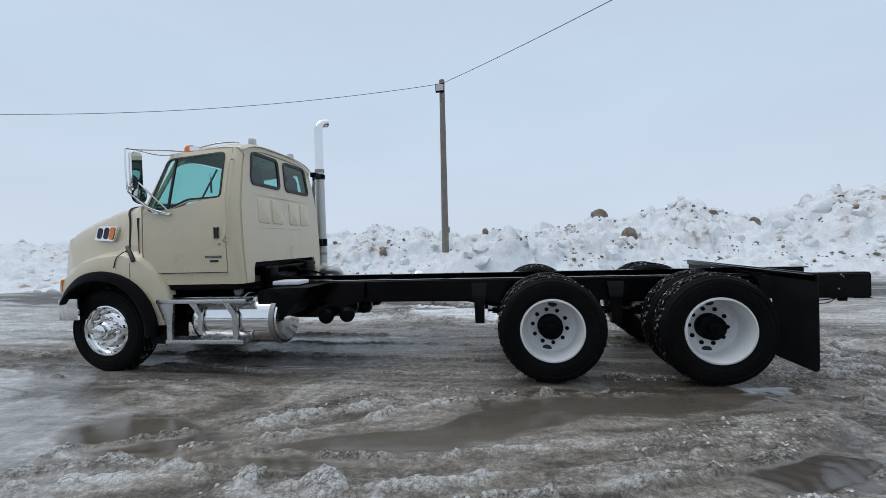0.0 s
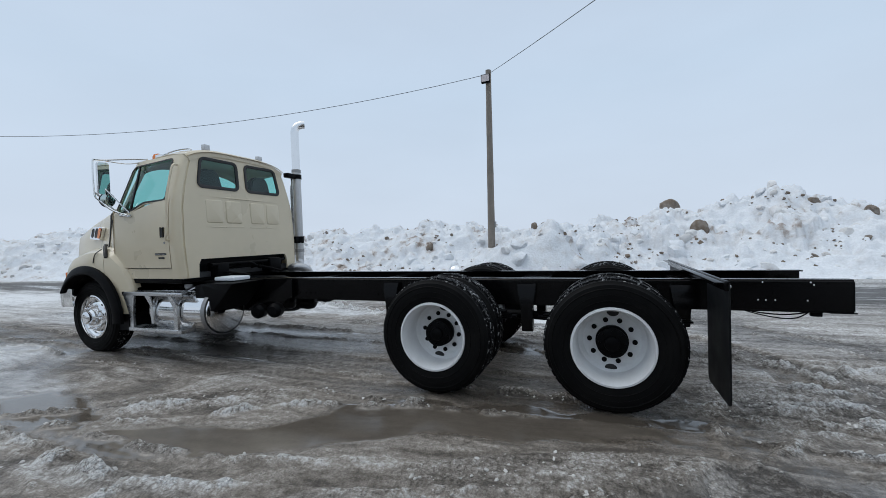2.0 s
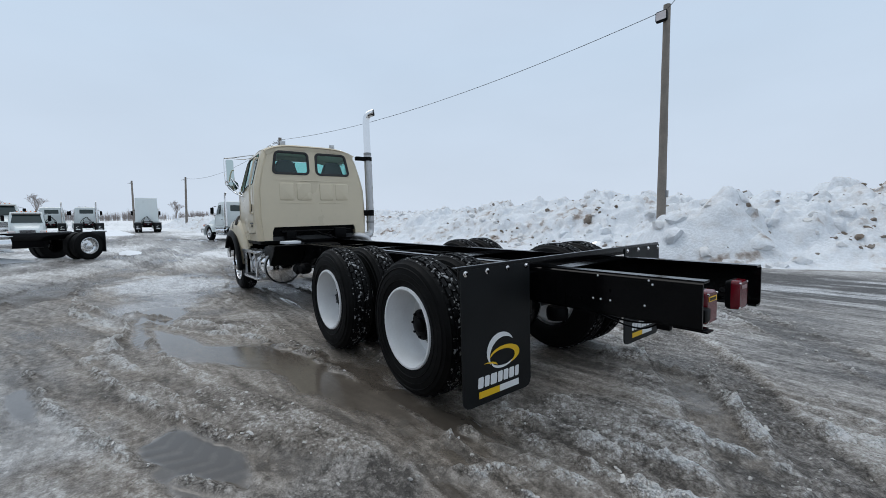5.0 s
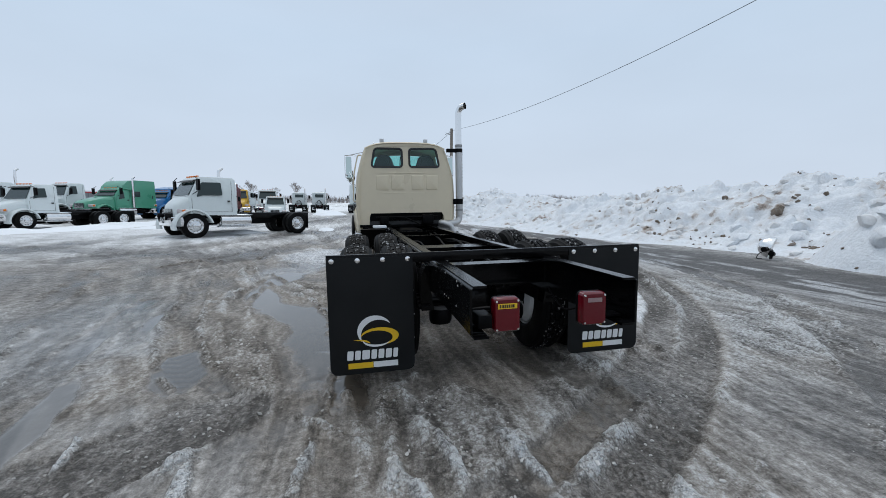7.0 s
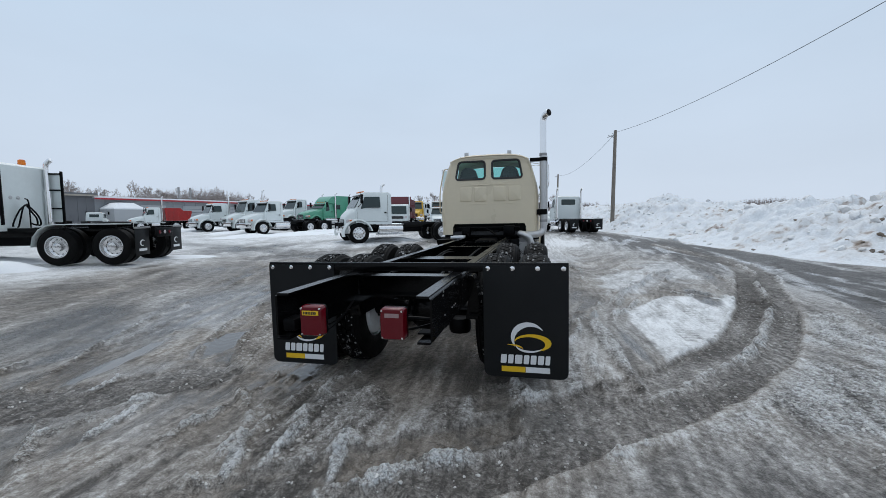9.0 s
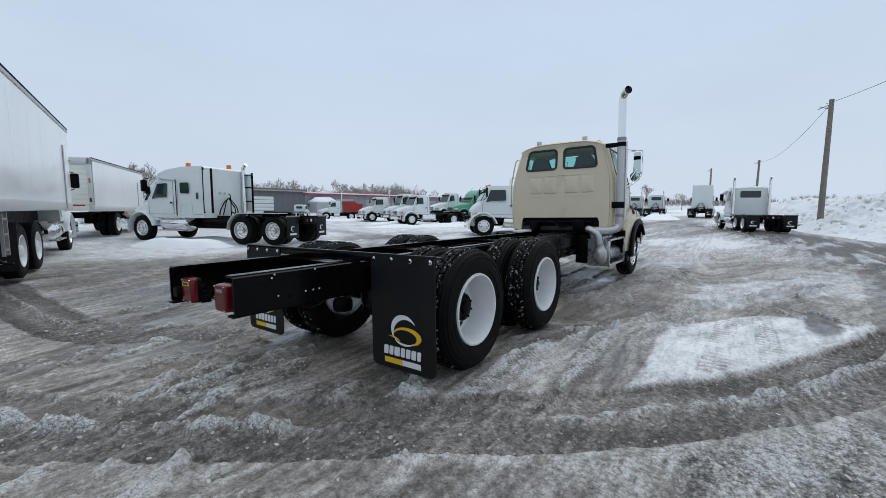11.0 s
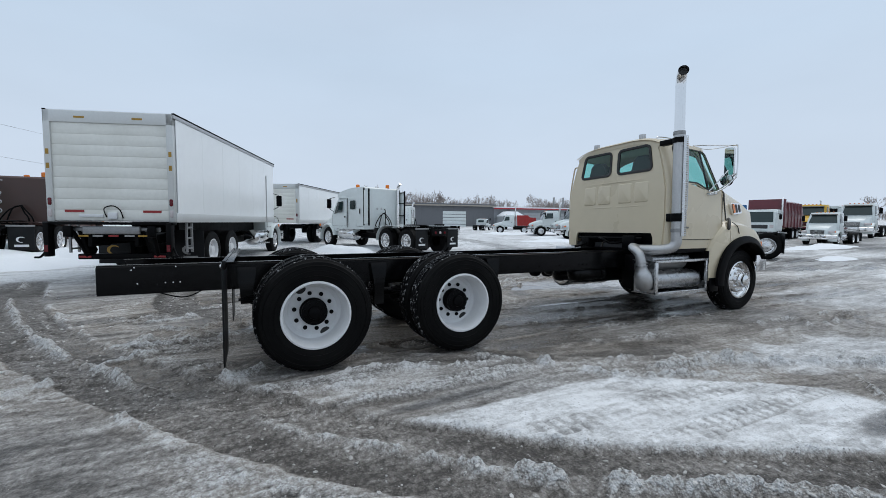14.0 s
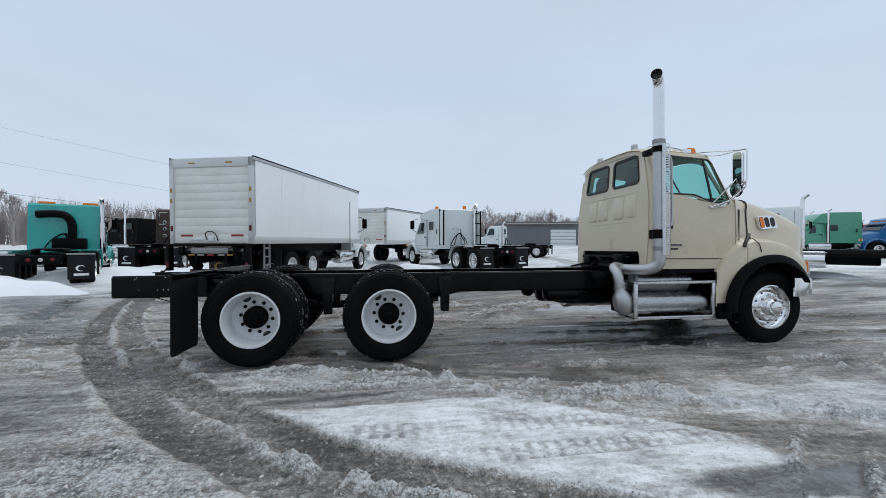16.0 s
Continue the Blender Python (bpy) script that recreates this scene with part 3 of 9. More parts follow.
# ice that shines with the sky ahead of the truck's near side, grey film astern
lay(spread(-3.9, 2.7, 1.6, 0.75, -25, 1.0), 0.48, 0.80, 0.30, 0.05, 0.0, 0.4)
lay(spread(-6.2, 3.0, 2.4, 1.3, 5, 1.0), 0.60, 0.72, 0.15, 0.15, 0.0, 0.6)
lay(spread(-8.0, 6.2, 2.4, 1.2, 0, 1.0), 0.60, 0.60, 0.2, 0.2, 0.0, 0.6)
lay(spread(3.2, 2.9, 1.3, 0.9, 15, 1.0), 0.33, 0.66, 0.55, 0.05, 0.0, 0.7)
lay(spread(5.4, 3.2, 1.6, 1.6, 40, 1.0), 0.33, 0.55, 0.55, 0.15, 0.0, 0.9)
lay(spread(0.6, 1.1, 2.6, 1.0, 10, 1.0), 0.35, 0.70, 0.25, 0.10, 0.0, 0.8)
lay(spread(-3.8, 7.9, 2.0, 0.75, -14, 1.0), 0.66, 0.55, 0.12, 0.15, 0.006, 0.5)
lay(spread(-5.6, 9.2, 2.4, 0.9, -10, 1.0), 0.62, 0.50, 0.10, 0.20, 0.0, 0.6)
lay(spread(-2.6, 5.3, 2.6, 0.6, 0, 1.0), 0.24, 0.72, 0.45, 0.05, 0.0, 0.8)
lay(spread(-0.8, 6.45, 1.6, 0.22, -12, 1.0), 0.32, 0.6, 0.75, 0.1, 0.0, 0.9)
# settled snow round the parked rows, bare wet asphalt beyond the tail
lay(step(Y + 0.8 * ragged, -6.2, -8.4) * step(X, 14, 10), 0.78, 0.34, 0.06, 0.20, 0.01, 0.6)
lay(spread(-2.6, -6.0, 6.0, 1.9, -4, 0.8), 0.84, 0.30, 0.05, 0.20, 0.02, 0.4)
lay(spread(-16.5, -6.0, 8.0, 4.6, 62, 0.8), 0.84, 0.30, 0.05, 0.20, 0.02, 0.4)
lay(spread(8.0, 0.4, 3.0, 0.8, -46, 0.9), 0.22, 0.72, 0.2, 0.10, 0.0, 0.9)
lay(spread(12.0, -4.6, 3.4, 1.2, -30, 0.8), 0.84, 0.30, 0.05, 0.20, 0.02, 0.4)
# crusts of dirty slush between the pools
crust(1.55, 3.00, 1.05, 0.25, 22, 0.53, 0.92, 0.026, 0.6, 0.7)
crust(-1.55, 3.12, 1.05, 0.27, 28, 0.49, 0.92, 0.014, 0.55)
crust(-3.1, 3.50, 0.9, 0.22, 5, 0.40, 0.9, 0.008, 0.3)
crust(-1.1, 2.12, 0.9, 0.13, 6, 0.44, 0.75, 0.010, 0.45)
crust(0.5, 2.30, 0.7, 0.16, 20, 0.40, 0.85, 0.010, 0.4)
crust(3.1, 4.62, 0.75, 0.40, 4, 0.48, 0.70, 0.018, 0.7)
crust(3.0, 5.35, 0.55, 0.22, -15, 0.45, 0.65, 0.012, 0.5)
crust(1.7, 6.25, 1.0, 0.12, 2, 0.62, 0.40, 0.022, 0.9, 0.8)
crust(0.9, 6.72, 1.1, 0.12, 3, 0.64, 0.35, 0.022, 0.9, 0.8)
# still water
pool(1.15, 3.58, 1.75, 0.36, 7, 0.15, 0.95, 1.25)
pool(0.05, 3.12, 0.75, 0.26, 24, 0.15, 0.95, 0.8)
pool(-0.95, 2.60, 1.05, 0.26, 14, 0.20, 0.85, 0.8)
pool(-2.6, 2.62, 0.85, 0.34, -8, 0.17, 0.95, 0.8)
pool(1.80, 2.55, 0.62, 0.24, 12, 0.16, 0.75, 0.8)
pool(0.15, 1.66, 0.50, 0.10, 12, 0.16, 0.4, 0.6)
pool(2.5, 2.0, 0.8, 0.13, 14, 0.22, 0.5, 0.7)
pool(-2.4, 4.35, 0.8, 0.07, 0, 0.25, 0.20, 0.6)
pool(-1.7, 5.8, 0.35, 0.08, 0, 0.45, 0.10, 0.6)

# ---- wheel tracks ----
ARC = sampled(((6.6, -1.5), (5.75, 1.2), (5.0, 2.9), (4.28, 4.18), (3.62, 5.20), (3.02, 6.00), (2.45, 6.65), (1.86, 7.27), (1.36, 7.70), (0.86, 8.12), (0.17, 8.52), (-1.2, 9.2), (-3.4, 10.1), (-7, 11.2), (-14, 11.0)))
sel_a, d_a, _ = side_distance(X, Y, ARC, 3.0)
OFF = np.full(X.shape, 9.0)
OFF[sel_a] = d_a

# crumbling white slush outside the curve, and the packed patch cut by it inside
side = OFF * (1 if OFF[np.argmin(np.abs(GX - 3.3)), np.argmin(np.abs(GY - 7.2))] > 0 else -1)
out_q = step(side, 0.36, 0.52) * step(side, 2.6, 1.6) * step(Y, 5.4, 6.6) * step(X, -2.2, -0.6)
lay(out_q * step(X, 3.4, 2.4) * np.clip(0.5 + 3.0 * (blot - 0.45) + 1.6 * ragged, 0, 1), 0.64, 0.25, 0.30, 0.95, 0.012, 0.9)
lay(out_q * np.maximum(step(blot, 0.48, 0.38), 0.8 * step(X, 2.4, 3.2)), 0.38, 0.55, 0.45, 0.3, 0.0, 0.9)
top_edge = np.where(X > -0.5, 7.13, 7.13 + (-0.5 - X) * 0.62) + 0.10 * ragged
PACK = step(side, -0.34, -0.42) * step(Y, top_edge, top_edge + 0.07) * step(X, -2.05, -1.80) * step(X, 1.75, 1.5)
lay(PACK, 0.88, 0.42, 0.06, 0.35, 0.016, 0.45)
lay(PACK * step(blot + 0.10 * step(X, -0.4, -1.6), 0.52, 0.64), 0.76, 0.62, 0.08, 0.10, -0.006, 0.6)
lay(spread(1.02, 6.97, 0.65, 0.085, 3, 0.6, 3.0), 0.14, 0.75, 0.1, 0.15, -0.006, 0.5)
lay(spread(-1.95, 8.62, 1.05, 0.20, -4, 0.7, 3.0), 0.16, 0.75, 0.1, 0.15, -0.006, 0.5)


def track(pts, wid, deep, ridge, white=0.20, tone=-0.10, wetter=0.06, twin=False, tread=0.0, seed=5):
    """A rut along points with broken ridges of slush on its edges; a twin leaves a ridge between two ruts."""
    line = ARC if pts is None else sampled(pts)
    sel, d, way = side_distance(X, Y, line, 1.4)
    d = d + 0.07 * (fbm(way * 1.1, d * 1.2, 111 + seed, 3) - 0.5) + 0.045 * (fbm(way * 6, d * 6, 113, 3) - 0.5)
    k = np.abs(d) / wid
    crumb = clump[sel]
    rut = step(k, 1.14, 0.96)
    side_n = vnoise(way * 0.75, np.sign(d) * 5 + 0 * d, seed)
    edge = np.exp(-((np.abs(d) - wid - 0.05 - 0.05 * (side_n - 0.5)) / 0.042) ** 2)
    rid = edge * np.clip(3.4 * (crumb - 0.33), 0, 1.4) * np.clip(2.6 * side_n - 0.55, 0, 1.2)
    fill = fbm(way * 0.9, d * 4, 201 + seed, 3)
    if twin:
        mid = np.exp(-((d - 0.05 * (vnoise(way * 0.8, 0 * d, 12) - 0.5)) / 0.050) ** 2) * np.clip(4.5 * (crumb - 0.28), 0, 1.4) * np.clip(3.0 * vnoise(way * 0.7, 0 * d, 15) - 0.35, 0, 1.2)
        rid = np.maximum(rid * 0.5 * np.clip(3.2 * vnoise(way * 1.9, 0 * d, 41) - 0.7, 0, 1.1), mid)
        base_t = 0.25 + 0.42 * (fill - 0.5) + 0.3 * (hair[sel] - 0.5)
        snow_f[sel] = snow_f[sel] * (1 - rut) + rut * base_t
        brown_f[sel] = brown_f[sel] * (1 - rut) + rut * 0.60
        loose_f[sel] = loose_f[sel] * (1 - rut) + rut * 0.5
        wet_f[sel] = wet_f[sel] * (1 - rut) + rut * (0.46 + 0.6 * (fill - 0.5))
        lug = np.exp(-((k - 0.98) / 0.09) ** 2) * (np.sin(way * 52) > 0.1)
        relief[sel] -= 0.012 * lug
    else:
        snow_f[sel] += (tone - 0.22 * (fill - 0.5)) * rut
        wet_f[sel] += (wetter + 0.5 * (fill - 0.5)) * rut
    marks = np.sin(way * 48 + np.abs(d) * 38) * rut * np.clip(3 * (vnoise(way * 0.4, d * 0, 8) - 0.4), 0, 1)
    relief[sel] += -deep * rut + 1.15 * ridge * rid + (0.003 + tread) * marks
    snow_f[sel] += 1.7 * white * np.minimum(rid, 1.0) - 14 * (0.003 + tread) * marks
    wet_f[sel] -= 0.45 * rid
    loose_f[sel] = np.maximum(loose_f[sel], np.clip(rid * 1.2, 0, 1))


track(((-9, 3.86), (-4, 3.98), (0, 3.93), (3, 3.98), (6, 3.5), (9, 2.6)), 0.19, 0.012, 0.018, 0.10, -0.10)
track(((-9, 1.5), (-4, 1.75), (-2.6, 2.14), (-1.9, 2.30), (-0.6, 2.35), (1.0, 2.75)), 0.10, 0.008, 0.022, 0.20, -0.06, seed=6)
track(((-4.5, 1.55), (-3.0, 1.98), (-2.5, 2.16), (-1.85, 2.13), (-0.8, 2.0)), 0.05, 0.006, 0.036, 0.26, 0.0, seed=7)
track(((-2.9, 2.25), (-2.1, 2.62), (-1.4, 3.0), (-0.75, 3.45), (0.2, 3.75)), 0.08, 0.006, 0.028, 0.22, -0.04, seed=8)
track(((-9, 4.5), (-3, 4.62), (1, 4.42), (4, 4.5), (9, 5.2)), 0.20, 0.012, 0.016, 0.10, -0.10, seed=9)
track(((-9, 5.9), (-5, 5.75), (0, 5.6), (3, 5.62), (9, 6.9)), 0.20, 0.012, 0.016, 0.10, -0.10, seed=10)
# the slewing ridges beside the truck's far rear wheels
track(((1.4, 5.55), (0.5, 5.98), (-0.2, 6.54), (-0.68, 7.02), (-1.6, 7.46), (-3.05, 8.12), (-5, 8.9)), 0.11, 0.012, 0.050, 0.32, -0.06, seed=11)
track(((2.38, 6.20), (1.46, 6.02), (0.75, 6.22), (-0.37, 6.40), (-2.5, 6.7), (-6, 6.9)), 0.10, 0.010, 0.036, 0.26, -0.06, seed=12)
track(((2.2, 6.60), (1.3, 6.62), (0.4, 6.78), (-0.3, 6.86), (-2.0, 7.3)), 0.07, 0.008, 0.040, 0.28, -0.04, seed=13)
track(((-9, 10.2), (-4, 9.6), (-2.2, 9.3), (-0.9, 8.93)), 0.18, 0.012, 0.024, 0.2, -0.12, seed=14)
track(((-5.5, 7.0), (-3.6, 7.7), (-2.2, 8.5), (-1.6, 9.3)), 0.12, 0.008, 0.030, 0.2, -0.05, seed=24)
# fanning out astern of the rear wheels
track(((2.5, 4.12), (3.2, 4.22), (4.1, 4.30), (6, 4.3)), 0.13, 0.012, 0.034, 0.26, -0.10, seed=15, tread=0.004)
track(((2.5, 4.50), (3.2, 4.60), (4.0, 4.78), (6, 5.1)), 0.13, 0.012, 0.034, 0.24, -0.06, seed=16, tread=0.004)
track(((2.4, 4.85), (3.1, 5.0), (3.9, 5.3), (5.4, 6.0)), 0.10, 0.010, 0.032, 0.24, -0.06, seed=17)
track(((2.5, 5.7), (3.0, 5.65), (4.4, 5.6), (7, 5.2)), 0.14, 0.010, 0.024, 0.18, -0.06, seed=18, tread=0.004)
track(((2.7, 3.65), (3.3, 3.25), (4.5, 2.9), (6.5, 2.2), (9, 0.8)), 0.16, 0.010, 0.034, 0.26, -0.06, seed=19)
track(((-1.1, 1.09), (1.17, 1.44), (2.63, 1.85), (3.6, 2.5), (4.6, 3.6)), 0.15, 0.010, 0.022, 0.18, -0.08, seed=20)
track(((-4.4, -1.3), (-0.4, 0.0), (1.74, 0.89), (3.2, 1.6), (5.0, 2.2)), 0.15, 0.010, 0.022, 0.18, -0.08, seed=21)
track(((-6.0, 0.3), (-2.0, 1.4), (0.9, 2.2), (2.3, 2.95), (3.4, 4.0)), 0.13, 0.010, 0.022, 0.16, -0.07, seed=22)
track(((7.8, -0.6), (6.7, 2.0), (5.7, 4.2), (4.4, 6.4), (3.2, 7.9), (1.9, 9.0), (-0.2, 10.2), (-7, 12.4)), 0.18, 0.012, 0.024, 0.12, -0.16, seed=23)
# the twin ruts of the last vehicle, and of the van
track(((3.6, -6.0), (3.72, -1.8), (3.66, 0.2), (3.56, 1.6), (3.24, 2.42), (2.6, 3.1)), 0.30, 0.018, 0.026, 0.16, twin=True, seed=4)
track(None, 0.335, 0.026, 0.050, 0.36, twin=True, seed=5)
# across the far yard
track(((-26, 2.6), (-20, 3.2), (-14.2, 4.1), (-9.9, 4.7), (-6.4, 4.4), (-4.8, 4.1)), 0.22, 0.012, 0.02, 0.1, -0.20, seed=25)
track(((-26, 0.6), (-18, 1.6), (-12, 2.6), (-8, 3.4), (-5.2, 5.0)), 0.20, 0.012, 0.02, 0.1, -0.20, seed=26)
track(((-6, -3), (-12, 0), (-20, 3.5), (-34, 5)), 0.5, 0.02, 0.03, 0.1, -0.22)
track(((-5, -6), (-14, -4.5), (-24, 0), (-40, 3)), 0.5, 0.02, 0.03, 0.1, -0.22)
track(((-4, 0), (-12, 3), (-22, 6), (-36, 7)), 0.5, 0.02, 0.03, 0.1, -0.22)
track(((-6, 1), (-9, -6), (-11, -16), (-12, -30)), 0.6, 0.02, 0.03, 0.1, -0.22)
# brown water stands in the inner rut of the curve
sunk = step(side, -0.06, -0.10) * step(side, -0.36, -0.30) * step(Y, 3.4, 4.3) * step(Y, 6.3, 5.6)
lay(sunk * step(ragged, -0.18, -0.04), 0.24, 0.74, 0.85, 0.15, -0.002, 0.4)

# tread marks across the packed patch
for ty, tw, tx0, tx1, slope in ((7.71, 0.11, -2.0, 0.75, -0.03), (8.07, 0.10, -2.0, 0.2, 0.02)):
    off = Y - ty - slope * (X + 1)
    q = np.abs(off) / tw
    on = (q < 1) & (X > tx0) & (X < tx1)
    pat = (np.sin(X * 62 + 3 * np.sign(off)) > 0.1) | (q > 0.86) | (q < 0.1)
    worn = np.clip(3 * (vnoise(X * 1.2, Y * 1.2, 17) - 0.10), 0, 1) * PACK
    relief = relief - 0.009 * (on & pat) * worn
    snow_f = snow_f - 0.20 * (on & pat) * worn

# long loose lumps left by the wheels
for cx, cy, rx, ry, turn in ((3.42, 3.17, 0.30, 0.05, 10), (3.62, 4.28, 0.16, 0.05, 20), (3.35, 4.48, 0.28, 0.045, 6), (3.45, 4.86, 0.30, 0.05, 14), (3.25, 3.72, 0.22, 0.035, -8), (2.95, 2.45, 0.20, 0.03, 10)):
    crust(cx, cy, rx, ry, turn, 0.78, 0.25, 0.032, 1.0, 0.5)

wet_f, loose_f = np.clip(wet_f, 0, 1), np.clip(loose_f, 0, 1)
# crumbs stand proud where the slush is loose
jx, jy = fbm(X * 6, Y * 6, 191, 2), fbm(X * 6, Y * 6, 192, 2)
g1, r1 = cells(X * 16 + 1.5 * jx, Y * 16 + 1.5 * jy, 193)
g2, r2 = cells(X * 27 + 2 * jx, Y * 27 + 2 * jy, 195)


def caps(g, r_, keep):
    """Rounded crumbs: one in each kept cell, of uneven size."""
    size = 0.25 + 0.35 * r_
    return np.sqrt(np.clip(1 - (g / size) ** 2, 0, 1)) * size * (r_ > keep)


dome = 1.2 * caps(g1, r1, 0.50) + 0.9 * caps(g2, r2, 0.30)
rough = np.clip(loose_f * 1.25 - 0.2, 0, 1) * (1 - 0.75 * PACK)
snow_f = snow_f + 0.26 * (dome - 0.30) * rough
rough_h = relief + 0.021 * dome * rough + 0.004 * dome * (1 - rough) * np.clip(1.2 - 1.4 * wet_f, 0, 1)
flooded = np.clip((wet_f - 0.80) * 6, 0, 1)
flat = rough_h * (1 - 0.85 * flooded) - 0.004 * flooded
Z = base + NEAR * flat + (1 - NEAR) * 0.10 * (fbm(X * 0.1, Y * 0.1, 120, 3) - 0.5) * np.clip(RAD / 60, 0, 1)
# the main truck's wheels press into the slush
for wx, wy in [(a, b) for a in (0.43, 1.87) for b in (4.13, 5.85)] + [(-4.5, 4.0), (-4.5, 5.98)]:
    q = np.clip(1.5 - np.maximum(np.abs(X - wx) / 0.22, np.abs(Y - wy) / 0.36), 0, 1)
    Z = Z * (1 - q) + (0.043 if wy < 5 else 0.075) * q
nx, ny = X.shape
idx = np.arange(nx * ny).reshape(nx, ny)
quads = np.stack([idx[:-1, :-1], idx[1:, :-1], idx[1:, 1:], idx[:-1, 1:]], -1).reshape(-1, 4)
gm = bpy.data.meshes.new("ground")
gm.vertices.add(nx * ny)
gm.vertices.foreach_set("co", np.stack([X, Y, Z], -1).astype(np.float32).ravel())
gm.loops.add(quads.size)
gm.loops.foreach_set("vertex_index", quads.astype(np.int32).ravel())
gm.polygons.add(len(quads))
gm.polygons.foreach_set("loop_start", np.arange(0, quads.size, 4, dtype=np.int32))
gm.polygons.foreach_set("use_smooth", np.ones(len(quads), dtype=bool))
gm.update(calc_edges=True)
for nm, arr in (("snow", np.clip(snow_f, 0, 1)), ("wet", wet_f), ("brown", np.clip(brown_f, 0, 1)), ("loose", loose_f)):
    gm.attributes.new(nm, "FLOAT", "POINT").data.foreach_set("value", arr.astype(np.float32).ravel())
gm.materials.append(ground_material())
tagged(new("ground", gm), "rutted grey-brown slush, wet ice and packed snow yard", "ground", kind="structure")


# ---- ploughed snow banks ----
def lerp_table(x, table):
    return np.interp(x, [a for a, _ in table], [b for _, b in table])


FOOT = ((-90, 6.0), (-45, 8.0), (-27, 10.2), (-16, 12.3), (-12, 12.6), (-7.3, 14.2), (-3.4, 15.2), (-1.2, 13.9), (0.4, 13.6), (3, 15.2), (5.6, 15.6), (12, 14.4), (18, 12.6), (30, 8), (45, 2))
CREST = ((-90, 1.4), (-45, 1.8), (-37, 1.8), (-30, 1.95), (-26, 2.4), (-23, 1.8), (-17, 1.55), (-13, 1.75), (-10.4, 2.0), (-8.5, 2.05), (-7, 2.15), (-5, 2.3), (-3.4, 1.9), (-1.1, 1.5), (0.2, 1.85), (2.5, 2.0), (3.6, 2.35), (6, 2.5), (8, 2.85), (9.2, 2.65), (10.6, 2.15), (12.1, 2.4), (13.4, 2.9), (14.8, 2.9), (18, 3.1), (30, 2.6), (45, 2.3))


def heap(name, xs, ds, foot, crest, label, depth=5.2, seed=0, lump=1.0):
    """A bank of ploughed snow behind a foot line: xs along it, ds the distance behind the foot."""
    P, D = np.meshgrid(xs, ds, indexing="ij")
    yy = lerp_table(P, foot) + D + 1.1 * (fbm(P * 0.35, D * 0.2, 131 + seed, 3) - 0.5)
    top = lerp_table(P, crest)
    s = np.clip(D / depth, 0, 1.8)
    shape = np.where(s < 1, np.sin(np.clip(s, 0, 1) * math.pi / 2) ** 1.35, np.clip(1 - (s - 1) * 1.25, 0.12, 1))
    hh = top * shape
    b1, r1 = cells(P * 0.75 + 0.6 * fbm(P, yy, 141, 3), yy * 0.75, 142 + seed)
    b2, r2 = cells(P * 2.1 + 0.4 * fbm(P * 2, yy * 2, 143, 3), yy * 2.1, 144 + seed)
    b3, r3 = cells(P * 4.6 + 0.5 * fbm(P * 4, yy * 4, 147, 2), yy * 4.6, 148 + seed)
    body = np.clip(s * 3, 0, 1) * np.interp(P, (-8, -2, 2), (0.72, 0.85, 1.0))
    # broken slabs: each cell is a tilted plateau with steep sides
    def slabs(b_, r_, edge):
        return np.clip((edge - b_) * 5.0, 0, 1) * (r_ - 0.35) + 0.35 * (0.45 - b_) * r_
    near_lump = 0.95 * np.clip(1.7 - 1.7 * np.hypot((P + 0.6) / 1.9, (yy - 15.1) / 1.15), 0, 1) ** 0.8 * (seed == 0)
    hh = hh + near_lump + lump * body * (0.62 * slabs(b1, r1, 0.62) + 0.34 * slabs(b2, r2, 0.58) + 0.15 * slabs(b3, r3, 0.55) + 0.75 * (fbm(P * 0.8, yy * 0.8, 145 + seed, 5) - 0.5) + 0.16 * (fbm(P * 5, yy * 5, 146, 3) - 0.5)) - 0.10 * body
    hh = np.maximum(hh, -0.05) - 0.12 * (s <= 0)
    gz_ = 0.03 + 0.013 * np.maximum(0, np.hypot(P + 0.5, yy - 5.0) - 7.0)
    zz = gz_ + hh
    n1, n2 = P.shape
    ii = np.arange(n1 * n2).reshape(n1, n2)
    qd = np.stack([ii[:-1, :-1], ii[1:, :-1], ii[1:, 1:], ii[:-1, 1:]], -1).reshape(-1, 4)
    me = bpy.data.meshes.new(name)
    me.from_pydata(np.stack([P, yy, zz], -1).reshape(-1, 3).tolist(), [], qd.tolist())
    me.polygons.foreach_set("use_smooth", [True] * len(me.polygons))
    me.materials.append(SNOW)
    return tagged(new(name, me), label, "snow bank", kind="stuff"), (P, yy, zz)


bank_x = np.concatenate([np.arange(-88, -32, 0.35), np.arange(-32, -14, 0.14), np.arange(-14, 17, 0.07), np.arange(17, 44, 0.3)])
bank_d = np.concatenate([np.arange(-0.3, 7.0, 0.07), np.arange(7.0, 11, 0.4)])
bank, BANK = heap("snow_bank", bank_x, bank_d, FOOT, CREST, "long ploughed bank of lumpy dirty white snow")


def bank_z(x, y):
    P, yy, zz = BANK
    i = int(np.argmin(np.abs(P[:, 0] - x)))
    j = int(np.argmin(np.abs(yy[i] - y)))
    return float(zz[i, j])


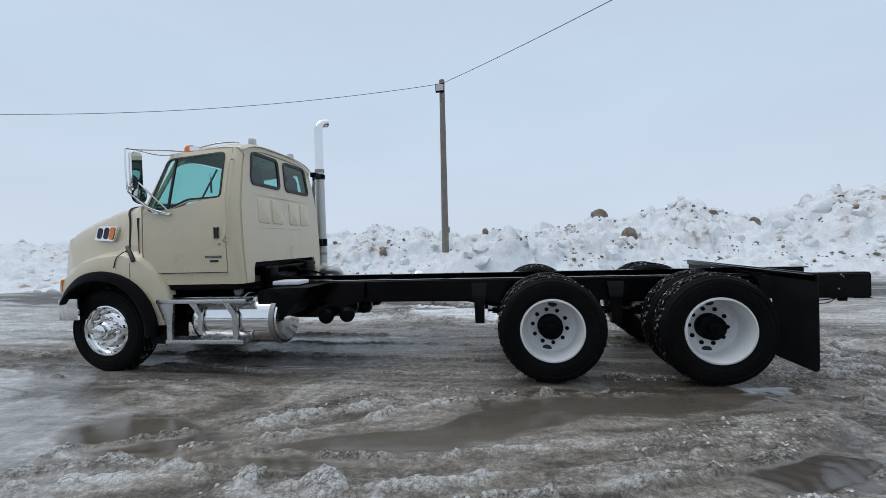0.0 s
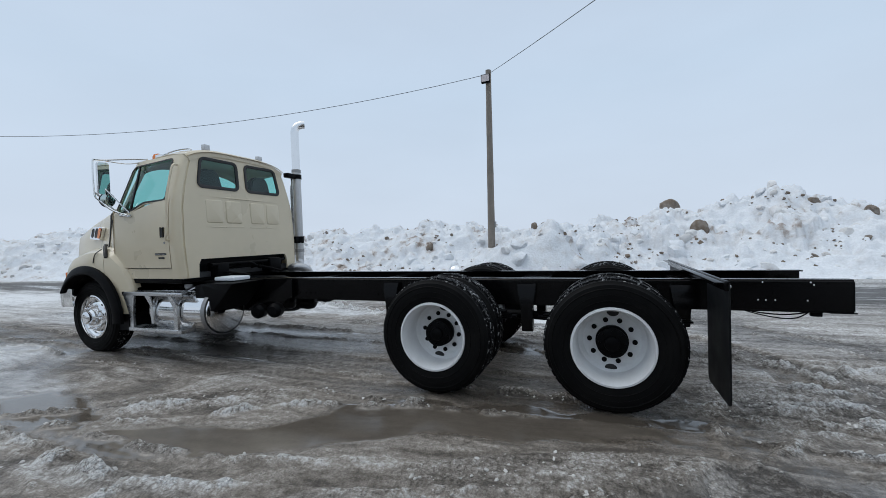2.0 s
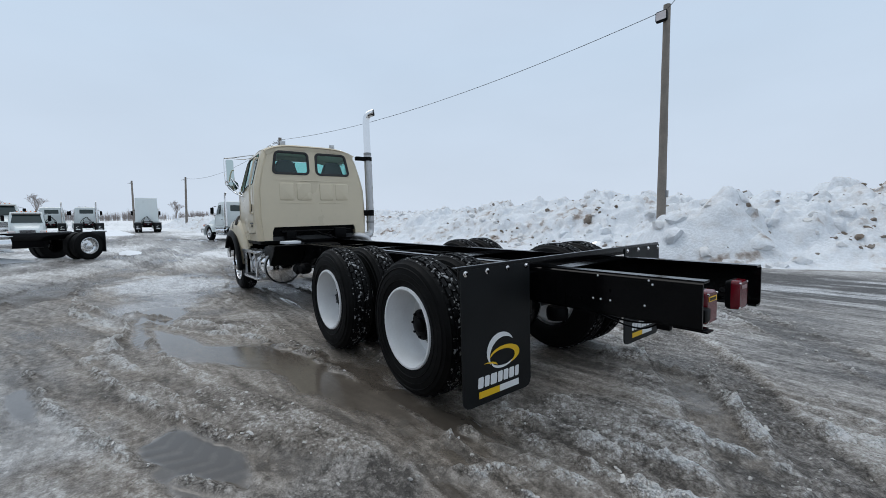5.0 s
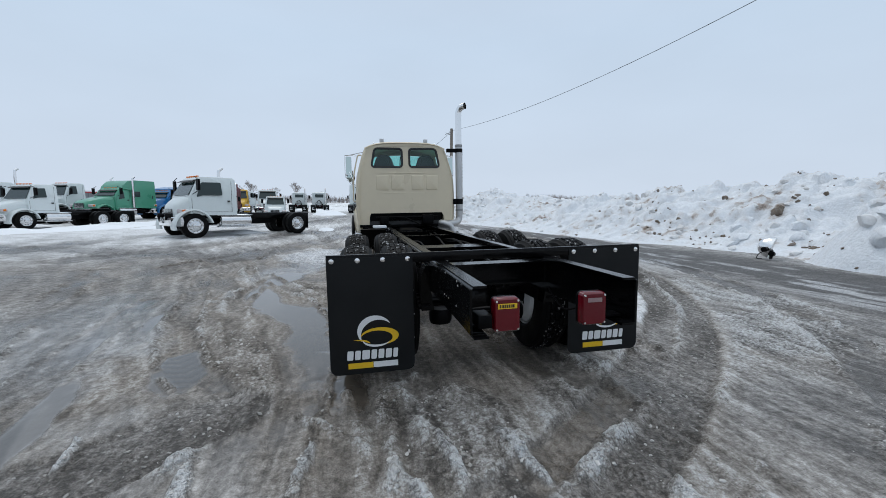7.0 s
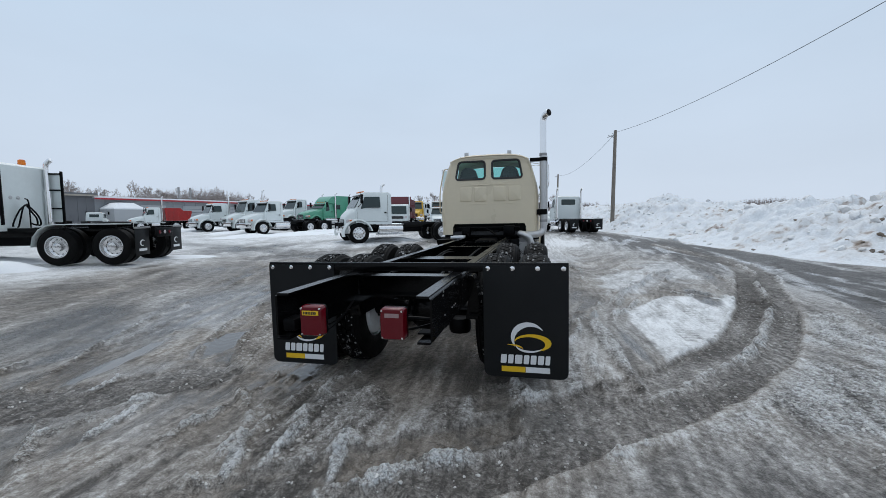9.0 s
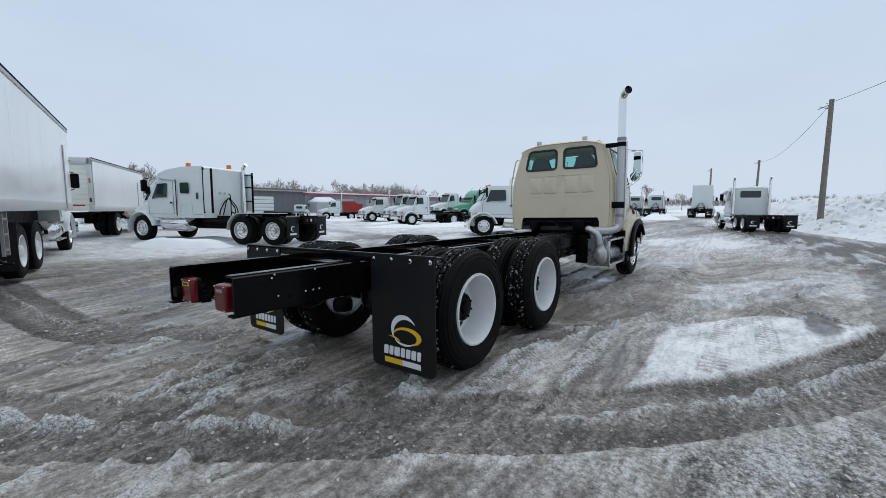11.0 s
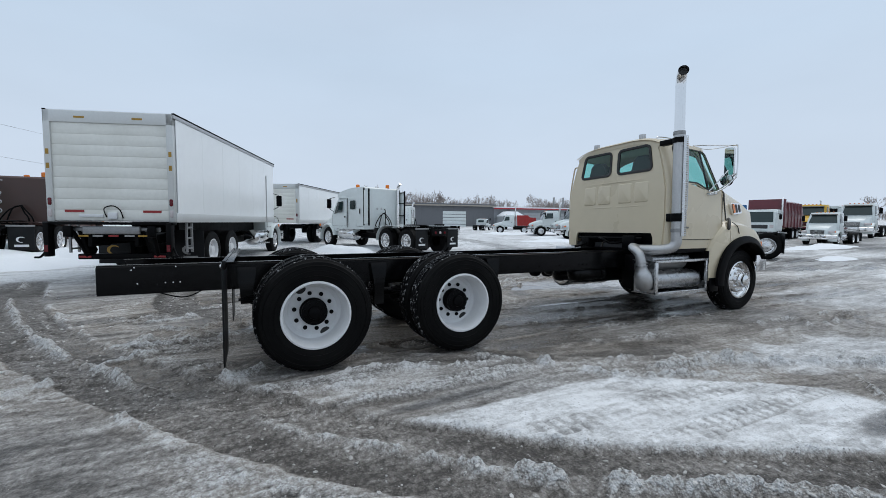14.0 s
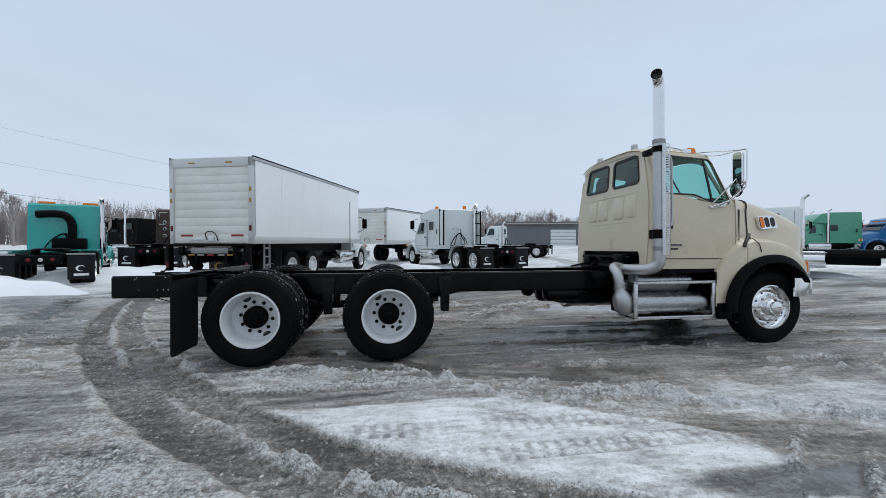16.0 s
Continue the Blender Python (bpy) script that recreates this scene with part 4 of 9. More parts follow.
def lump_mesh(name, material, seed, flat=0.75, fine=3):
    """An angular lump: a ball cut flat by random planes, then roughened."""
    bm = B()
    bmesh.ops.create_icosphere(bm, subdivisions=fine, radius=1.0)
    r_ = random.Random(seed)
    cuts = [(Vector((r_.gauss(0, 1), r_.gauss(0, 1), r_.gauss(0, 1))).normalized(), r_.uniform(0.5, 0.85)) for _ in range(11)]
    off = Vector((seed * 3.1, seed * 1.7, seed))
    for v in bm.verts:
        d = v.co.normalized()
        k = min([1.0] + [h / d.dot(n) for n, h in cuts if d.dot(n) > 0.05])
        k += 0.07 * noise.noise(d * 2.5 + off) + 0.05 * noise.noise(d * 6 + off)
        v.co = d * k
        v.co.z *= flat
    me = bpy.data.meshes.new(name)
    bm.to_mesh(me)
    bm.free()
    me.polygons.foreach_set("use_smooth", [True] * len(me.polygons))
    me.set_sharp_from_angle(angle=radians(38))
    me.materials.append(material)
    return me


rng = random.Random(4)
DIRT = [lump_mesh("frozen_dirt_lump", DIRTLUMP, s, 0.85) for s in (1, 2, 3)]
for lx, ly, lz, ls in ((4.57, 20.6, 0, 0.46), (5.2, 17.8, 0, 0.34), (-0.8, 18.2, 0, 0.22), (8.9, 18.9, 0, 0.24), (10.2, 18.3, 0, 0.24), (13.0, 17.4, 0, 0.24), (-7.6, 17.6, 0, 0.13), (-5.2, 17.2, 0, 0.25)):
    ob = new("frozen_dirt_lump", rng.choice(DIRT))
    gzv = bank_z(lx, ly) + ls * 0.22
    ob.matrix_basis = pose(lx, ly, gzv, rng.uniform(-20, 20), rng.uniform(-20, 20), rng.uniform(0, 360)) @ Matrix.Diagonal((ls * 1.0, ls, ls * 1.15, 1))
    tagged(ob, "brown frozen lump of earth stuck in the snow bank", "dirt lump", group="dirt lumps in the snow bank")

# loose blocks of snow on the bank, joined
tpl, small = [], []
for s, fine, keep in [(11, 2, tpl), (12, 2, tpl), (13, 2, tpl), (14, 2, tpl), (21, 1, small), (22, 1, small), (23, 1, small)]:
    me = lump_mesh("snow_block", CHUNK, s, 0.8, fine)
    bm = B()
    bm.from_mesh(me)
    bm.verts.index_update()
    keep.append(([v.co.copy() for v in bm.verts], [[v.index for v in f.verts] for f in bm.faces]))
    bm.free()
    bpy.data.meshes.remove(me)


def strewn(name, count, sizes, forms, material, x0, x1, label, category, sink, cluster=0.0):
    """Lumps lying on the bank, thickest where the clusters are, joined into one mesh."""
    vv, ff = [], []
    while count:
        lx = rng.uniform(x0, x1)
        dd = rng.uniform(0.1, 6.0)
        ly = float(np.interp(lx, [a for a, _ in FOOT], [b for _, b in FOOT])) + dd
        if rng.random() < cluster and noise.noise(Vector((lx * 0.55, ly * 0.8, 3.3))) < 0.22:
            continue
        count -= 1
        ls = rng.choice(sizes) * (0.7 + 0.6 * rng.random())
        mm = pose(lx, ly, bank_z(lx, ly) - ls * sink, rng.uniform(-40, 40), rng.uniform(-40, 40), rng.uniform(0, 360)) @ Matrix.Diagonal((ls * rng.uniform(0.8, 1.4), ls, ls, 1))
        vs, fs = rng.choice(forms)
        o = len(vv)
        vv.extend([(mm @ v)[:] for v in vs])
        ff.extend([[o + k for k in f] for f in fs])
    me = bpy.data.meshes.new(name)
    me.from_pydata(vv, [], ff)
    me.polygons.foreach_set("use_smooth", [True] * len(me.polygons))
    me.set_sharp_from_angle(angle=radians(42))
    me.materials.append(material)
    return tagged(new(name, me), label, category, kind="stuff")


strewn("snow_blocks", 520, (0.05, 0.06, 0.08, 0.10, 0.12, 0.16, 0.24), tpl, CHUNK, -34, 19, "loose broken blocks of snow lying on the bank", "snow blocks", 0.1)
strewn("snow_boulders", 130, (0.22, 0.28, 0.34, 0.42), tpl, SNOW, -6, 19, "rounded boulders of dirty snow in the bank", "snow boulders", 0.35)
strewn("dirt_crumbs", 620, (0.03, 0.04, 0.05, 0.07, 0.10), small, DIRTLUMP, -12, 18, "brown crumbs of frozen earth strewn over the snow bank", "dirt crumbs", 0.15, 0.93)

# crumbs of slush strewn where it is loose
bmv, bmf = [], []
near_x, near_y = np.where((GX > -5) & (GX < 5.4))[0], np.where((GY > 1.5) & (GY < 9.4))[0]
laid = 0
while laid < 3600:
    ix, iy = near_x[rng.randrange(len(near_x))], near_y[rng.randrange(len(near_y))]
    if loose_f[ix, iy] * (1 - PACK[ix, iy]) < 0.25 + 0.6 * rng.random() or wet_f[ix, iy] > 0.8:
        continue
    laid += 1
    ls = rng.choice((0.004, 0.005, 0.006, 0.007, 0.009, 0.011, 0.014, 0.018))
    mm = pose(float(GX[ix]), float(GY[iy]), float(Z[ix, iy]) + ls * 0.1, rng.uniform(-40, 40), rng.uniform(-40, 40), rng.uniform(0, 360)) @ Matrix.Diagonal((ls * rng.uniform(0.8, 1.5), ls * rng.uniform(0.7, 1.2), ls * 0.8, 1))
    vs, fs = rng.choice(small)
    o = len(bmv)
    bmv.extend([(mm @ v)[:] for v in vs])
    bmf.extend([[o + k for k in f] for f in fs])
me = bpy.data.meshes.new("slush_crumbs")
me.from_pydata(bmv, [], bmf)
me.materials.append(mat("slush_crumb", (0.56, 0.545, 0.525), 0.6, var=0.35, scale=1, fine=9, dirt=(0.18, 0.15, 0.12), dirt_amt=0.6))
tagged(new("slush_crumbs", me), "small crumbs of dirty slush scattered over the yard", "slush", kind="stuff")


# ---- wheels ----
def tyre_bm(R, W, rim, lugs=44, n=88):
    """A truck tyre on the y axis, outer side at y = 0 and inner side at y = W, with blocks of tread."""
    bm = B()
    h = R - rim
    prof = [(rim - 0.012, 0.035), (rim, 0.018), (rim + 0.02, 0.010), (rim + h * 0.3, 0.002), (rim + h * 0.55, 0.0), (rim + h * 0.8, 0.012), (R - 0.035, 0.028), (R - 0.018, 0.040)]
    prof = prof + [(R - 0.016, W * 0.5)] + [(r, W - y) for r, y in prof[::-1]]
    lathe(bm, prof, (0, 0, 0), (0, 1, 0), n)
    # tread blocks in five rows
    for row in range(5):
        y0, y1 = 0.032 + (W - 0.064) * row / 5 + 0.005, 0.032 + (W - 0.064) * (row + 1) / 5 - 0.005
        for k in range(lugs):
            a0 = 2 * math.pi * (k + (0.5 if row % 2 else 0)) / lugs
            a1 = a0 + 2 * math.pi / lugs * 0.80
            sk = 0.02 if row % 2 else -0.02
            drop = 0.010 if row in (0, 4) else 0.0
            vs = []
            for r_ in (R - 0.020, R - drop):
                for (a, y) in ((a0, y0), (a1, y0), (a1 + sk, y1), (a0 + sk, y1)):
                    rr = r_ - (0.016 if (row == 0 and y == y0) or (row == 4 and y == y1) else 0)
                    vs.append(bm.verts.new((math.cos(a) * rr, y, math.sin(a) * rr)))
            for f in ((0, 1, 5, 4), (1, 2, 6, 5), (2, 3, 7, 6), (3, 0, 4, 7), (4, 5, 6, 7)):
                bm.faces.new([vs[i] for i in f]).material_index = 1
    for i in range(3):
        lathe(bm, [(rim + h * (0.25 + 0.2 * i), 0.0045), (rim + h * (0.25 + 0.2 * i) + 0.004, -0.0015), (rim + h * (0.25 + 0.2 * i) + 0.008, 0.0045)], (0, 0, 0), (0, 1, 0), n)
    return bm


def rear_rim_bm(rim):
    """A deep dished disc wheel, outer lip at y = 0."""
    bm = B()
    lathe(bm, [(rim + 0.008, 0.014), (rim + 0.004, 0.002), (rim - 0.010, 0.0), (rim - 0.014, 0.010), (rim - 0.018, 0.035), (rim - 0.028, 0.060), (rim - 0.030, 0.215), (rim - 0.040, 0.240), (rim - 0.075, 0.258), (0.185, 0.252), (0.150, 0.250), (0.120, 0.250), (0.06, 0.252), (0.0, 0.252)], (0, 0, 0), (0, 1, 0), 64)
    lathe(bm, [(rim + 0.008, 0.014), (rim + 0.004, 0.25)], (0, 0, 0), (0, 1, 0), 48)
    return bm


def front_rim_bm(rim):
    """A polished forged disc wheel whose face stands near the outer lip."""
    bm = B()
    lathe(bm, [(rim + 0.008, 0.020), (rim + 0.004, 0.004), (rim - 0.010, 0.0), (rim - 0.016, 0.012), (rim - 0.022, 0.045), (rim - 0.040, 0.062), (rim - 0.055, 0.060), (rim - 0.085, 0.030), (0.185, 0.012), (0.14, 0.008), (0.115, 0.010), (0.0, 0.012)], (0, 0, 0), (0, 1, 0), 64)
    lathe(bm, [(rim + 0.008, 0.020), (rim + 0.004, 0.27)], (0, 0, 0), (0, 1, 0), 48)
    return bm


def disc_bm(r, depth=0.004, n=16, sx=1.0):
    bm = B()
    lathe(bm, [(0, -depth), (r * 0.9, -depth), (r, -depth * 0.4), (r, depth * 2)], (0, 0, 0), (0, 1, 0), n)
    if sx != 1:
        for v in bm.verts:
            v.co.x *= sx
    return bm


def nut_bm(r=0.017, l=0.035, cap=True):
    bm = B()
    lathe(bm, [(r * 1.25, 0), (r * 1.25, -0.006), (r, -0.008), (r, -l * 0.8), (r * 0.6, -l), (0, -l)], (0, 0, 0), (0, 1, 0), 12)
    return bm


# ---- the main truck: world x along it (its nose towards minus x), y from its middle ----
CY = 4.99
truck = thing("cab_and_chassis_truck", "cream conventional day-cab truck with bare gloss black tandem chassis on slush", "truck", at=pose(0, CY + 0.0185, 0, 1.06, 0, 0))
RIMR, TR = 0.292, 0.508
HUBZ = 0.5655
shared = {}


def wheel_at(x, y, z, side, kind, spin):
    """A wheel whose outer face stands at y; side -1 faces minus y, +1 faces plus y."""
    m = Matrix.Translation((x, y, z)) @ Matrix.Rotation(0 if side < 0 else math.pi, 4, "Z") @ Matrix.Rotation(radians(spin), 4, "Y")
    if not shared:
        tmp = thing("tmp", "", "")
        shared["tyre"] = part("tyre", tyre_bm(TR, 0.275, RIMR), RUBBER, tmp).data
        shared["tyre"].materials.append(TREAD)
        shared["rear_rim"] = part("wheel", rear_rim_bm(RIMR), RIMW, tmp).data
        shared["front_rim"] = part("wheel", front_rim_bm(RIMR), CHROME, tmp).data
        bm = B()
        lathe(bm, [(0.122, 0.252), (0.122, 0.220), (0.110, 0.210), (0.106, 0.160), (0.114, 0.156), (0.114, 0.144), (0.100, 0.136), (0.060, 0.132), (0.055, 0.112), (0.042, 0.104), (0, 0.102)], (0, 0, 0), (0, 1, 0), 32)
        for k in range(8):
            a = 2 * math.pi * k / 8
            tube(bm, [(math.cos(a) * 0.092, 0.144, math.sin(a) * 0.092), (math.cos(a) * 0.092, 0.122, math.sin(a) * 0.092)], 0.010, 8)
        shared["rear_hub"] = part("hub", bm, SATIN, tmp).data
        bm = B()
        lathe(bm, [(0.112, 0.012), (0.110, -0.030), (0.095, -0.045), (0.088, -0.052), (0.085, -0.085), (0.070, -0.098), (0.03, -0.104), (0, -0.104)], (0, 0, 0), (0, 1, 0), 32)
        shared["front_hub"] = part("hub", bm, CHROME, tmp).data
        shared["nut"] = part("lug_nut", nut_bm(), CHROME, tmp).data
        shared["hole"] = part("stud", disc_bm(0.0195, 0.010), SATIN, tmp).data
        # black discs on the rim face paint the dark of open holes
        shared["hand"] = part("hand_hole", disc_bm(0.034, 0.003, 20, 1.35), INK_DARK, tmp).data
        shared["dot"] = part("vent_hole", disc_bm(0.016, 0.002, 14), INK_DARK, tmp).data
        for c in list(tmp.children):
            bpy.data.objects.remove(c)
        bpy.data.objects.remove(tmp)

    def put(name, key, parent, mm=None):
        o = new(name, shared[key])
        o.parent = parent
        if mm is not None:
            o.matrix_basis = mm
        return o
    rim = put("wheel", "front_rim" if kind == "front" else "rear_rim", truck, m)
    put("tyre", "tyre", rim)
    if kind == "rear":
        put("hub", "rear_hub", rim)
        for k in range(10):
            a = 2 * math.pi * k / 10
            put("stud", "hole", rim, Matrix.Translation((math.cos(a) * 0.166, 0.248, math.sin(a) * 0.166)))
        for a in (0, math.pi):
            put("hand_hole", "hand", rim, Matrix.Rotation(a, 4, "Y") @ Matrix.Translation((0, 0.2535, 0.224)))
    if kind == "front":
        put("hub", "front_hub", rim)
        for k in range(10):
            a = 2 * math.pi * k / 10
            put("lug_nut", "nut", rim, Matrix.Translation((math.cos(a) * 0.166, 0.010, math.sin(a) * 0.166)))
            a += math.pi / 10
            put("vent_hole", "dot", rim, Matrix.Translation((math.cos(a) * 0.212, 0.033, math.sin(a) * 0.212)))
    return rim


OUT = 1.125
for wx, sp in ((0.43, 8), (1.87, 3)):
    for sd in (-1, 1):
        out = OUT if sd < 0 else OUT - 0.035
        wheel_at(wx, sd * out, HUBZ, sd, "rear", sp if sd < 0 else -sp - 25)
        wheel_at(wx, sd * (out - 0.335), HUBZ, sd, "inner", 0)
for sd in (-1, 1):
    fwheel = wheel_at(-4.52, sd * 0.985, 0.527, sd, "front", 5)
    fwheel.scale = (0.975, 0.975, 0.975)

# frame rails: channels that open inwards
FZ0, FZ1, FX0, FX1 = 0.752, 1.006, -5.0, 3.54
RX = 0.455
for sd in (-1, 1):
    bm = B()
    pr = [(0, FZ0), (0, FZ1), (-0.085, FZ1), (-0.085, FZ1 - 0.012), (-0.012, FZ1 - 0.014), (-0.012, FZ0 + 0.014), (-0.085, FZ0 + 0.012), (-0.085, FZ0)]
    loft(bm, [[(x, sd * (RX + dy), z) for dy, z in pr] for x in (FX0, FX1)])
    es = [e for e in bm.edges if abs(e.verts[0].co.x - e.verts[1].co.x) > 1 and abs(abs(e.verts[0].co.y) - RX) < 1e-4]
    bmesh.ops.bevel(bm, geom=es, offset=0.016, segments=3, affect="EDGES")
    part("frame_rail", bm, BLACK, truck, "gloss black steel channel frame rail")
    # a doubler plate over the suspension and bolt heads
    bm = B()
    box(bm, -0.5, 2.75, sd * (RX + 0.001), sd * (RX + 0.008), FZ0 + 0.02, FZ1 - 0.025)
    part("doubler_plate", bm, BLACK, truck)
    bm = B()
    for x0, x1, zz in ((-2.2, 3.0, 0.98), (-2.2, 2.8, 0.83), (-0.4, 2.6, 0.90)):
        k = x0
        while k < x1:
            k += rng.choice((0.07, 0.07, 0.07, 0.09, 0.34, 0.5))
            y0 = sd * (RX + (0.008 if -0.5 < k < 2.75 else 0.0))
            tube(bm, [(k, y0, zz), (k, y0 + sd * 0.009, zz)], 0.011, 6)
    part("frame_bolts", bm, BLACK, truck)["kind"] = "stuff"
    # white discs near the tail paint the light seen through drilled holes
    bm = B()
    for x, zz in ((2.98, 0.985), (3.28, 0.985), (3.30, 0.965), (2.95, 0.845), (3.0, 0.845), (3.06, 0.845), (3.26, 0.845)):
        lathe(bm, [(0, 0.0), (0.006, 0.0)], (x, sd * (RX + 0.0015), zz), (0, sd, 0), 10)
    part("hole_daylight", bm, WHT, truck, "white discs painted as daylight through drilled holes in the rail")["kind"] = "stuff"

# crossmembers
for cx, w in ((-2.6, 0.16), (-1.55, 0.14), (-0.55, 0.16), (1.15, 0.30), (2.48, 0.14)):
    bm = B()
    box(bm, cx - w / 2, cx + w / 2, -RX + 0.02, RX - 0.02, FZ0 + 0.05, FZ0 + 0.062)
    box(bm, cx - 0.006, cx + 0.006, -RX + 0.02, RX - 0.02, FZ0 + 0.05, FZ1 - 0.05)
    box(bm, cx - w / 2, cx + w / 2, -RX + 0.02, RX - 0.02, FZ1 - 0.055, FZ1 - 0.043)
    part("crossmember", bm, BLACK, truck)

# suspension: hangers, walking beams, axles, differentials
for sd in (-1, 1):
    for hx in (-0.28, 1.15, 2.42):
        bm = B()
        wtop, wbot, zb = 0.085, 0.05, 0.52 if hx < 2 else 0.62
        loft(bm, [[(hx - w, sd * (RX + o0), z), (hx + w, sd * (RX + o0), z), (hx + w, sd * (RX + o1), z), (hx - w, sd * (RX + o1), z)] for w, o0, o1, z in ((wtop, 0.010, 0.045, 0.96), (wtop * 0.95, 0.010, 0.075, 0.90), (wbot * 1.1, 0.0, 0.085, 0.74), (wbot, -0.02, 0.075, zb))])
        part("spring_hanger", bm, BLACK, truck)
    bm = B()
    for ax in (0.43, 1.87):
        for k in range(7):
            z0 = 0.60 + 0.018 * k
            L_ = 0.62 - 0.05 * abs(k - 3)
            box(bm, ax - L_, ax + L_, sd * 0.47, sd * 0.55, z0, z0 + 0.014)
    part("leaf_spring", bm, SATIN, truck)
    for ax in (0.43, 1.87):
        bm = B()
        tube(bm, [(ax - 0.05, sd * 0.51, 0.80), (ax - 0.05, sd * 0.51, 0.48)], 0.011, 8)
        tube(bm, [(ax + 0.05, sd * 0.51, 0.80), (ax + 0.05, sd * 0.51, 0.48)], 0.011, 8)
        lathe(bm, [(0, 0), (0.085, 0.0), (0.095, 0.03), (0.095, 0.09), (0.08, 0.12), (0.03, 0.13), (0, 0.13)], (ax + 0.24, sd * 0.32, 0.42), (0, 0, 1), 20)
        part("brake_chamber", bm, SATIN, truck)
for ax in (0.43, 1.87):
    bm = B()
    tube(bm, [(ax, -0.80, HUBZ), (ax, -0.3, HUBZ), (ax, 0.3, HUBZ), (ax, 0.80, HUBZ)], 0.075, 14)
    lathe(bm, [(0, -0.19), (0.10, -0.185), (0.19, -0.13), (0.225, -0.05), (0.225, 0.05), (0.18, 0.13), (0.11, 0.17), (0.10, 0.26), (0.06, 0.30), (0.0, 0.30)], (ax + 0.02, 0.02, HUBZ + 0.01), (-1, 0, 0), 28)
    for k in range(12):
        a = 2 * math.pi * k / 12
        tube(bm, [(ax + 0.06, 0.02 + 0.20 * math.cos(a), HUBZ + 0.2 * math.sin(a)), (ax + 0.09, 0.02 + 0.20 * math.cos(a), HUBZ + 0.2 * math.sin(a))], 0.012, 6)
    part("drive_axle", bm, BLACK, truck)
bm = B()
tube(bm, [(-4.4, -0.85, HUBZ - 0.02), (-4.4, -0.4, HUBZ - 0.1), (-4.4, 0.4, HUBZ - 0.1), (-4.4, 0.85, HUBZ - 0.02)], 0.06, 10)
part("front_axle", bm, SATIN, truck)
bm = B()
tube(bm, [(-2.5, 0.0, 0.86), (-1.0, 0.0, 0.84), (0.10, 0.02, 0.62)], 0.05, 14)
tube(bm, [(0.70, 0.02, 0.58), (1.5, 0.02, 0.56)], 0.045, 14)
part("drive_shaft", bm, SATIN, truck)
bm = B()
box(bm, -4.3, -3.0, -0.34, 0.34, 0.62, 1.25, 0.08)
box(bm, -3.1, -2.2, -0.24, 0.24, 0.52, 0.98, 0.10)
lathe(bm, [(0, 0), (0.22, 0.0), (0.20, 0.3), (0.12, 0.5), (0, 0.5)], (-2.3, 0, 0.72), (1, 0, 0), 18)
part("engine_and_gearbox", bm, SATIN, truck)

# air tanks and brackets under the rails behind the cab
for tx0, tx1, ty, tz, r in ((-2.30, -1.75, -0.30, 0.70, 0.10), (-2.25, -1.68, 0.0, 0.66, 0.11), (-2.3, -1.65, 0.34, 0.69, 0.10)):
    bm = B()
    L_ = tx1 - tx0
    lathe(bm, [(0, 0), (r * 0.6, 0.012), (r * 0.93, 0.04), (r, 0.07), (r, L_ - 0.07), (r * 0.93, L_ - 0.04), (r * 0.6, L_ - 0.012), (0, L_)], (tx0, ty, tz), (1, 0, 0), 20)
    for k in (0.2, 0.8):
        lathe(bm, [(r + 0.001, -0.015), (r + 0.005, -0.014), (r + 0.005, 0.014), (r + 0.001, 0.015)], (tx0 + L_ * k, ty, tz), (1, 0, 0), 20)
    part("air_tank", bm, BLACK, truck)
# cable and hose runs inside the rails
for s0, ph, r in ((0.30, 0.0, 0.009), (0.26, 1.2, 0.012), (-0.31, 2.0, 0.010), (-0.24, 0.7, 0.008), (0.12, 3.0, 0.011)):
    bm = B()
    tube(bm, smooth([(x, s0 + 0.03 * math.sin(x * 2.1 + ph), 0.91 + 0.03 * math.sin(x * 3.3 + ph)) for x in np.arange(-2.6, 2.2, 0.4)], 4), r, 6)
    part("air_hose", bm, SATIN, truck)
bm = B()
tube(bm, smooth([(0.8, 0.1, 0.8), (1.2, 0.25, 0.9), (1.6, 0.1, 0.82), (1.9, 0.2, 0.75), (2.1, 0.12, 0.70)], 5), 0.012, 6)
part("air_hose", bm, SATIN, truck)
bm = B()
tube(bm, smooth([(2.2, -0.28, 0.86), (2.3, -0.1, 0.92), (2.42, 0.1, 0.9), (2.2, 0.3, 0.88)], 5), 0.010, 6)
part("air_hose", bm, SATIN, truck)
for run, r in (([(2.75, -0.36, 0.80), (2.95, -0.36, 0.735), (3.15, -0.37, 0.72), (3.3, -0.38, 0.75), (3.36, -0.39, 0.80)], 0.006), ([(2.75, -0.38, 0.79), (3.0, -0.36, 0.71), (3.2, -0.37, 0.69), (3.33, -0.36, 0.76)], 0.005), ([(2.7, 0.36, 0.80), (2.9, 0.36, 0.70), (3.05, 0.36, 0.72), (3.2, 0.37, 0.79)], 0.006)):
    bm = B()
    tube(bm, smooth(run, 6), r, 6)
    part("loose_cable", bm, SATIN, truck)
bm = B()
box(bm, 3.30, 3.37, -0.41, -0.37, 0.715, 0.75, 0.006)
part("cable_plug", bm, SATIN, truck)

# tail: flap hanger bar, mud flaps, lamps
bm = B()
box(bm, 2.555, 2.580, -1.19, 1.19, 1.004, 1.070, 0.004)
box(bm, 2.500, 2.555, -1.19, 1.19, 1.054, 1.062, 0.003)
part("flap_hanger", bm, BLACK, truck, "black steel hanger bar across the rails")


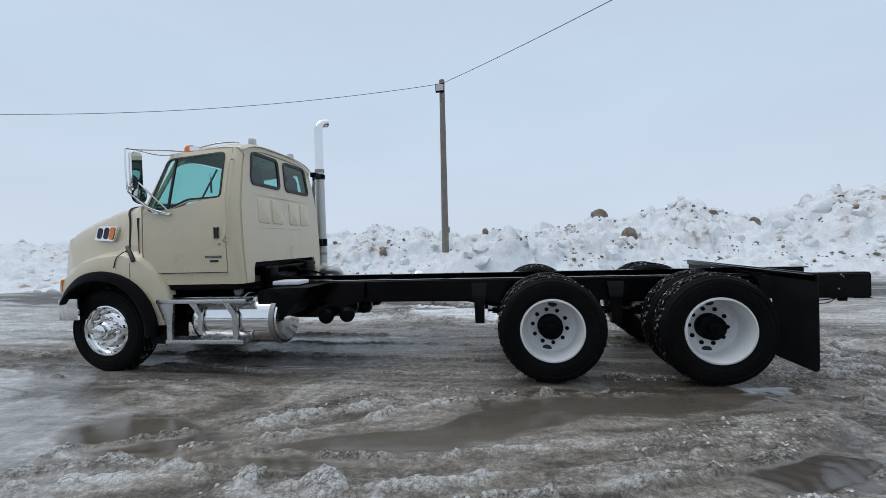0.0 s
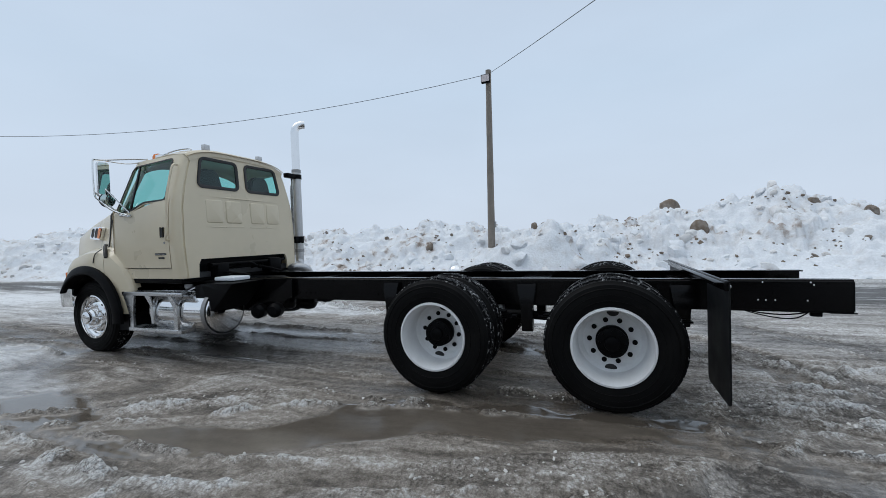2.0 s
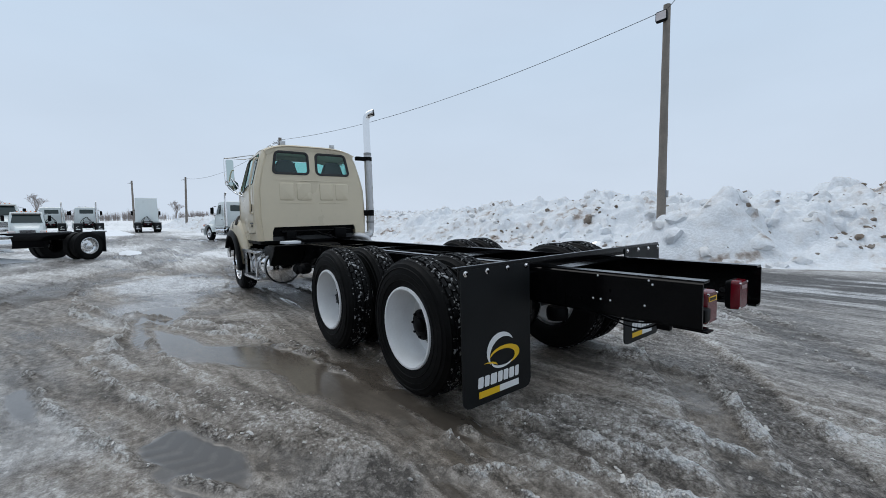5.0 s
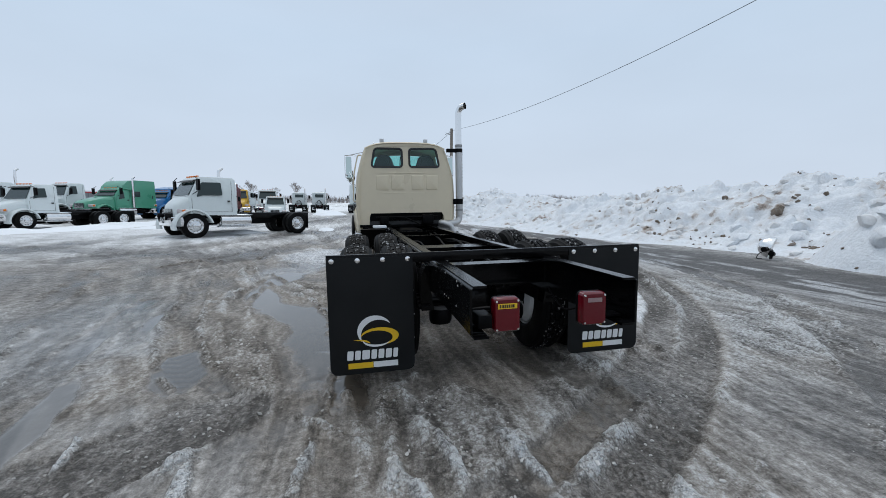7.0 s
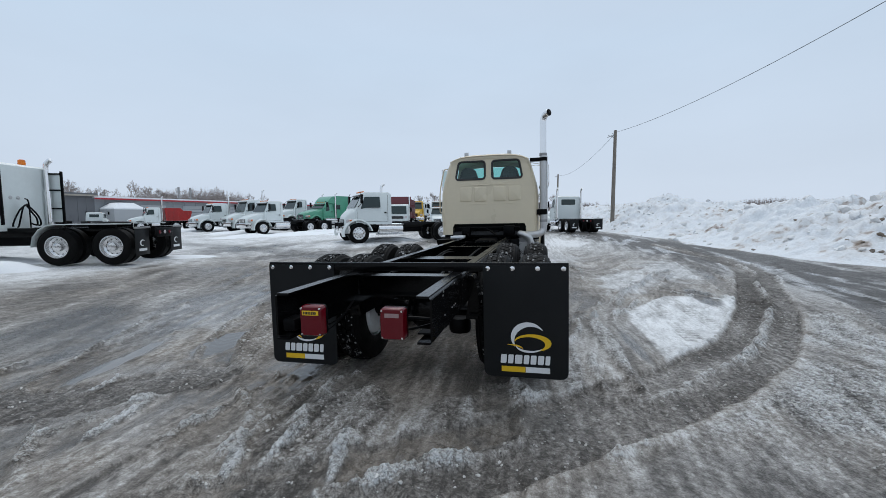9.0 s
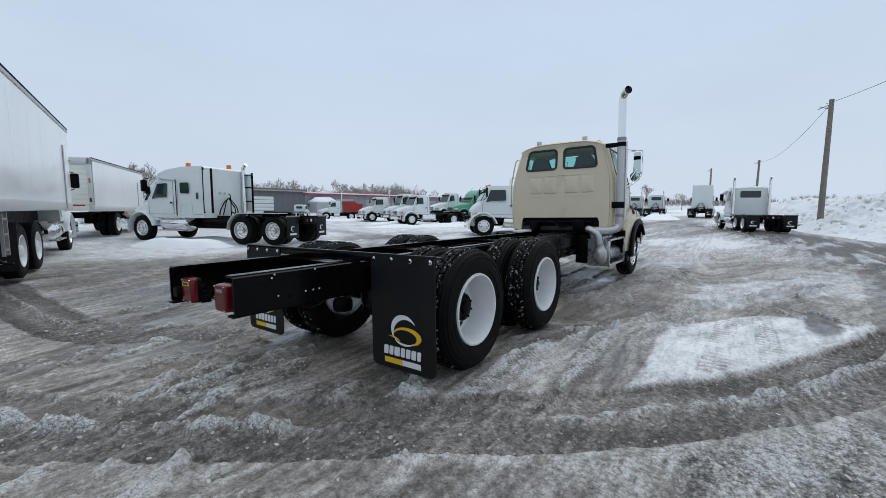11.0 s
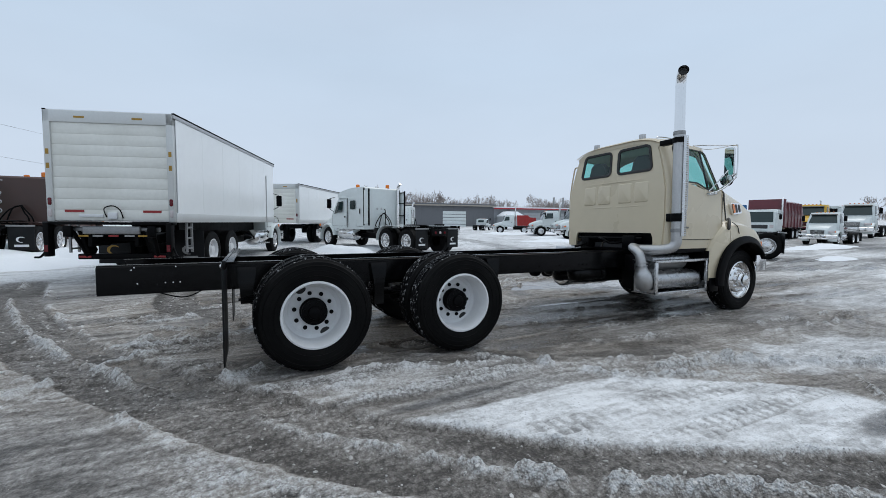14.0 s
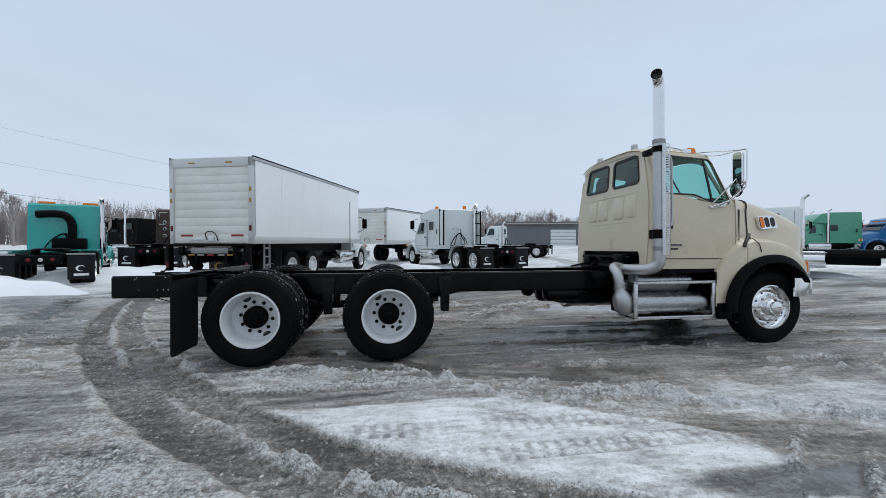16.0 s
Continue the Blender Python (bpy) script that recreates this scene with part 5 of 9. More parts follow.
def emblem(parent, x, y0, z0):
    """A swoosh and bars in white and yellow on a flap."""
    def arc(cy, cz, r, a0, a1, w0, w1, sq, depth, material, label):
        bm = B()
        n = 22
        rows = []
        for i in range(n + 1):
            t = i / n
            a = radians(a0 + (a1 - a0) * t)
            w = w0 * (1 - abs(2 * t - 1) ** 1.6) + w1
            for rr in (r - w / 2, r + w / 2):
                rows.append((x + depth, cy + rr * math.cos(a), cz + rr * math.sin(a) * sq))
        vs = [bm.verts.new(p) for p in rows]
        for i in range(n):
            bm.faces.new((vs[2 * i], vs[2 * i + 1], vs[2 * i + 3], vs[2 * i + 2]))
        part("emblem", bm, material, parent, label)
    arc(y0 + 0.028, z0 + 0.292, 0.118, 38, 212, 0.040, 0.004, 0.92, 0.0020, WHT, "white swoosh emblem")
    arc(y0 + 0.040, z0 + 0.262, 0.120, 168, -72, 0.052, 0.004, 0.48, 0.0026, YEL, "yellow swoosh emblem")
    arc(y0 - 0.120, z0 + 0.205, 0.110, 20, 96, 0.026, 0.002, 0.40, 0.0028, YEL, "yellow swoosh tail")
    arc(y0 + 0.030, z0 + 0.250, 0.098, 190, 330, 0.030, 0.002, 0.50, 0.0032, WHT, "white inner swoosh")
    # plain bars where the maker's word stands
    k = -0.180
    for w in (0.050, 0.046, 0.060, 0.046, 0.048, 0.050, 0.040):
        bm = B()
        loft(bm, [[(x, y0 + k + s + i, z0 + zz), (x, y0 + k + w - 0.008 + s - i, z0 + zz), (x + 0.0025, y0 + k + w - 0.008 + s - i, z0 + zz), (x + 0.0025, y0 + k + s + i, z0 + zz)] for zz, s, i in ((0.108, 0.0, 0.004), (0.116, 0.001, 0.0), (0.166, 0.005, 0.0), (0.174, 0.006, 0.004))])
        part("word_bar", bm, WHT, parent, "white bar of lettering")
        k += w + 0.003
    bm = B()
    box(bm, x, x + 0.0025, y0 - 0.172, y0 - 0.001, z0 + 0.046, z0 + 0.086)
    part("yellow_bar", bm, YEL, parent, "yellow reflective bar")
    bm = B()
    box(bm, x, x + 0.0025, y0 + 0.001, y0 + 0.172, z0 + 0.046, z0 + 0.086)
    part("white_bar", bm, WHT, parent, "white reflective bar")


for sd in (-1, 1):
    y0, y1 = (-1.190, -0.605) if sd < 0 else (0.590, 1.190)
    bm = B()
    zb = 0.230
    out = [(y0, 1.052), (y0, zb + 0.05)] + [(y0 + 0.05 - 0.05 * math.cos(radians(a)), zb + 0.05 - 0.05 * math.sin(radians(a))) for a in (30, 60, 90)]
    out += [(y1 - 0.05 + 0.05 * math.sin(radians(a)), zb + 0.05 - 0.05 * math.cos(radians(a))) for a in (0, 30, 60, 90)] + [(y1, 1.052)]
    slab(bm, out, [], lambda a, b, d: Vector((2.585 + d - 0.010, a, b)), 0.010)
    flap = part("mud_flap", bm, FLAP, truck, "black rubber mud flap with a printed emblem")
    for k in range(4):
        bm = B()
        yy = y0 + 0.035 + (y1 - y0 - 0.07) * k / 3
        lathe(bm, [(0.017, 0.0), (0.017, 0.003), (0.011, 0.004), (0.010, 0.010), (0, 0.011)], (2.586, yy, 1.030), (1, 0, 0), 14)
        part("flap_bolt", bm, CHROME, flap, "bright washer and bolt")
    emblem(flap, 2.5856, (y0 + y1) / 2, zb - 0.005)

for sd, yc in ((-1, -0.255), (1, 0.225)):
    bm = B()
    loft(bm, [[(x, yc + a, 0.845 + b) for a, b in rounded(-w, w, -h, h, 0.022)] for x, w, h in ((3.44, 0.066, 0.080), (3.455, 0.072, 0.088), (3.47, 0.072, 0.088))])
    body = part("tail_lamp", bm, SATIN, truck, "square red tail lamp on a bracket")
    bm = B()
    loft(bm, [[(x, yc + a, 0.845 + b) for a, b in rounded(-w, w, -h, h, 0.02)] for x, w, h in ((3.47, 0.071, 0.087), (3.505, 0.069, 0.085), (3.515, 0.062, 0.078))])
    part("red_lens", bm, RED, body, "red plastic lens")
    for a in (-0.056, 0.056):
        for b in (-0.072, 0.072):
            bm = B()
            tube(bm, [(3.51, yc + a, 0.845 + b), (3.519, yc + a, 0.845 + b)], 0.0055, 8)
            part("screw", bm, CHROME, body)
    bm = B()
    if sd < 0:
        box(bm, 3.5155, 3.518, yc - 0.050, yc + 0.050, 0.879, 0.905)
        st = part("sticker", bm, YEL, body, "yellow label with unreadable print")
        bm = B()
        k = -0.042
        for w in (0.010, 0.006, 0.010, 0.010, 0.009, 0.010, 0.004, 0.006, 0.011):
            box(bm, 3.5181, 3.5188, yc + k, yc + k + w * 0.75, 0.884, 0.900)
            k += w + 0.0005
        part("print_bars", bm, INK_DARK, st)
    else:
        box(bm, 3.5155, 3.518, yc - 0.040, yc + 0.040, 0.882, 0.904)
        part("clear_lens", bm, DIMLENS, body, "pale clear reversing lens")
    bm = B()
    tube(bm, smooth([(3.44, yc, 0.85), (3.38, yc + sd * 0.06, 0.85), (3.36, sd * (RX - 0.05), 0.84)], 5), 0.012, 8)
    tube(bm, smooth([(3.44, yc, 0.80), (3.36, yc + sd * 0.05, 0.78), (3.28, sd * (RX - 0.05), 0.80)], 5), 0.007, 6)
    box(bm, 3.36, 3.44, sd * (RX - 0.11), sd * (RX - 0.02), 0.775, 0.785)
    part("lamp_bracket", bm, SATIN, body)
# tail corner steel and hooks
bm = B()
box(bm, 3.40, 3.56, -RX + 0.014, -RX + 0.09, FZ0 - 0.004, FZ0 + 0.004)
box(bm, 3.42, 3.54, -0.415, -0.34, 0.79, 0.86, 0.01)
part("tail_bracket", bm, SATIN, truck)

# ---- cab of the main truck ----
def side_y(z):
    """Half width of the cab at a height."""
    return float(np.interp(z, (0.9, 1.04, 1.45, 1.92, 2.15, 2.40, 2.56, 2.64), (0.960, 0.975, 1.0, 0.985, 0.935, 0.865, 0.800, 0.74)))


def back_x(z):
    """Place of the rear wall at a height."""
    return float(np.interp(z, (0.9, 1.04, 1.5, 2.05, 2.6, 2.7), (-2.80, -2.805, -2.82, -2.845, -2.885, -2.91)))


ZS = [1.04, 1.17, 1.30, 1.45, 1.62, 1.78, 1.90, 2.0, 2.15, 2.28, 2.40, 2.50, 2.56]
CR = 0.085
# rear wall with two windows and the cut-out over the gearbox
WINS = [rounded(-0.690, -0.065, 2.165, 2.545, 0.07, 5), rounded(0.065, 0.690, 2.165, 2.545, 0.07, 5)]


def taper(pts):
    return [((a * (1 - 0.10 * max(0, (b - 2.165)) / 0.38) if abs(a) > 0.3 else a), b) for a, b in pts]


WINS = [taper(w) for w in WINS]
edge = [(side_y(z) - CR, z) for z in ZS]
outline = [(-a, z) for a, z in edge[::-1]] + [(-0.755, 1.04), (-0.745, 1.20), (-0.715, 1.262), (0.715, 1.262), (0.745, 1.20), (0.755, 1.04)] + [(a, z) for a, z in edge]
outline += [(0.55, 2.60), (0.25, 2.625), (-0.25, 2.625), (-0.55, 2.60)]
# strips between the heights keep the wall's slight lean
bm = B()
slab(bm, outline, WINS, lambda a, b, d: Vector((back_x(b) - 0.012 * (a / 0.9) ** 2 * -1 - d, a, b)), 0.03)
rear_wall = part("rear_wall", bm, CREAM, truck)
# pressed panels in the rear wall
def pad(y0, y1, z0, z1, t=0.011, r=0.030):
    bm = B()
    rings = []
    for o, d in ((0.0, -0.004), (0.0, 0.0), (0.006, t * 0.75), (0.014, t)):
        rings.append([(back_x(b) + 0.001 + d, a, b) for a, b in rounded(y0 + o, y1 - o, z0 + o, z1 - o, r - o * 0.5)])
    loft(bm, rings)
    return bm
for y0, y1 in ((-0.600, -0.345), (-0.300, -0.045), (0.105, 0.355), (0.400, 0.650)):
    part("pressed_panel", pad(y0, y1, 1.715, 2.015), CREAM, rear_wall)
    part("pressed_panel", pad(y0 - 0.02, y1 + 0.02, 1.655, 1.672, 0.006, 0.006), CREAM, rear_wall)
part("pressed_panel", pad(-0.66, 0.70, 2.045, 2.062, 0.006, 0.006), CREAM, rear_wall)
for y0, y1, zz in ((-0.35, -0.29, 1.45), (0.36, 0.42, 1.45), (-0.08, 0.14, 1.345)):
    part("pressed_panel", pad(y0, y1, zz, zz + 0.016, 0.006, 0.006), CREAM, rear_wall)
for w in WINS:
    big = inset(w, 0.006)
    sm = inset(w, 0.030)
    bm = B()
    rings = []
    for pts, d in ((inset(w, -0.012), 0.004), (inset(w, -0.010), 0.012), (inset(w, 0.010), 0.014), (sm, 0.006), (sm, -0.010)):
        rings.append([(back_x(b) + d + 0.012 * (a / 0.9) ** 2, a, b) for a, b in pts])
    loft(bm, rings, caps=False)
    g = part("rear_window", bm, GASKET, truck, "tinted rear window in a black rubber gasket")
    bm = B()
    bm.faces.new([bm.verts.new((back_x(b) - 0.004 + 0.012 * (a / 0.9) ** 2, a, b)) for a, b in inset(w, 0.024)])
    pane = part("pane", bm, TEAL, g, "green-tinted glass")
    pane.visible_shadow = False

for sd in (-1, 1):
    # rounded rear corner and the strip behind the door
    bm = B()
    rings = []
    for z in ZS:
        w, bx = side_y(z), back_x(z)
        ring = [(bx - 0.001, sd * (w - CR), z)]
        for k in range(1, 6):
            a = radians(90 * k / 5)
            ring.append((bx - CR + CR * math.cos(a) + 0.010 * (1 - k / 5), sd * (w - CR + CR * math.sin(a)), z))
        ring += [(-2.955, sd * w, z), (-2.955, sd * (w - 0.03), z), (bx - CR, sd * (w - 0.03), z), (bx - 0.03, sd * (w - CR), z)]
        rings.append(ring)
    loft(bm, rings)
    part("corner_post", bm, CREAM, truck)
    # door skin below the glass
    belt_f, belt_r = 1.865, 1.985
    DR, DF = -2.962, -3.985
    cols = np.linspace(DR, DF, 12)
    bm = B()
    rings = []
    for x in cols:
        t = (x - DR) / (DF - DR)
        zb = belt_r if t < 0.12 else belt_r - (belt_r - belt_f) * min(1, max(0, (t - 0.12) / 0.55)) ** 1.2
        zz = [1.175 + (zb - 1.175) * k / 8 for k in range(9)]
        zz[0] += 0.02 * max(0, t - 0.9) * 10
        rings.append([(x, sd * (side_y(z) + 0.004 - 0.012 * t ** 3), z) for z in zz] + [(x, sd * (side_y(z) - 0.035), z) for z in zz[::-1]])
    loft(bm, rings)
    door = part("door", bm, CREAM, truck, "cream cab door with tinted window")
    # window frame and glass
    gl = round_poly([(-3.035, 1.995), (-3.42, 1.985), (-3.62, 1.90), (-3.905, 1.868), (-3.735, 2.455), (-3.06, 2.505)], 0.05)
    fr_out = [(-2.965, 1.97), (-3.42, 1.955), (-3.62, 1.872), (-3.985, 1.845), (-3.74, 2.53), (-2.975, 2.565)]
    bm = B()
    slab(bm, fr_out, [gl], lambda a, b, d: Vector((a, sd * (side_y(b) - 0.002 - d), b)), 0.03)
    part("window_frame", bm, CREAM, door)
    bm = B()
    loft(bm, [[(a, sd * (side_y(b) + o), b) for a, b in pts] for pts, o in ((inset(gl, -0.006), 0.001), (inset(gl, -0.004), 0.006), (inset(gl, 0.014), 0.005), (inset(gl, 0.014), -0.02))], caps=False)
    part("window_seal", bm, GASKET, door)
    bm = B()
    bm.faces.new([bm.verts.new((a, sd * (side_y(b) - 0.008), b)) for a, b in inset(gl, 0.004)])
    pane = part("pane", bm, TEAL, door, "green-tinted glass")
    pane.visible_shadow = False
    bm = B()
    loft(bm, [[(x + o, sd * (side_y(z) + 0.004 - i), z) for o, i in ((-0.011, 0), (0.011, 0), (0.011, 0.02), (-0.011, 0.02))] for x, z in ((-3.655, 1.90), (-3.655, 2.47))])
    part("vent_divider", bm, GASKET, door)
    # dark reveal round the door and lower cab panel
    bm = B()
    rings = []
    for x in np.linspace(-2.955, -4.10, 6):
        rings.append([(x, sd * (side_y(z) - 0.02), z) for z in (1.04, 1.10, 1.165)] + [(x, sd * (side_y(z) - 0.06), z) for z in (1.165, 1.04)])
    loft(bm, rings)
    part("sill_panel", bm, CREAM, truck)
    bm = B()
    for x in (-2.87, -2.95, -3.72, -3.80):
        lathe(bm, [(0.006, 0), (0.006, 0.004), (0, 0.006)], (x, sd * (side_y(1.1) - 0.02), 1.10), (0, sd, 0), 8)
    part("sill_screws", bm, STEEL, truck)
    bm = B()
    bm.faces.new([bm.verts.new((x, sd * (side_y(z) - 0.05), z)) for x, z in ((-2.90, 1.05), (-4.1, 1.05), (-4.1, 1.80), (-2.90, 1.90))])
    part("door_reveal", bm, GASKET, truck)
    # handle, lock, hand rail and badge
    bm = B()
    box(bm, -3.085, -3.040, sd * (side_y(1.6) + 0.004), sd * (side_y(1.6) + 0.020), 1.545, 1.655, 0.006)
    part("door_handle", bm, GASKET, door, "black pull handle")
    bm = B()
    lathe(bm, [(0.014, 0), (0.014, 0.005), (0, 0.006)], (-3.035, sd * (side_y(1.48) + 0.003), 1.475), (0, sd, 0), 12)
    part("lock", bm, STEEL, door)
    bm = B()
    box(bm, -3.215, -3.02, sd * (side_y(1.34) + 0.0035), sd * (side_y(1.34) + 0.008), 1.328, 1.352)
    box(bm, -3.16, -3.06, sd * (side_y(1.30) + 0.0035), sd * (side_y(1.30) + 0.008), 1.283, 1.305)
    badge = part("badge", bm, GASKET, door, "small dark badge with pale bars")
    bm = B()
    for k in range(8):
        box(bm, -3.205 + k * 0.023, -3.205 + k * 0.023 + 0.015, sd * (side_y(1.34) + 0.008), sd * (side_y(1.34) + 0.0092), 1.334, 1.346)
    part("badge_bars", bm, STEEL, badge)
    bm = B()
    tube(bm, smooth([(-2.925, sd * 0.875, 2.41), (-2.925, sd * 0.93, 2.40), (-2.925, sd * 0.965, 2.30), (-2.925, sd * 1.035, 1.95), (-2.925, sd * 1.045, 1.62), (-2.955, sd * 1.045, 1.52), (-2.955, sd * 1.00, 1.50)], 6), 0.013, 8)
    if sd < 0:
        part("grab_handle", bm, CREAM, truck, "cream painted grab handle")
    else:
        bm.free()

# roof
bm = B()
rings = []
for x, dz, k in ((-2.86, -0.035, 0.985), (-2.90, 0.0, 1.0), (-3.10, 0.018, 1.0), (-3.40, 0.006, 0.99), (-3.60, -0.035, 0.975), (-3.70, -0.075, 0.96), (-3.745, -0.115, 0.945)):
    ring = []
    for j in range(13):
        a = -1 + 2 * j / 12
        y = 0.80 * k * math.copysign(abs(a) ** 0.8, a)
        ring.append((x - 0.012 * (1 - a * a), y, 2.555 + dz + 0.118 * (1 - abs(a) ** 3.2)))
    ring2 = [(p[0], p[1] * 0.97, p[2] - 0.05) for p in ring[::-1]]
    rings.append(ring + ring2)
loft(bm, rings)
part("roof", bm, CREAM, truck)
bm = B()
rings = []
for x, o in ((-2.845, 0.0), (-2.835, 0.006), (-2.845, 0.016), (-2.87, 0.016)):
    rings.append([(x - 0.012 * (1 - a * a), 0.795 * math.copysign(abs(a) ** 0.8, a), 2.528 + o + 0.108 * (1 - abs(a) ** 3.2)) for a in [-1 + 2 * j / 12 for j in range(13)]])
loft(bm, rings, closed=False)
part("roof_lip", bm, CREAM, truck)
for y in (-0.46, 0.42):
    bm = B()
    box(bm, -2.985, -2.925, y - 0.04, y + 0.04, 2.655, 2.735, 0.006)
    part("roof_clip", bm, DULLALU, truck, "grey roof bracket")
for y in (-0.62, 0.62):
    bm = B()
    tube(bm, smooth([(-3.02, y, 2.625), (-3.04, y, 2.665), (-3.3, y, 2.668), (-3.55, y, 2.625), (-3.57, y, 2.58)], 5), 0.010, 8)
    part("roof_rail", bm, CHROME, truck)
for y in (-0.6, -0.2, 0.2, 0.6):
    bm = B()
    loft(bm, [[(-3.66 + a * s, y + b * s, 2.585 + 0.055 * (1 - (y / 0.8) ** 2) + h) for a, b in rounded(-0.075, 0.055, -0.04, 0.04, 0.03)] for h, s in ((-0.02, 1.0), (0.02, 1.0), (0.055, 0.75), (0.06, 0.4))])
    part("marker_lamp", bm, AMBER, truck, "amber cab marker lamp")
    bm = B()
    loft(bm, [[(-3.62 + a, y + b, 2.59 + 0.055 * (1 - (y / 0.8) ** 2) + h) for a, b in rounded(-0.04, 0.09, -0.05, 0.05, 0.03)] for h in (-0.02, 0.03)])
    part("marker_base", bm, CHROME, truck)

# windscreen and pillars
bm = B()
ws_top = [(-3.735 - 0.02 * (1 - (a / 0.72) ** 2), a, 2.475 + 0.02 * (1 - (a / 0.72) ** 2)) for a in np.linspace(-0.70, 0.70, 9)]
ws_bot = [(-4.02 - 0.12 * (1 - (a / 0.86) ** 2), a, 1.90) for a in np.linspace(-0.84, 0.84, 9)]
loft(bm, [ws_bot, ws_top], closed=False, caps=False)
screen = part("windscreen", bm, TEAL, truck, "green-tinted two-piece windscreen")
screen.visible_shadow = False
for sd in (-1, 1):
    bm = B()
    loft(bm, [[(x0, sd * y0, z), (x0 + 0.05, sd * (y0 + 0.05), z), (x0 + 0.085, sd * (y0 + 0.045), z), (x0 + 0.05, sd * (y0 - 0.02), z)] for x0, y0, z in ((-4.06, 0.85, 1.86), (-3.95, 0.82, 2.06), (-3.84, 0.765, 2.30), (-3.755, 0.705, 2.52))])
    part("pillar", bm, CREAM, truck)
bm = B()
loft(bm, [[(-3.74, a, 2.50 + 0.05 * (1 - (a / 0.75) ** 2)), (-3.79, a, 2.47 + 0.05 * (1 - (a / 0.75) ** 2)), (-3.70, a, 2.45 + 0.05 * (1 - (a / 0.75) ** 2)), (-3.66, a, 2.52 + 0.05 * (1 - (a / 0.75) ** 2))] for a in np.linspace(-0.74, 0.74, 9)])
part("screen_header", bm, CREAM, truck)
bm = B()
tube(bm, [(-3.78, -0.01, 2.49), (-4.14, -0.01, 1.93)], 0.012, 6)
part("screen_divider", bm, GASKET, truck)

# cab inside: floor, dash, wheel, seats, back trim
bm = B()
box(bm, -4.0, -2.86, -0.93, 0.93, 1.02, 1.10)
box(bm, -4.12, -3.80, -0.85, 0.85, 1.45, 1.93, 0.06)
box(bm, -3.85, -3.55, 0.10, 0.50, 1.1, 1.70, 0.05)
part("dashboard", bm, DASH, truck)
bm = B()
for sd in (-1, 1):
    bm.faces.new([bm.verts.new((x, sd * (side_y(z) - 0.055), z)) for x, z in ((-2.88, 1.1), (-4.0, 1.1), (-4.0, 1.84), (-2.88, 1.96))])
box(bm, -2.90, -2.875, -0.88, 0.88, 1.28, 2.14)
part("inner_trim", bm, DASH, truck)
bm = B()
c = Vector((-3.60, -0.46, 1.90))
ax = Vector((-0.45, 0, 1)).normalized()
u, v = frame_of(ax)
ring = [c + (u * math.cos(2 * math.pi * k / 28) + v * math.sin(2 * math.pi * k / 28)) * 0.235 for k in range(29)]
tube(bm, ring, 0.014, 8, caps=False)
for k in range(4):
    tube(bm, [c, c + (u * math.cos(math.pi * k / 2 + 0.6) + v * math.sin(math.pi * k / 2 + 0.6)) * 0.23], 0.010, 6)
tube(bm, [c, c - ax * 0.4], 0.03, 8)
part("steering_wheel", bm, DASH, truck)
for y in (-0.43, 0.42):
    bm = B()
    box(bm, -3.50, -3.02, y - 0.25, y + 0.25, 1.42, 1.58, 0.05)
    rings = [[(x, y + a, z) for x, a in ((-3.10 - t, -w), (-3.0 - t, -w), (-3.0 - t, w), (-3.10 - t, w))] for z, w, t in ((1.50, 0.24, 0.0), (1.9, 0.25, -0.02), (2.14, 0.23, -0.04), (2.26, 0.18, -0.05), (2.36, 0.15, -0.055), (2.42, 0.08, -0.06))]
    loft(bm, rings)
    bmesh.ops.bevel(bm, geom=[e for e in bm.edges], offset=0.015, segments=2, affect="EDGES")
    part("seat", bm, SEAT, truck, "dark grey high-backed seat")
bm = B()
tube(bm, smooth([(-3.76, -0.18, 2.40), (-3.75, -0.17, 2.30)], 3), 0.004, 5)
box(bm, -3.757, -3.747, -0.185, -0.155, 2.16, 2.30, 0.003)
part("hanging_tag", bm, GASKET, truck)

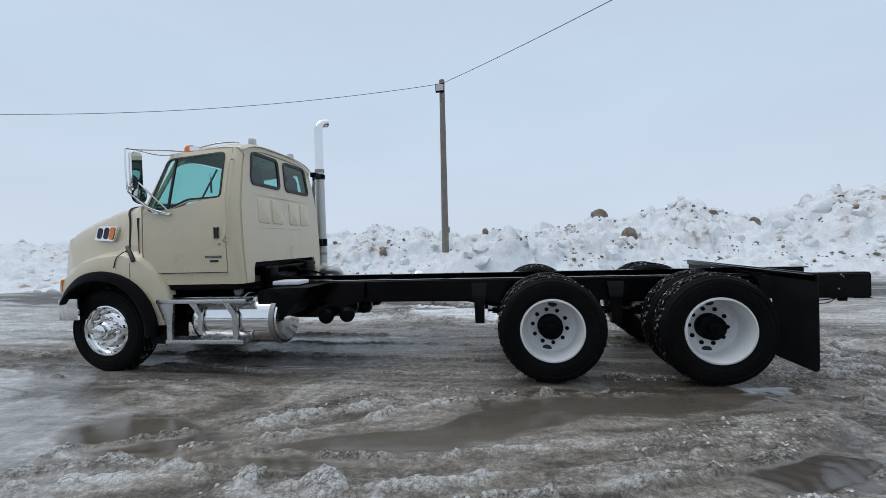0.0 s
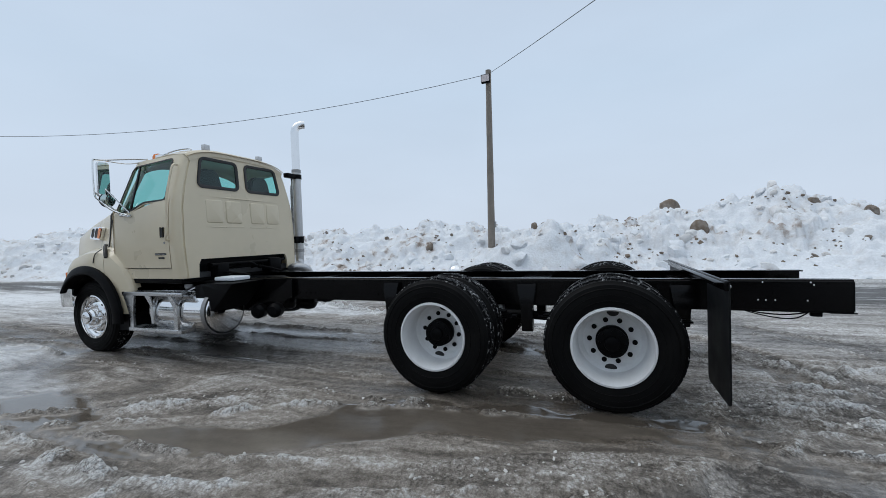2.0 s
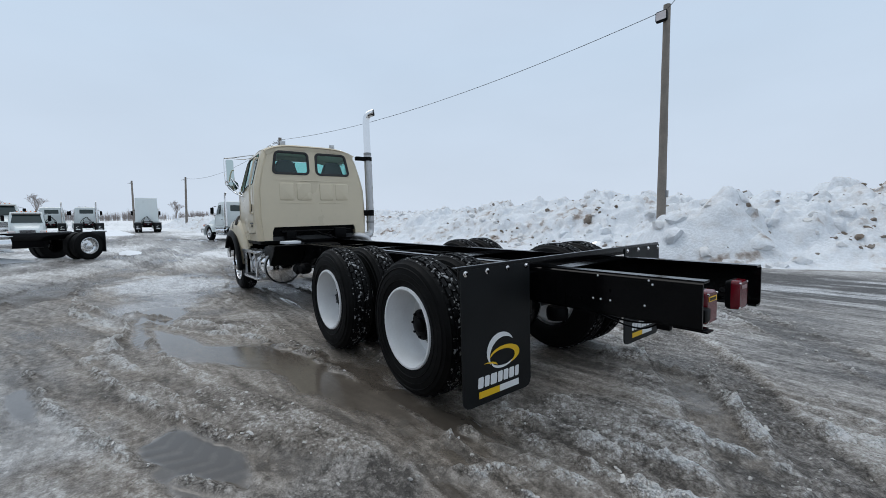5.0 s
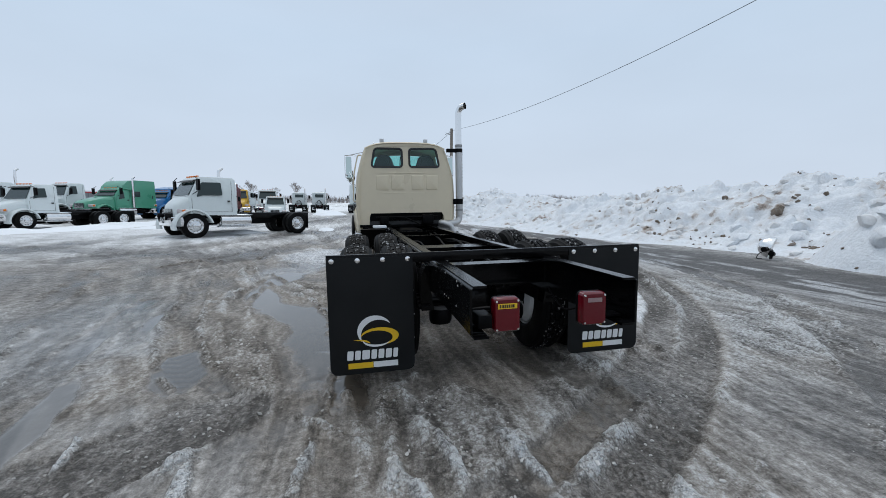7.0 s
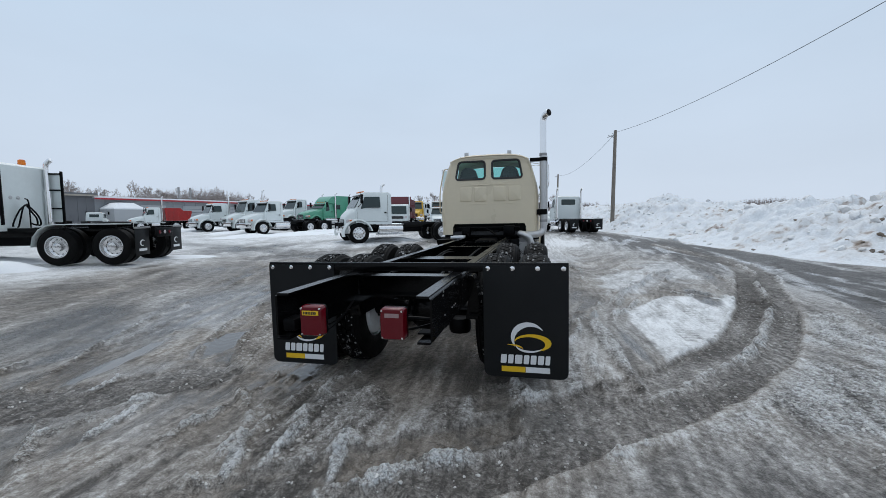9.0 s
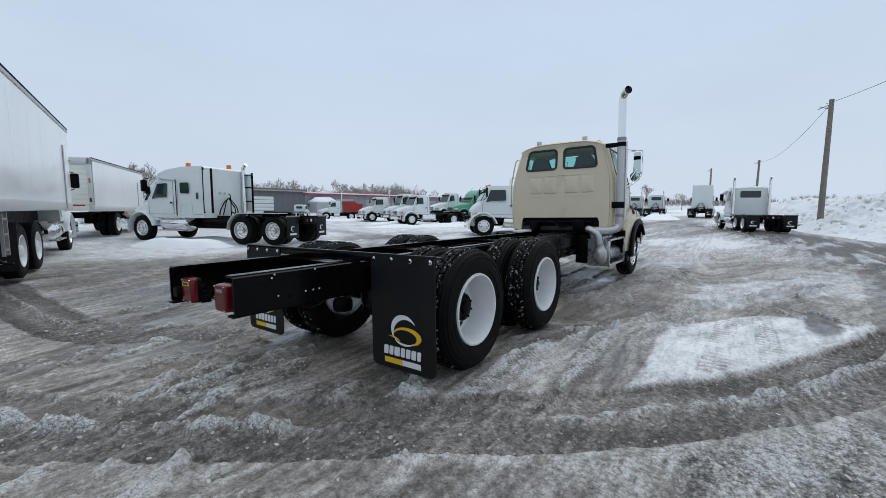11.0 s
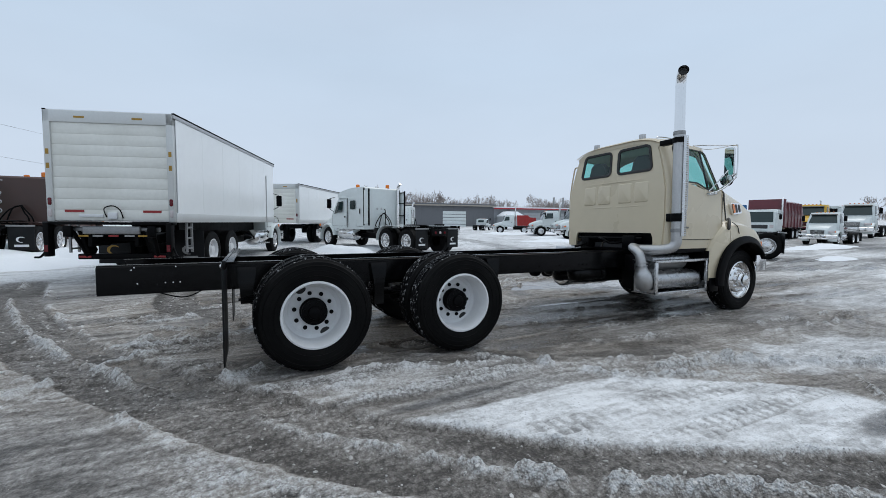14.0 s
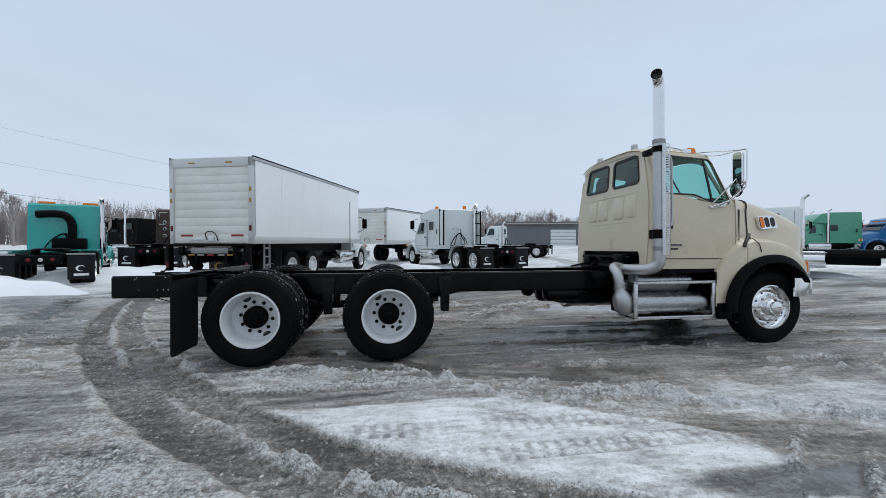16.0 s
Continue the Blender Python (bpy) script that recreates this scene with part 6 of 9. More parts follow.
# bonnet with fenders: sections from the cowl to the nose
def bonnet_section(x, sd):
    """Half section: from the middle line out and down over the fender."""
    top = float(np.interp(x, (-5.16, -5.10, -5.0, -4.8, -4.5, -4.2, -4.09), (1.52, 1.66, 1.735, 1.84, 1.965, 2.02, 2.025)))
    w = float(np.interp(x, (-5.16, -5.08, -4.9, -4.5, -4.09), (0.62, 0.70, 0.74, 0.79, 0.865)))
    sh = float(np.interp(x, (-5.16, -5.0, -4.09), (0.05, 0.11, 0.13)))
    fz = float(np.interp(x, (-5.16, -5.08, -4.95, -4.75, -4.5, -4.25, -4.0, -3.85, -3.74, -3.69), (1.00, 1.14, 1.26, 1.35, 1.41, 1.43, 1.37, 1.24, 1.06, 0.92)))
    fw = float(np.interp(x, (-5.16, -5.05, -4.8, -4.4, -4.0, -3.69), (0.90, 1.00, 1.06, 1.085, 1.06, 1.0)))
    if x > -4.09:
        w = side_y(1.3) - 0.06
        top = fz + 0.02
        return [(x, sd * (w - 0.05), top), (x, sd * (w - 0.04), top), (x, sd * (w - 0.03), top), (x, sd * (w - 0.02), top), (x, sd * (w - 0.01), top), (x, sd * w, top - 0.005), (x, sd * (w + 0.03), fz + 0.01), (x, sd * (fw - 0.06), fz - 0.01), (x, sd * (fw - 0.015), fz - 0.05), (x, sd * fw, fz - 0.12), (x, sd * fw, low_edge(x, fz))]
    return [(x, 0, top), (x, sd * w * 0.4, top - 0.006), (x, sd * w * 0.72, top - 0.03), (x, sd * w * 0.90, top - 0.065), (x, sd * w * 0.98, top - sh), (x, sd * (w + 0.01), max(fz + 0.05, top - sh - 0.12)), (x, sd * (w + 0.06), fz + 0.03), (x, sd * max(w + 0.08, fw - 0.10), fz), (x, sd * (fw - 0.025), fz - 0.045), (x, sd * fw, fz - 0.12), (x, sd * fw, low_edge(x, fz))]


def nose_warp(q):
    """The nose runs further forward at the middle than at the fenders."""
    x, y, z = q
    f = min(1.0, max(0.0, (-4.2 - x) / 0.96))
    g = min(1.0, max(0.0, (1.0 - abs(y)) / 0.42))
    return (x - 0.27 * f * f * (3 - 2 * f) * g * g * (3 - 2 * g), y, z)


def low_edge(x, fz):
    d = abs(x + 4.46)
    z = 0.535 + math.sqrt(max(0.0, 0.60 ** 2 - d * d)) if d < 0.60 else 0.56
    if x < -4.90:
        z = max(0.93, min(z, fz - 0.10))
    return min(z, fz - 0.13)


stations = sorted(set([-5.16, -5.13, -5.10, -5.06, -5.0] + [round(float(q), 3) for q in np.linspace(-4.99, -3.81, 30)] + [-4.095, -4.085, -3.80, -3.77, -3.74, -3.71, -3.69]))
for sd in (-1, 1):
    def shell(sec):
        """A section with its inner skin."""
        n_ = len(sec)
        inner = []
        for i_, (x, y, z) in enumerate(sec):
            k_ = i_ / (n_ - 1)
            inner.append((x, y - sd * 0.018 * min(1, k_ * 2), z - 0.018 * (1 - k_ * 0.6)))
        return sec + inner[::-1]
    bm = B()
    front = [bonnet_section(x, sd) for x in stations if x <= -4.09]
    rear = [bonnet_section(x, sd) for x in stations if x > -4.09]
    loft(bm, [[nose_warp(w_) for w_ in shell(q)] for q in front])
    part("bonnet", bm, CREAM, truck, "cream sloping bonnet with wide fenders")
    bm = B()
    loft(bm, [shell(q) for q in rear])
    part("fender_tail", bm, CREAM, truck)
    bm = B()
    nose = bonnet_section(-5.16, sd)
    loft(bm, [[nose_warp((q[0] - o, q[1], q[2])) for q in nose] + [nose_warp((-5.16 - o, sd * y_, 0.84)) for y_ in (0.90, 0.75, 0.6, 0.3, 0.0)] for o in (-0.02, 0.004)])
    part("nose_panel", bm, CREAM, truck)
    # black wheel arch flare
    bm = B()
    rings = []
    for k in range(27):
        a = radians(-4 + 151 * k / 26)
        ca, sa = math.cos(a), math.sin(a)
        ro, ri = 0.70 - 0.03 * (k / 26), 0.575
        if k > 20:
            ro -= 0.05 * (k - 20) / 6
        rings.append([(-4.46 + ca * r_, sd * y, 0.535 + sa * r_) for r_, y in ((ro, 1.060), (ro, 1.098), (ro - 0.02, 1.112), (ri + 0.015, 1.125), (ri, 1.118), (ri, 0.98), (ri + 0.02, 0.98), (ri + 0.03, 1.06))])
    loft(bm, rings)
    part("wheel_arch_flare", bm, SATIN, truck, "black rubber wheel arch flare")
    bm = B()
    rings = []
    for k in range(17):
        a = radians(-6 + 160 * k / 16)
        rings.append([(-4.46 + math.cos(a) * 0.585, sd * y, 0.535 + math.sin(a) * 0.585) for y in (0.50, 1.02)])
    loft(bm, rings, closed=False, caps=False)
    bmesh.ops.solidify(bm, geom=bm.faces[:], thickness=0.008)
    part("inner_fender", bm, SATIN, truck)
    bm = B()
    box(bm, -3.90, -3.70, sd * 0.72, sd * 1.03, 0.40, 0.60, 0.01)
    part("splash_guard", bm, SATIN, truck)
    # three-cell vent with an amber side lamp
    lean = Matrix.Translation((-4.62, sd * 0.812, 1.645)) @ Matrix.Rotation(radians(sd * 9.5), 4, "Z") @ Matrix.Rotation(radians(8), 4, "Y") @ Matrix.Rotation(radians(sd * 8), 4, "X")
    bm = B()
    shape = round_poly([(-0.165, -0.100), (0.160, -0.082), (0.170, 0.100), (-0.120, 0.078)], 0.04)
    cells_ = [rounded(-0.130, -0.040, -0.075, 0.052, 0.035), rounded(-0.024, 0.062, -0.068, 0.068, 0.03), rounded(0.078, 0.148, -0.062, 0.080, 0.024)]
    slab(bm, shape, cells_, lambda a, b, d: lean @ Vector((a, sd * (0.034 - d), b)), 0.035)
    vent = part("side_vent", bm, CHROME, truck, "chrome three-cell bonnet vent")
    # flat black sheets paint the dark inside the two open cells
    for k, cpts in enumerate(cells_):
        bm = B()
        bm.faces.new([bm.verts.new(lean @ Vector((a, sd * (0.030 if k < 2 else 0.040), b))) for a, b in inset(cpts, -0.002)])
        part("vent_opening" if k < 2 else "side_lamp", bm, INK_DARK if k < 2 else AMBER, vent, "" if k < 2 else "amber side lamp")
    # rubber latch and seam between bonnet and cowl
    bm = B()
    seam = [nose_warp(Vector(bonnet_section(x_, sd)[i_]) * 1.0 + Vector((0, sd * 0.004, 0.004))) for i_, x_ in zip(range(8), (-4.36, -4.36, -4.35, -4.34, -4.32, -4.28, -4.25, -4.22))]
    tube(bm, smooth(seam, 5), 0.012, 6)
    part("bonnet_seam", bm, GASKET, truck)
    bm = B()
    tube(bm, smooth([(-4.22, sd * 0.955, 1.475), (-4.16, sd * 1.0, 1.45), (-4.08, sd * 1.045, 1.38), (-4.04, sd * 1.065, 1.32)], 5), 0.022, 8)
    part("bonnet_latch", bm, GASKET, truck, "black rubber bonnet latch")
    bm = B()
    tube(bm, smooth([(-4.20, sd * 1.02, 1.425), (-4.24, sd * 1.075, 1.36), (-4.27, sd * 1.086, 1.25)], 4), 0.006, 6)
    part("fender_seam", bm, GASKET, truck)
    # cowl side between door and bonnet
    bm = B()
    rings = []
    for z in (1.16, 1.3, 1.45, 1.6, 1.75, 1.86, 1.93):
        w = side_y(z)
        rings.append([(-3.99, sd * w, z), (-4.075, sd * (w - 0.055), z), (-4.085, sd * (w - 0.13), z), (-4.05, sd * (w - 0.16), z), (-3.99, sd * (w - 0.05), z)])
    loft(bm, rings)
    part("cowl", bm, CREAM, truck)
    # head lamp with amber corner
    bm = B()
    loft(bm, [[nose_warp((-5.165 + o, sd * (0.74 + a * s), 1.02 + b * s)) for a, b in rounded(-0.15, 0.15, -0.10, 0.10, 0.04)] for o, s in ((0.05, 1.0), (0.0, 1.0), (-0.03, 0.8))])
    part("head_lamp", bm, CLEAR, truck)
    bm = B()
    loft(bm, [[(x, sd * y, z) for x, y in ((-5.10, 0.975), (-5.165, 0.915), (-5.15, 0.88), (-5.07, 0.96))] for z in (0.98, 1.08, 1.12)])
    part("corner_lamp", bm, AMBER, truck, "amber corner lamp")
# cowl top, bumper, nose
bm = B()
loft(bm, [[(-3.95, a, 1.90), (-4.13, a, 1.93), (-4.10, a, 1.985 - 0.05 * (a / 0.8) ** 4), (-4.085, a, 1.85)] for a in np.linspace(-0.84, 0.84, 9)])
part("cowl_top", bm, CREAM, truck)
bm = B()
rings = []
for y in np.linspace(-1.08, 1.08, 19):
    bx = -5.46 + 0.44 * max(0, (abs(y) - 0.25) / 0.83) ** 2
    rings.append([(bx + 0.03, y, 0.92), (bx, y, 0.89), (bx - 0.012, y, 0.79), (bx, y, 0.69), (bx + 0.03, y, 0.66), (bx + 0.045, y, 0.69), (bx + 0.045, y, 0.89)])
loft(bm, rings)
part("bumper", bm, CHROME, truck, "chrome wrap-round bumper")
for sd in (-1, 1):
    bm = B()
    loft(bm, [[(-5.02 + d, sd * (1.078 + o), z) for d, o in ((0, 0), (0.10, 0.012), (0.25, 0.0), (0.25, -0.02), (0.10, -0.01), (0, -0.02))] for z in (0.67, 0.69, 0.89, 0.91)])
    part("bumper_end", bm, CHROME, truck)

# mirrors
for sd in (-1, 1):
    arm = B()
    tube(arm, smooth([(-3.60, sd * 0.78, 2.555), (-3.72, sd * 0.86, 2.56), (-3.90, sd * 1.10, 2.53), (-3.92, sd * 1.20, 2.52)], 5), 0.011, 8)
    tube(arm, smooth([(-3.70, sd * 0.80, 2.52), (-3.80, sd * 0.93, 2.50), (-3.90, sd * 1.10, 2.52)], 4), 0.008, 8)
    tube(arm, smooth([(-3.92, sd * 1.20, 2.52), (-3.925, sd * 1.215, 2.50), (-3.925, sd * 1.22, 2.28), (-3.915, sd * 1.215, 2.08), (-3.90, sd * 1.19, 2.03)], 5), 0.010, 8)
    tube(arm, smooth([(-3.90, sd * 1.19, 2.03), (-3.80, sd * 1.10, 1.90), (-3.66, sd * 1.005, 1.83)], 5), 0.011, 8)
    tube(arm, [(-3.90, sd * 1.14, 2.20), (-3.64, sd * 1.0, 1.86)], 0.009, 8)
    tube(arm, smooth([(-3.92, sd * 1.21, 2.12), (-3.88, sd * 1.08, 1.96), (-3.80, sd * 1.01, 1.85), (-3.62, sd * 1.005, 1.815)], 5), 0.011, 8)
    tube(arm, [(-3.82, sd * 1.0, 1.835), (-3.60, sd * 0.995, 1.83)], 0.013, 8)
    mir = part("mirror", arm, CHROME, truck, "chrome-armed west coast mirror")
    bm = B()
    loft(bm, [[(-3.880 + o, sd * (1.135 + a), 2.295 + b) for a, b in rounded(-0.066 + i, 0.066 - i, -0.20 + i, 0.20 - i, 0.03)] for o, i in ((-0.045, 0.025), (-0.035, 0.006), (0.0, 0.0), (0.012, 0.002))])
    part("mirror_shell", bm, CHROME, mir)
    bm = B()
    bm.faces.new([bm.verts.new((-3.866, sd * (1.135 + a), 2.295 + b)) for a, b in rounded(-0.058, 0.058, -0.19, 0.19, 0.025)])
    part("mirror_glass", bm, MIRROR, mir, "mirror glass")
    bm = B()
    lathe(bm, [(0.0, 0.05), (0.05, 0.045), (0.085, 0.02), (0.092, 0.0), (0.085, -0.006)], (-3.885, sd * 1.10, 2.03), (-1, 0, 0.1), 24)
    part("spot_mirror_shell", bm, SATIN, mir)
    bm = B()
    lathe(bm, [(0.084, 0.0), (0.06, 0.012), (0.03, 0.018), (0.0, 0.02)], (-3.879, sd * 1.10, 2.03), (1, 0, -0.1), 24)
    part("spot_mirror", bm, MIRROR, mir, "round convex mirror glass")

# exhaust stack with perforated heat guard
SX, SY = -2.835, 1.085
bm = B()
tube(bm, smooth([(SX, SY, 1.20), (SX, SY, 1.6), (SX, SY, 2.2), (SX, SY, 2.62)], 4), 0.068, 24, radii=None)
part("exhaust_pipe", bm, DULLALU, truck, "tall dull aluminium exhaust stack with a curved tip")
bm = B()
path = smooth([(SX, SY, 2.60), (SX, SY, 2.9), (SX, SY, 3.18), (SX + 0.006, SY + 0.006, 3.27), (SX + 0.032, SY + 0.032, 3.335), (SX + 0.08, SY + 0.08, 3.368), (SX + 0.11, SY + 0.11, 3.372)], 6)
tube(bm, path, 0.064, 24, caps=False)
tube(bm, path[-6:], 0.058, 24, caps=False)
tip = part("exhaust_tip", bm, CHROME, truck)
# black disc paints the dark of the tip's open bore
bm = B()
lathe(bm, [(0, 0), (0.059, 0)], (SX + 0.075, SY + 0.075, 3.366), (0.7, 0.7, 0.15), 20)
part("exhaust_bore_dark", bm, INK_DARK, truck)
for z in (1.30, 2.60):
    bm = B()
    lathe(bm, [(0.068, -0.025), (0.074, -0.022), (0.074, 0.022), (0.068, 0.025)], (SX, SY, z), (0, 0, 1), 24)
    part("stack_clamp", bm, STEEL, truck)
# guard: a half sleeve with rows of slots
bm = B()
rows, colsn = 92, 9
for i in range(rows):
    z0 = 1.22 + (2.56 - 1.22) * i / rows
    z1 = 1.22 + (2.56 - 1.22) * (i + 1) / rows
    for j in range(colsn):
        if j in (2, 3, 5, 6) and (i + (j > 4)) % 2 == 0:
            continue
        vs = []
        for b, z in ((j / colsn, z0), ((j + 1) / colsn, z0), ((j + 1) / colsn, z1), (j / colsn, z1)):
            a = radians(62 + 100 * b)
            vs.append(bm.verts.new((SX - 0.035 + 0.105 * math.cos(a), SY - 0.015 + 0.105 * math.sin(a), z)))
        bm.faces.new(vs)
part("heat_guard", bm, ALU, truck, "perforated aluminium heat guard")
bm = B()
tube(bm, smooth([(SX - 0.10, SY + 0.02, 2.44), (SX - 0.13, SY + 0.03, 2.40), (SX - 0.15, SY + 0.03, 2.28), (SX - 0.15, SY + 0.03, 1.66), (SX - 0.13, SY + 0.03, 1.58), (SX - 0.08, SY + 0.02, 1.54)], 6), 0.013, 8)
part("grab_rail", bm, DULLALU, truck)
for z, h in ((2.505, 0.035), (1.475, 0.055)):
    bm = B()
    lathe(bm, [(0.069, -h), (0.080, -h), (0.080, h), (0.069, h)], (SX, SY, z), (0, 0, 1), 24, close=True)
    box(bm, SX - 0.04, SX + 0.05, 0.83 if z > 2 else 0.955, SY - 0.06, z - h, z + h, 0.010)
    part("stack_bracket", bm, SATIN, truck, "black stack bracket bolted to the cab corner")
bm = B()
tube(bm, smooth([(SX, SY, 1.22), (SX, SY - 0.005, 1.13), (SX + 0.03, SY - 0.05, 1.065), (SX + 0.10, SY - 0.16, 1.035), (SX + 0.17, SY - 0.32, 1.03), (SX + 0.20, SY - 0.42, 1.03)], 6), 0.068, 20)
part("lower_elbow", bm, DULLALU, truck)
bm = B()
tube(bm, smooth([(SX + 0.19, SY - 0.42, 1.03), (SX + 0.30, SY - 0.44, 1.06), (SX + 0.37, SY - 0.36, 1.04), (SX + 0.385, SY - 0.27, 0.98), (SX + 0.375, SY - 0.24, 0.86), (SX + 0.36, SY - 0.23, 0.72)], 6), 0.062, 20)
for z in (0.86, 0.82, 0.78):
    lathe(bm, [(0.062, -0.01), (0.074, -0.008), (0.074, 0.008), (0.062, 0.01)], (SX + 0.365, SY - 0.235, z), (0, 0, 1), 20)
part("flexible_pipe", bm, DULLALU, truck)
bm = B()
lathe(bm, [(0, -0.20), (0.06, -0.19), (0.105, -0.14), (0.12, -0.06), (0.115, 0.02), (0.09, 0.08), (0.07, 0.11), (0.07, 0.16)], (SX + 0.35, SY - 0.225, 0.66), (0.25, 0, 1), 24)
part("exhaust_bulb", bm, DULLALU, truck, "rounded aluminium exhaust elbow casting")

# right: perforated step box over the muffler
bm = B()
x0, x1, y0, y1, z0, z1 = -3.69, -2.56, 0.62, 1.0, 0.425, 0.885
for a, b in ((z0, z0 + 0.03), (z1 - 0.03, z1)):
    box(bm, x0, x1, y1 - 0.03, y1, a, b, 0.004)
for a in (x0, x1 - 0.05):
    box(bm, a, a + 0.05, y1 - 0.03, y1, z0, z1, 0.004)
    box(bm, a, a + 0.008, y0, y1 - 0.03, z0, z1)
box(bm, x0, x1, y0, y1, z1 - 0.006, z1 + 0.004)
box(bm, x0, x1, y0, y1, z0 - 0.004, z0 + 0.006)
stepbox = part("step_box", bm, ALU, truck, "aluminium step box with perforated guards")


def mesh_plate(bm, x0, x1, put, v0, v1, pitch, wire):
    """A plate of lozenge bars, u along x and v across."""
    n = int((x1 - x0) / pitch)
    m_ = max(1, int(round((v1 - v0) / (pitch * 0.5))))
    for i in range(n):
        for j in range(m_):
            u0 = x0 + (i + (0.5 if j % 2 else 0)) * pitch
            w0 = v0 + (v1 - v0) * j / m_
            hh = (v1 - v0) / m_
            a = [(u0, w0 + hh), (u0 + pitch * 0.5, w0 + hh * 1.9), (u0 + pitch, w0 + hh), (u0 + pitch * 0.5, w0 + hh * 0.1)]
            b = [(u0 + wire, w0 + hh), (u0 + pitch * 0.5, w0 + hh * 1.9 - wire), (u0 + pitch - wire, w0 + hh), (u0 + pitch * 0.5, w0 + hh * 0.1 + wire)]
            va = [bm.verts.new(put(*q)) for q in a]
            vb = [bm.verts.new(put(*q)) for q in b]
            for k in range(4):
                q = (k + 1) % 4
                bm.faces.new((va[k], va[q], vb[q], vb[k]))


bm = B()
mesh_plate(bm, x0 + 0.06, x1 - 0.07, lambda a, b: Vector((a, 0.80 + 0.14 * math.cos(b), 0.60 + 0.14 * math.sin(b))), -1.2, 1.5, 0.034, 0.006)
part("muffler_guard", bm, ALU, stepbox)
bm = B()
mesh_plate(bm, x0 + 0.22, x1 - 0.10, lambda a, b: Vector((a, 0.70 + 0.16 * math.cos(b), 0.86 + 0.15 * math.sin(b))), 0.0, 2.2, 0.034, 0.006)
part("upper_guard", bm, ALU, stepbox)
bm = B()
lathe(bm, [(0, 0), (0.115, 0.01), (0.122, 0.04), (0.122, 0.96), (0.115, 0.99), (0, 1.0)], (x0 + 0.06, 0.80, 0.60), (1, 0, 0), 24)
part("muffler", bm, DULLALU, stepbox)
bm = B()
lathe(bm, [(0, 0), (0.13, 0.01), (0.14, 0.04), (0.14, 0.70), (0.13, 0.74), (0, 0.75)], (x0 + 0.22, 0.70, 0.855), (1, 0, 0), 24)
part("converter", bm, STEEL, stepbox)
bm = B()
box(bm, x0 - 0.02, x0 + 0.01, 0.45, 1.0, 0.56, 1.0, 0.01)
box(bm, -3.75, -2.6, 0.40, 0.62, 0.45, 0.95, 0.02)
part("side_bracket", bm, SATIN, truck)

# left: polished tank with two step planks, black box behind
bm = B()
L_ = 1.06
lathe(bm, [(0, 0), (0.20, 0.01), (0.255, 0.03), (0.275, 0.07), (0.278, 0.10), (0.278, L_ - 0.10), (0.275, L_ - 0.07), (0.255, L_ - 0.03), (0.20, L_ - 0.01), (0, L_)], (-3.46, -0.715, 0.635), (1, 0, 0), 48)
tank = part("fuel_tank", bm, CHROME, truck, "polished round fuel tank")
for k in (0.14, 0.52, 0.93):
    bm = B()
    lathe(bm, [(0.279, -0.03), (0.286, -0.028), (0.286, 0.028), (0.279, 0.03)], (-3.46 + L_ * k, -0.715, 0.635), (1, 0, 0), 40)
    part("tank_strap", bm, ALU if k < 0.9 else STEEL, tank)
bm = B()
lathe(bm, [(0.05, 0), (0.055, 0.03), (0.05, 0.05), (0, 0.055)], (-3.02, -0.73, 0.905), (0, 0, 1), 20)
part("filler_cap", bm, STEEL, tank)


def step_plank(z, xa, xb, name):
    bm = B()
    ya, yb = -1.045, -0.845
    box(bm, xa, xb, ya, ya + 0.012, z - 0.045, z, 0.003)
    box(bm, xa, xb, yb - 0.012, yb, z - 0.045, z, 0.003)
    box(bm, xa, xa + 0.012, ya, yb, z - 0.045, z, 0.003)
    box(bm, xb - 0.012, xb, ya, yb, z - 0.045, z, 0.003)
    mesh_plate(bm, xa + 0.012, xb - 0.03, lambda a, b: Vector((a, b, z - 0.004)), ya + 0.012, yb - 0.012, 0.045, 0.009)
    box(bm, xa, xb, ya, yb, z - 0.042, z - 0.038)
    return part(name, bm, ALU, truck, "perforated aluminium step plank")


step_plank(0.885, -3.80, -2.72, "upper_step")
step_plank(0.445, -3.70, -2.76, "lower_step")
for shape, thick in (([(-3.80, 0.84), (-3.60, 0.84), (-3.63, 0.60), (-3.63, 0.44), (-3.70, 0.40), (-3.70, 0.60)], 0.03), ([(-3.00, 0.84), (-2.93, 0.84), (-2.84, 0.72), (-2.84, 0.44), (-2.90, 0.44), (-2.90, 0.70)], 0.03), ([(-3.42, 0.84), (-3.33, 0.84), (-3.27, 0.72), (-3.27, 0.50), (-3.31, 0.50), (-3.31, 0.70)], 0.02)):
    bm = B()
    slab(bm, shape, [], lambda a, b, d: Vector((a, -1.0 - d, b)), thick)
    part("step_bracket", bm, ALU, truck)
bm = B()
slab(bm, [(-2.66, 0.650), (-2.66, 0.955), (-2.56, 0.975), (-2.06, 0.985), (-2.16, 0.87), (-2.38, 0.66)], [], lambda a, b, d: Vector((a, -0.93 + d, b)), 0.48)
bmesh.ops.bevel(bm, geom=bm.edges[:], offset=0.008, segments=2, affect="EDGES")
part("battery_box", bm, SATIN, truck, "satin black battery box")
bm = B()
slab(bm, [(-2.30, 0.62), (-1.70, 0.95), (-1.66, 0.99), (-1.60, 0.99), (-1.60, 0.80), (-2.0, 0.58)], [], lambda a, b, d: Vector((a, -0.46 - d, b)), 0.05)
part("box_bracket", bm, BLACK, truck)
bm = B()
tube(bm, [(-2.53, -0.93, 0.76), (-2.53, -0.945, 0.78), (-2.52, -0.945, 0.72)], 0.008, 6)
part("box_latch", bm, STEEL, truck)
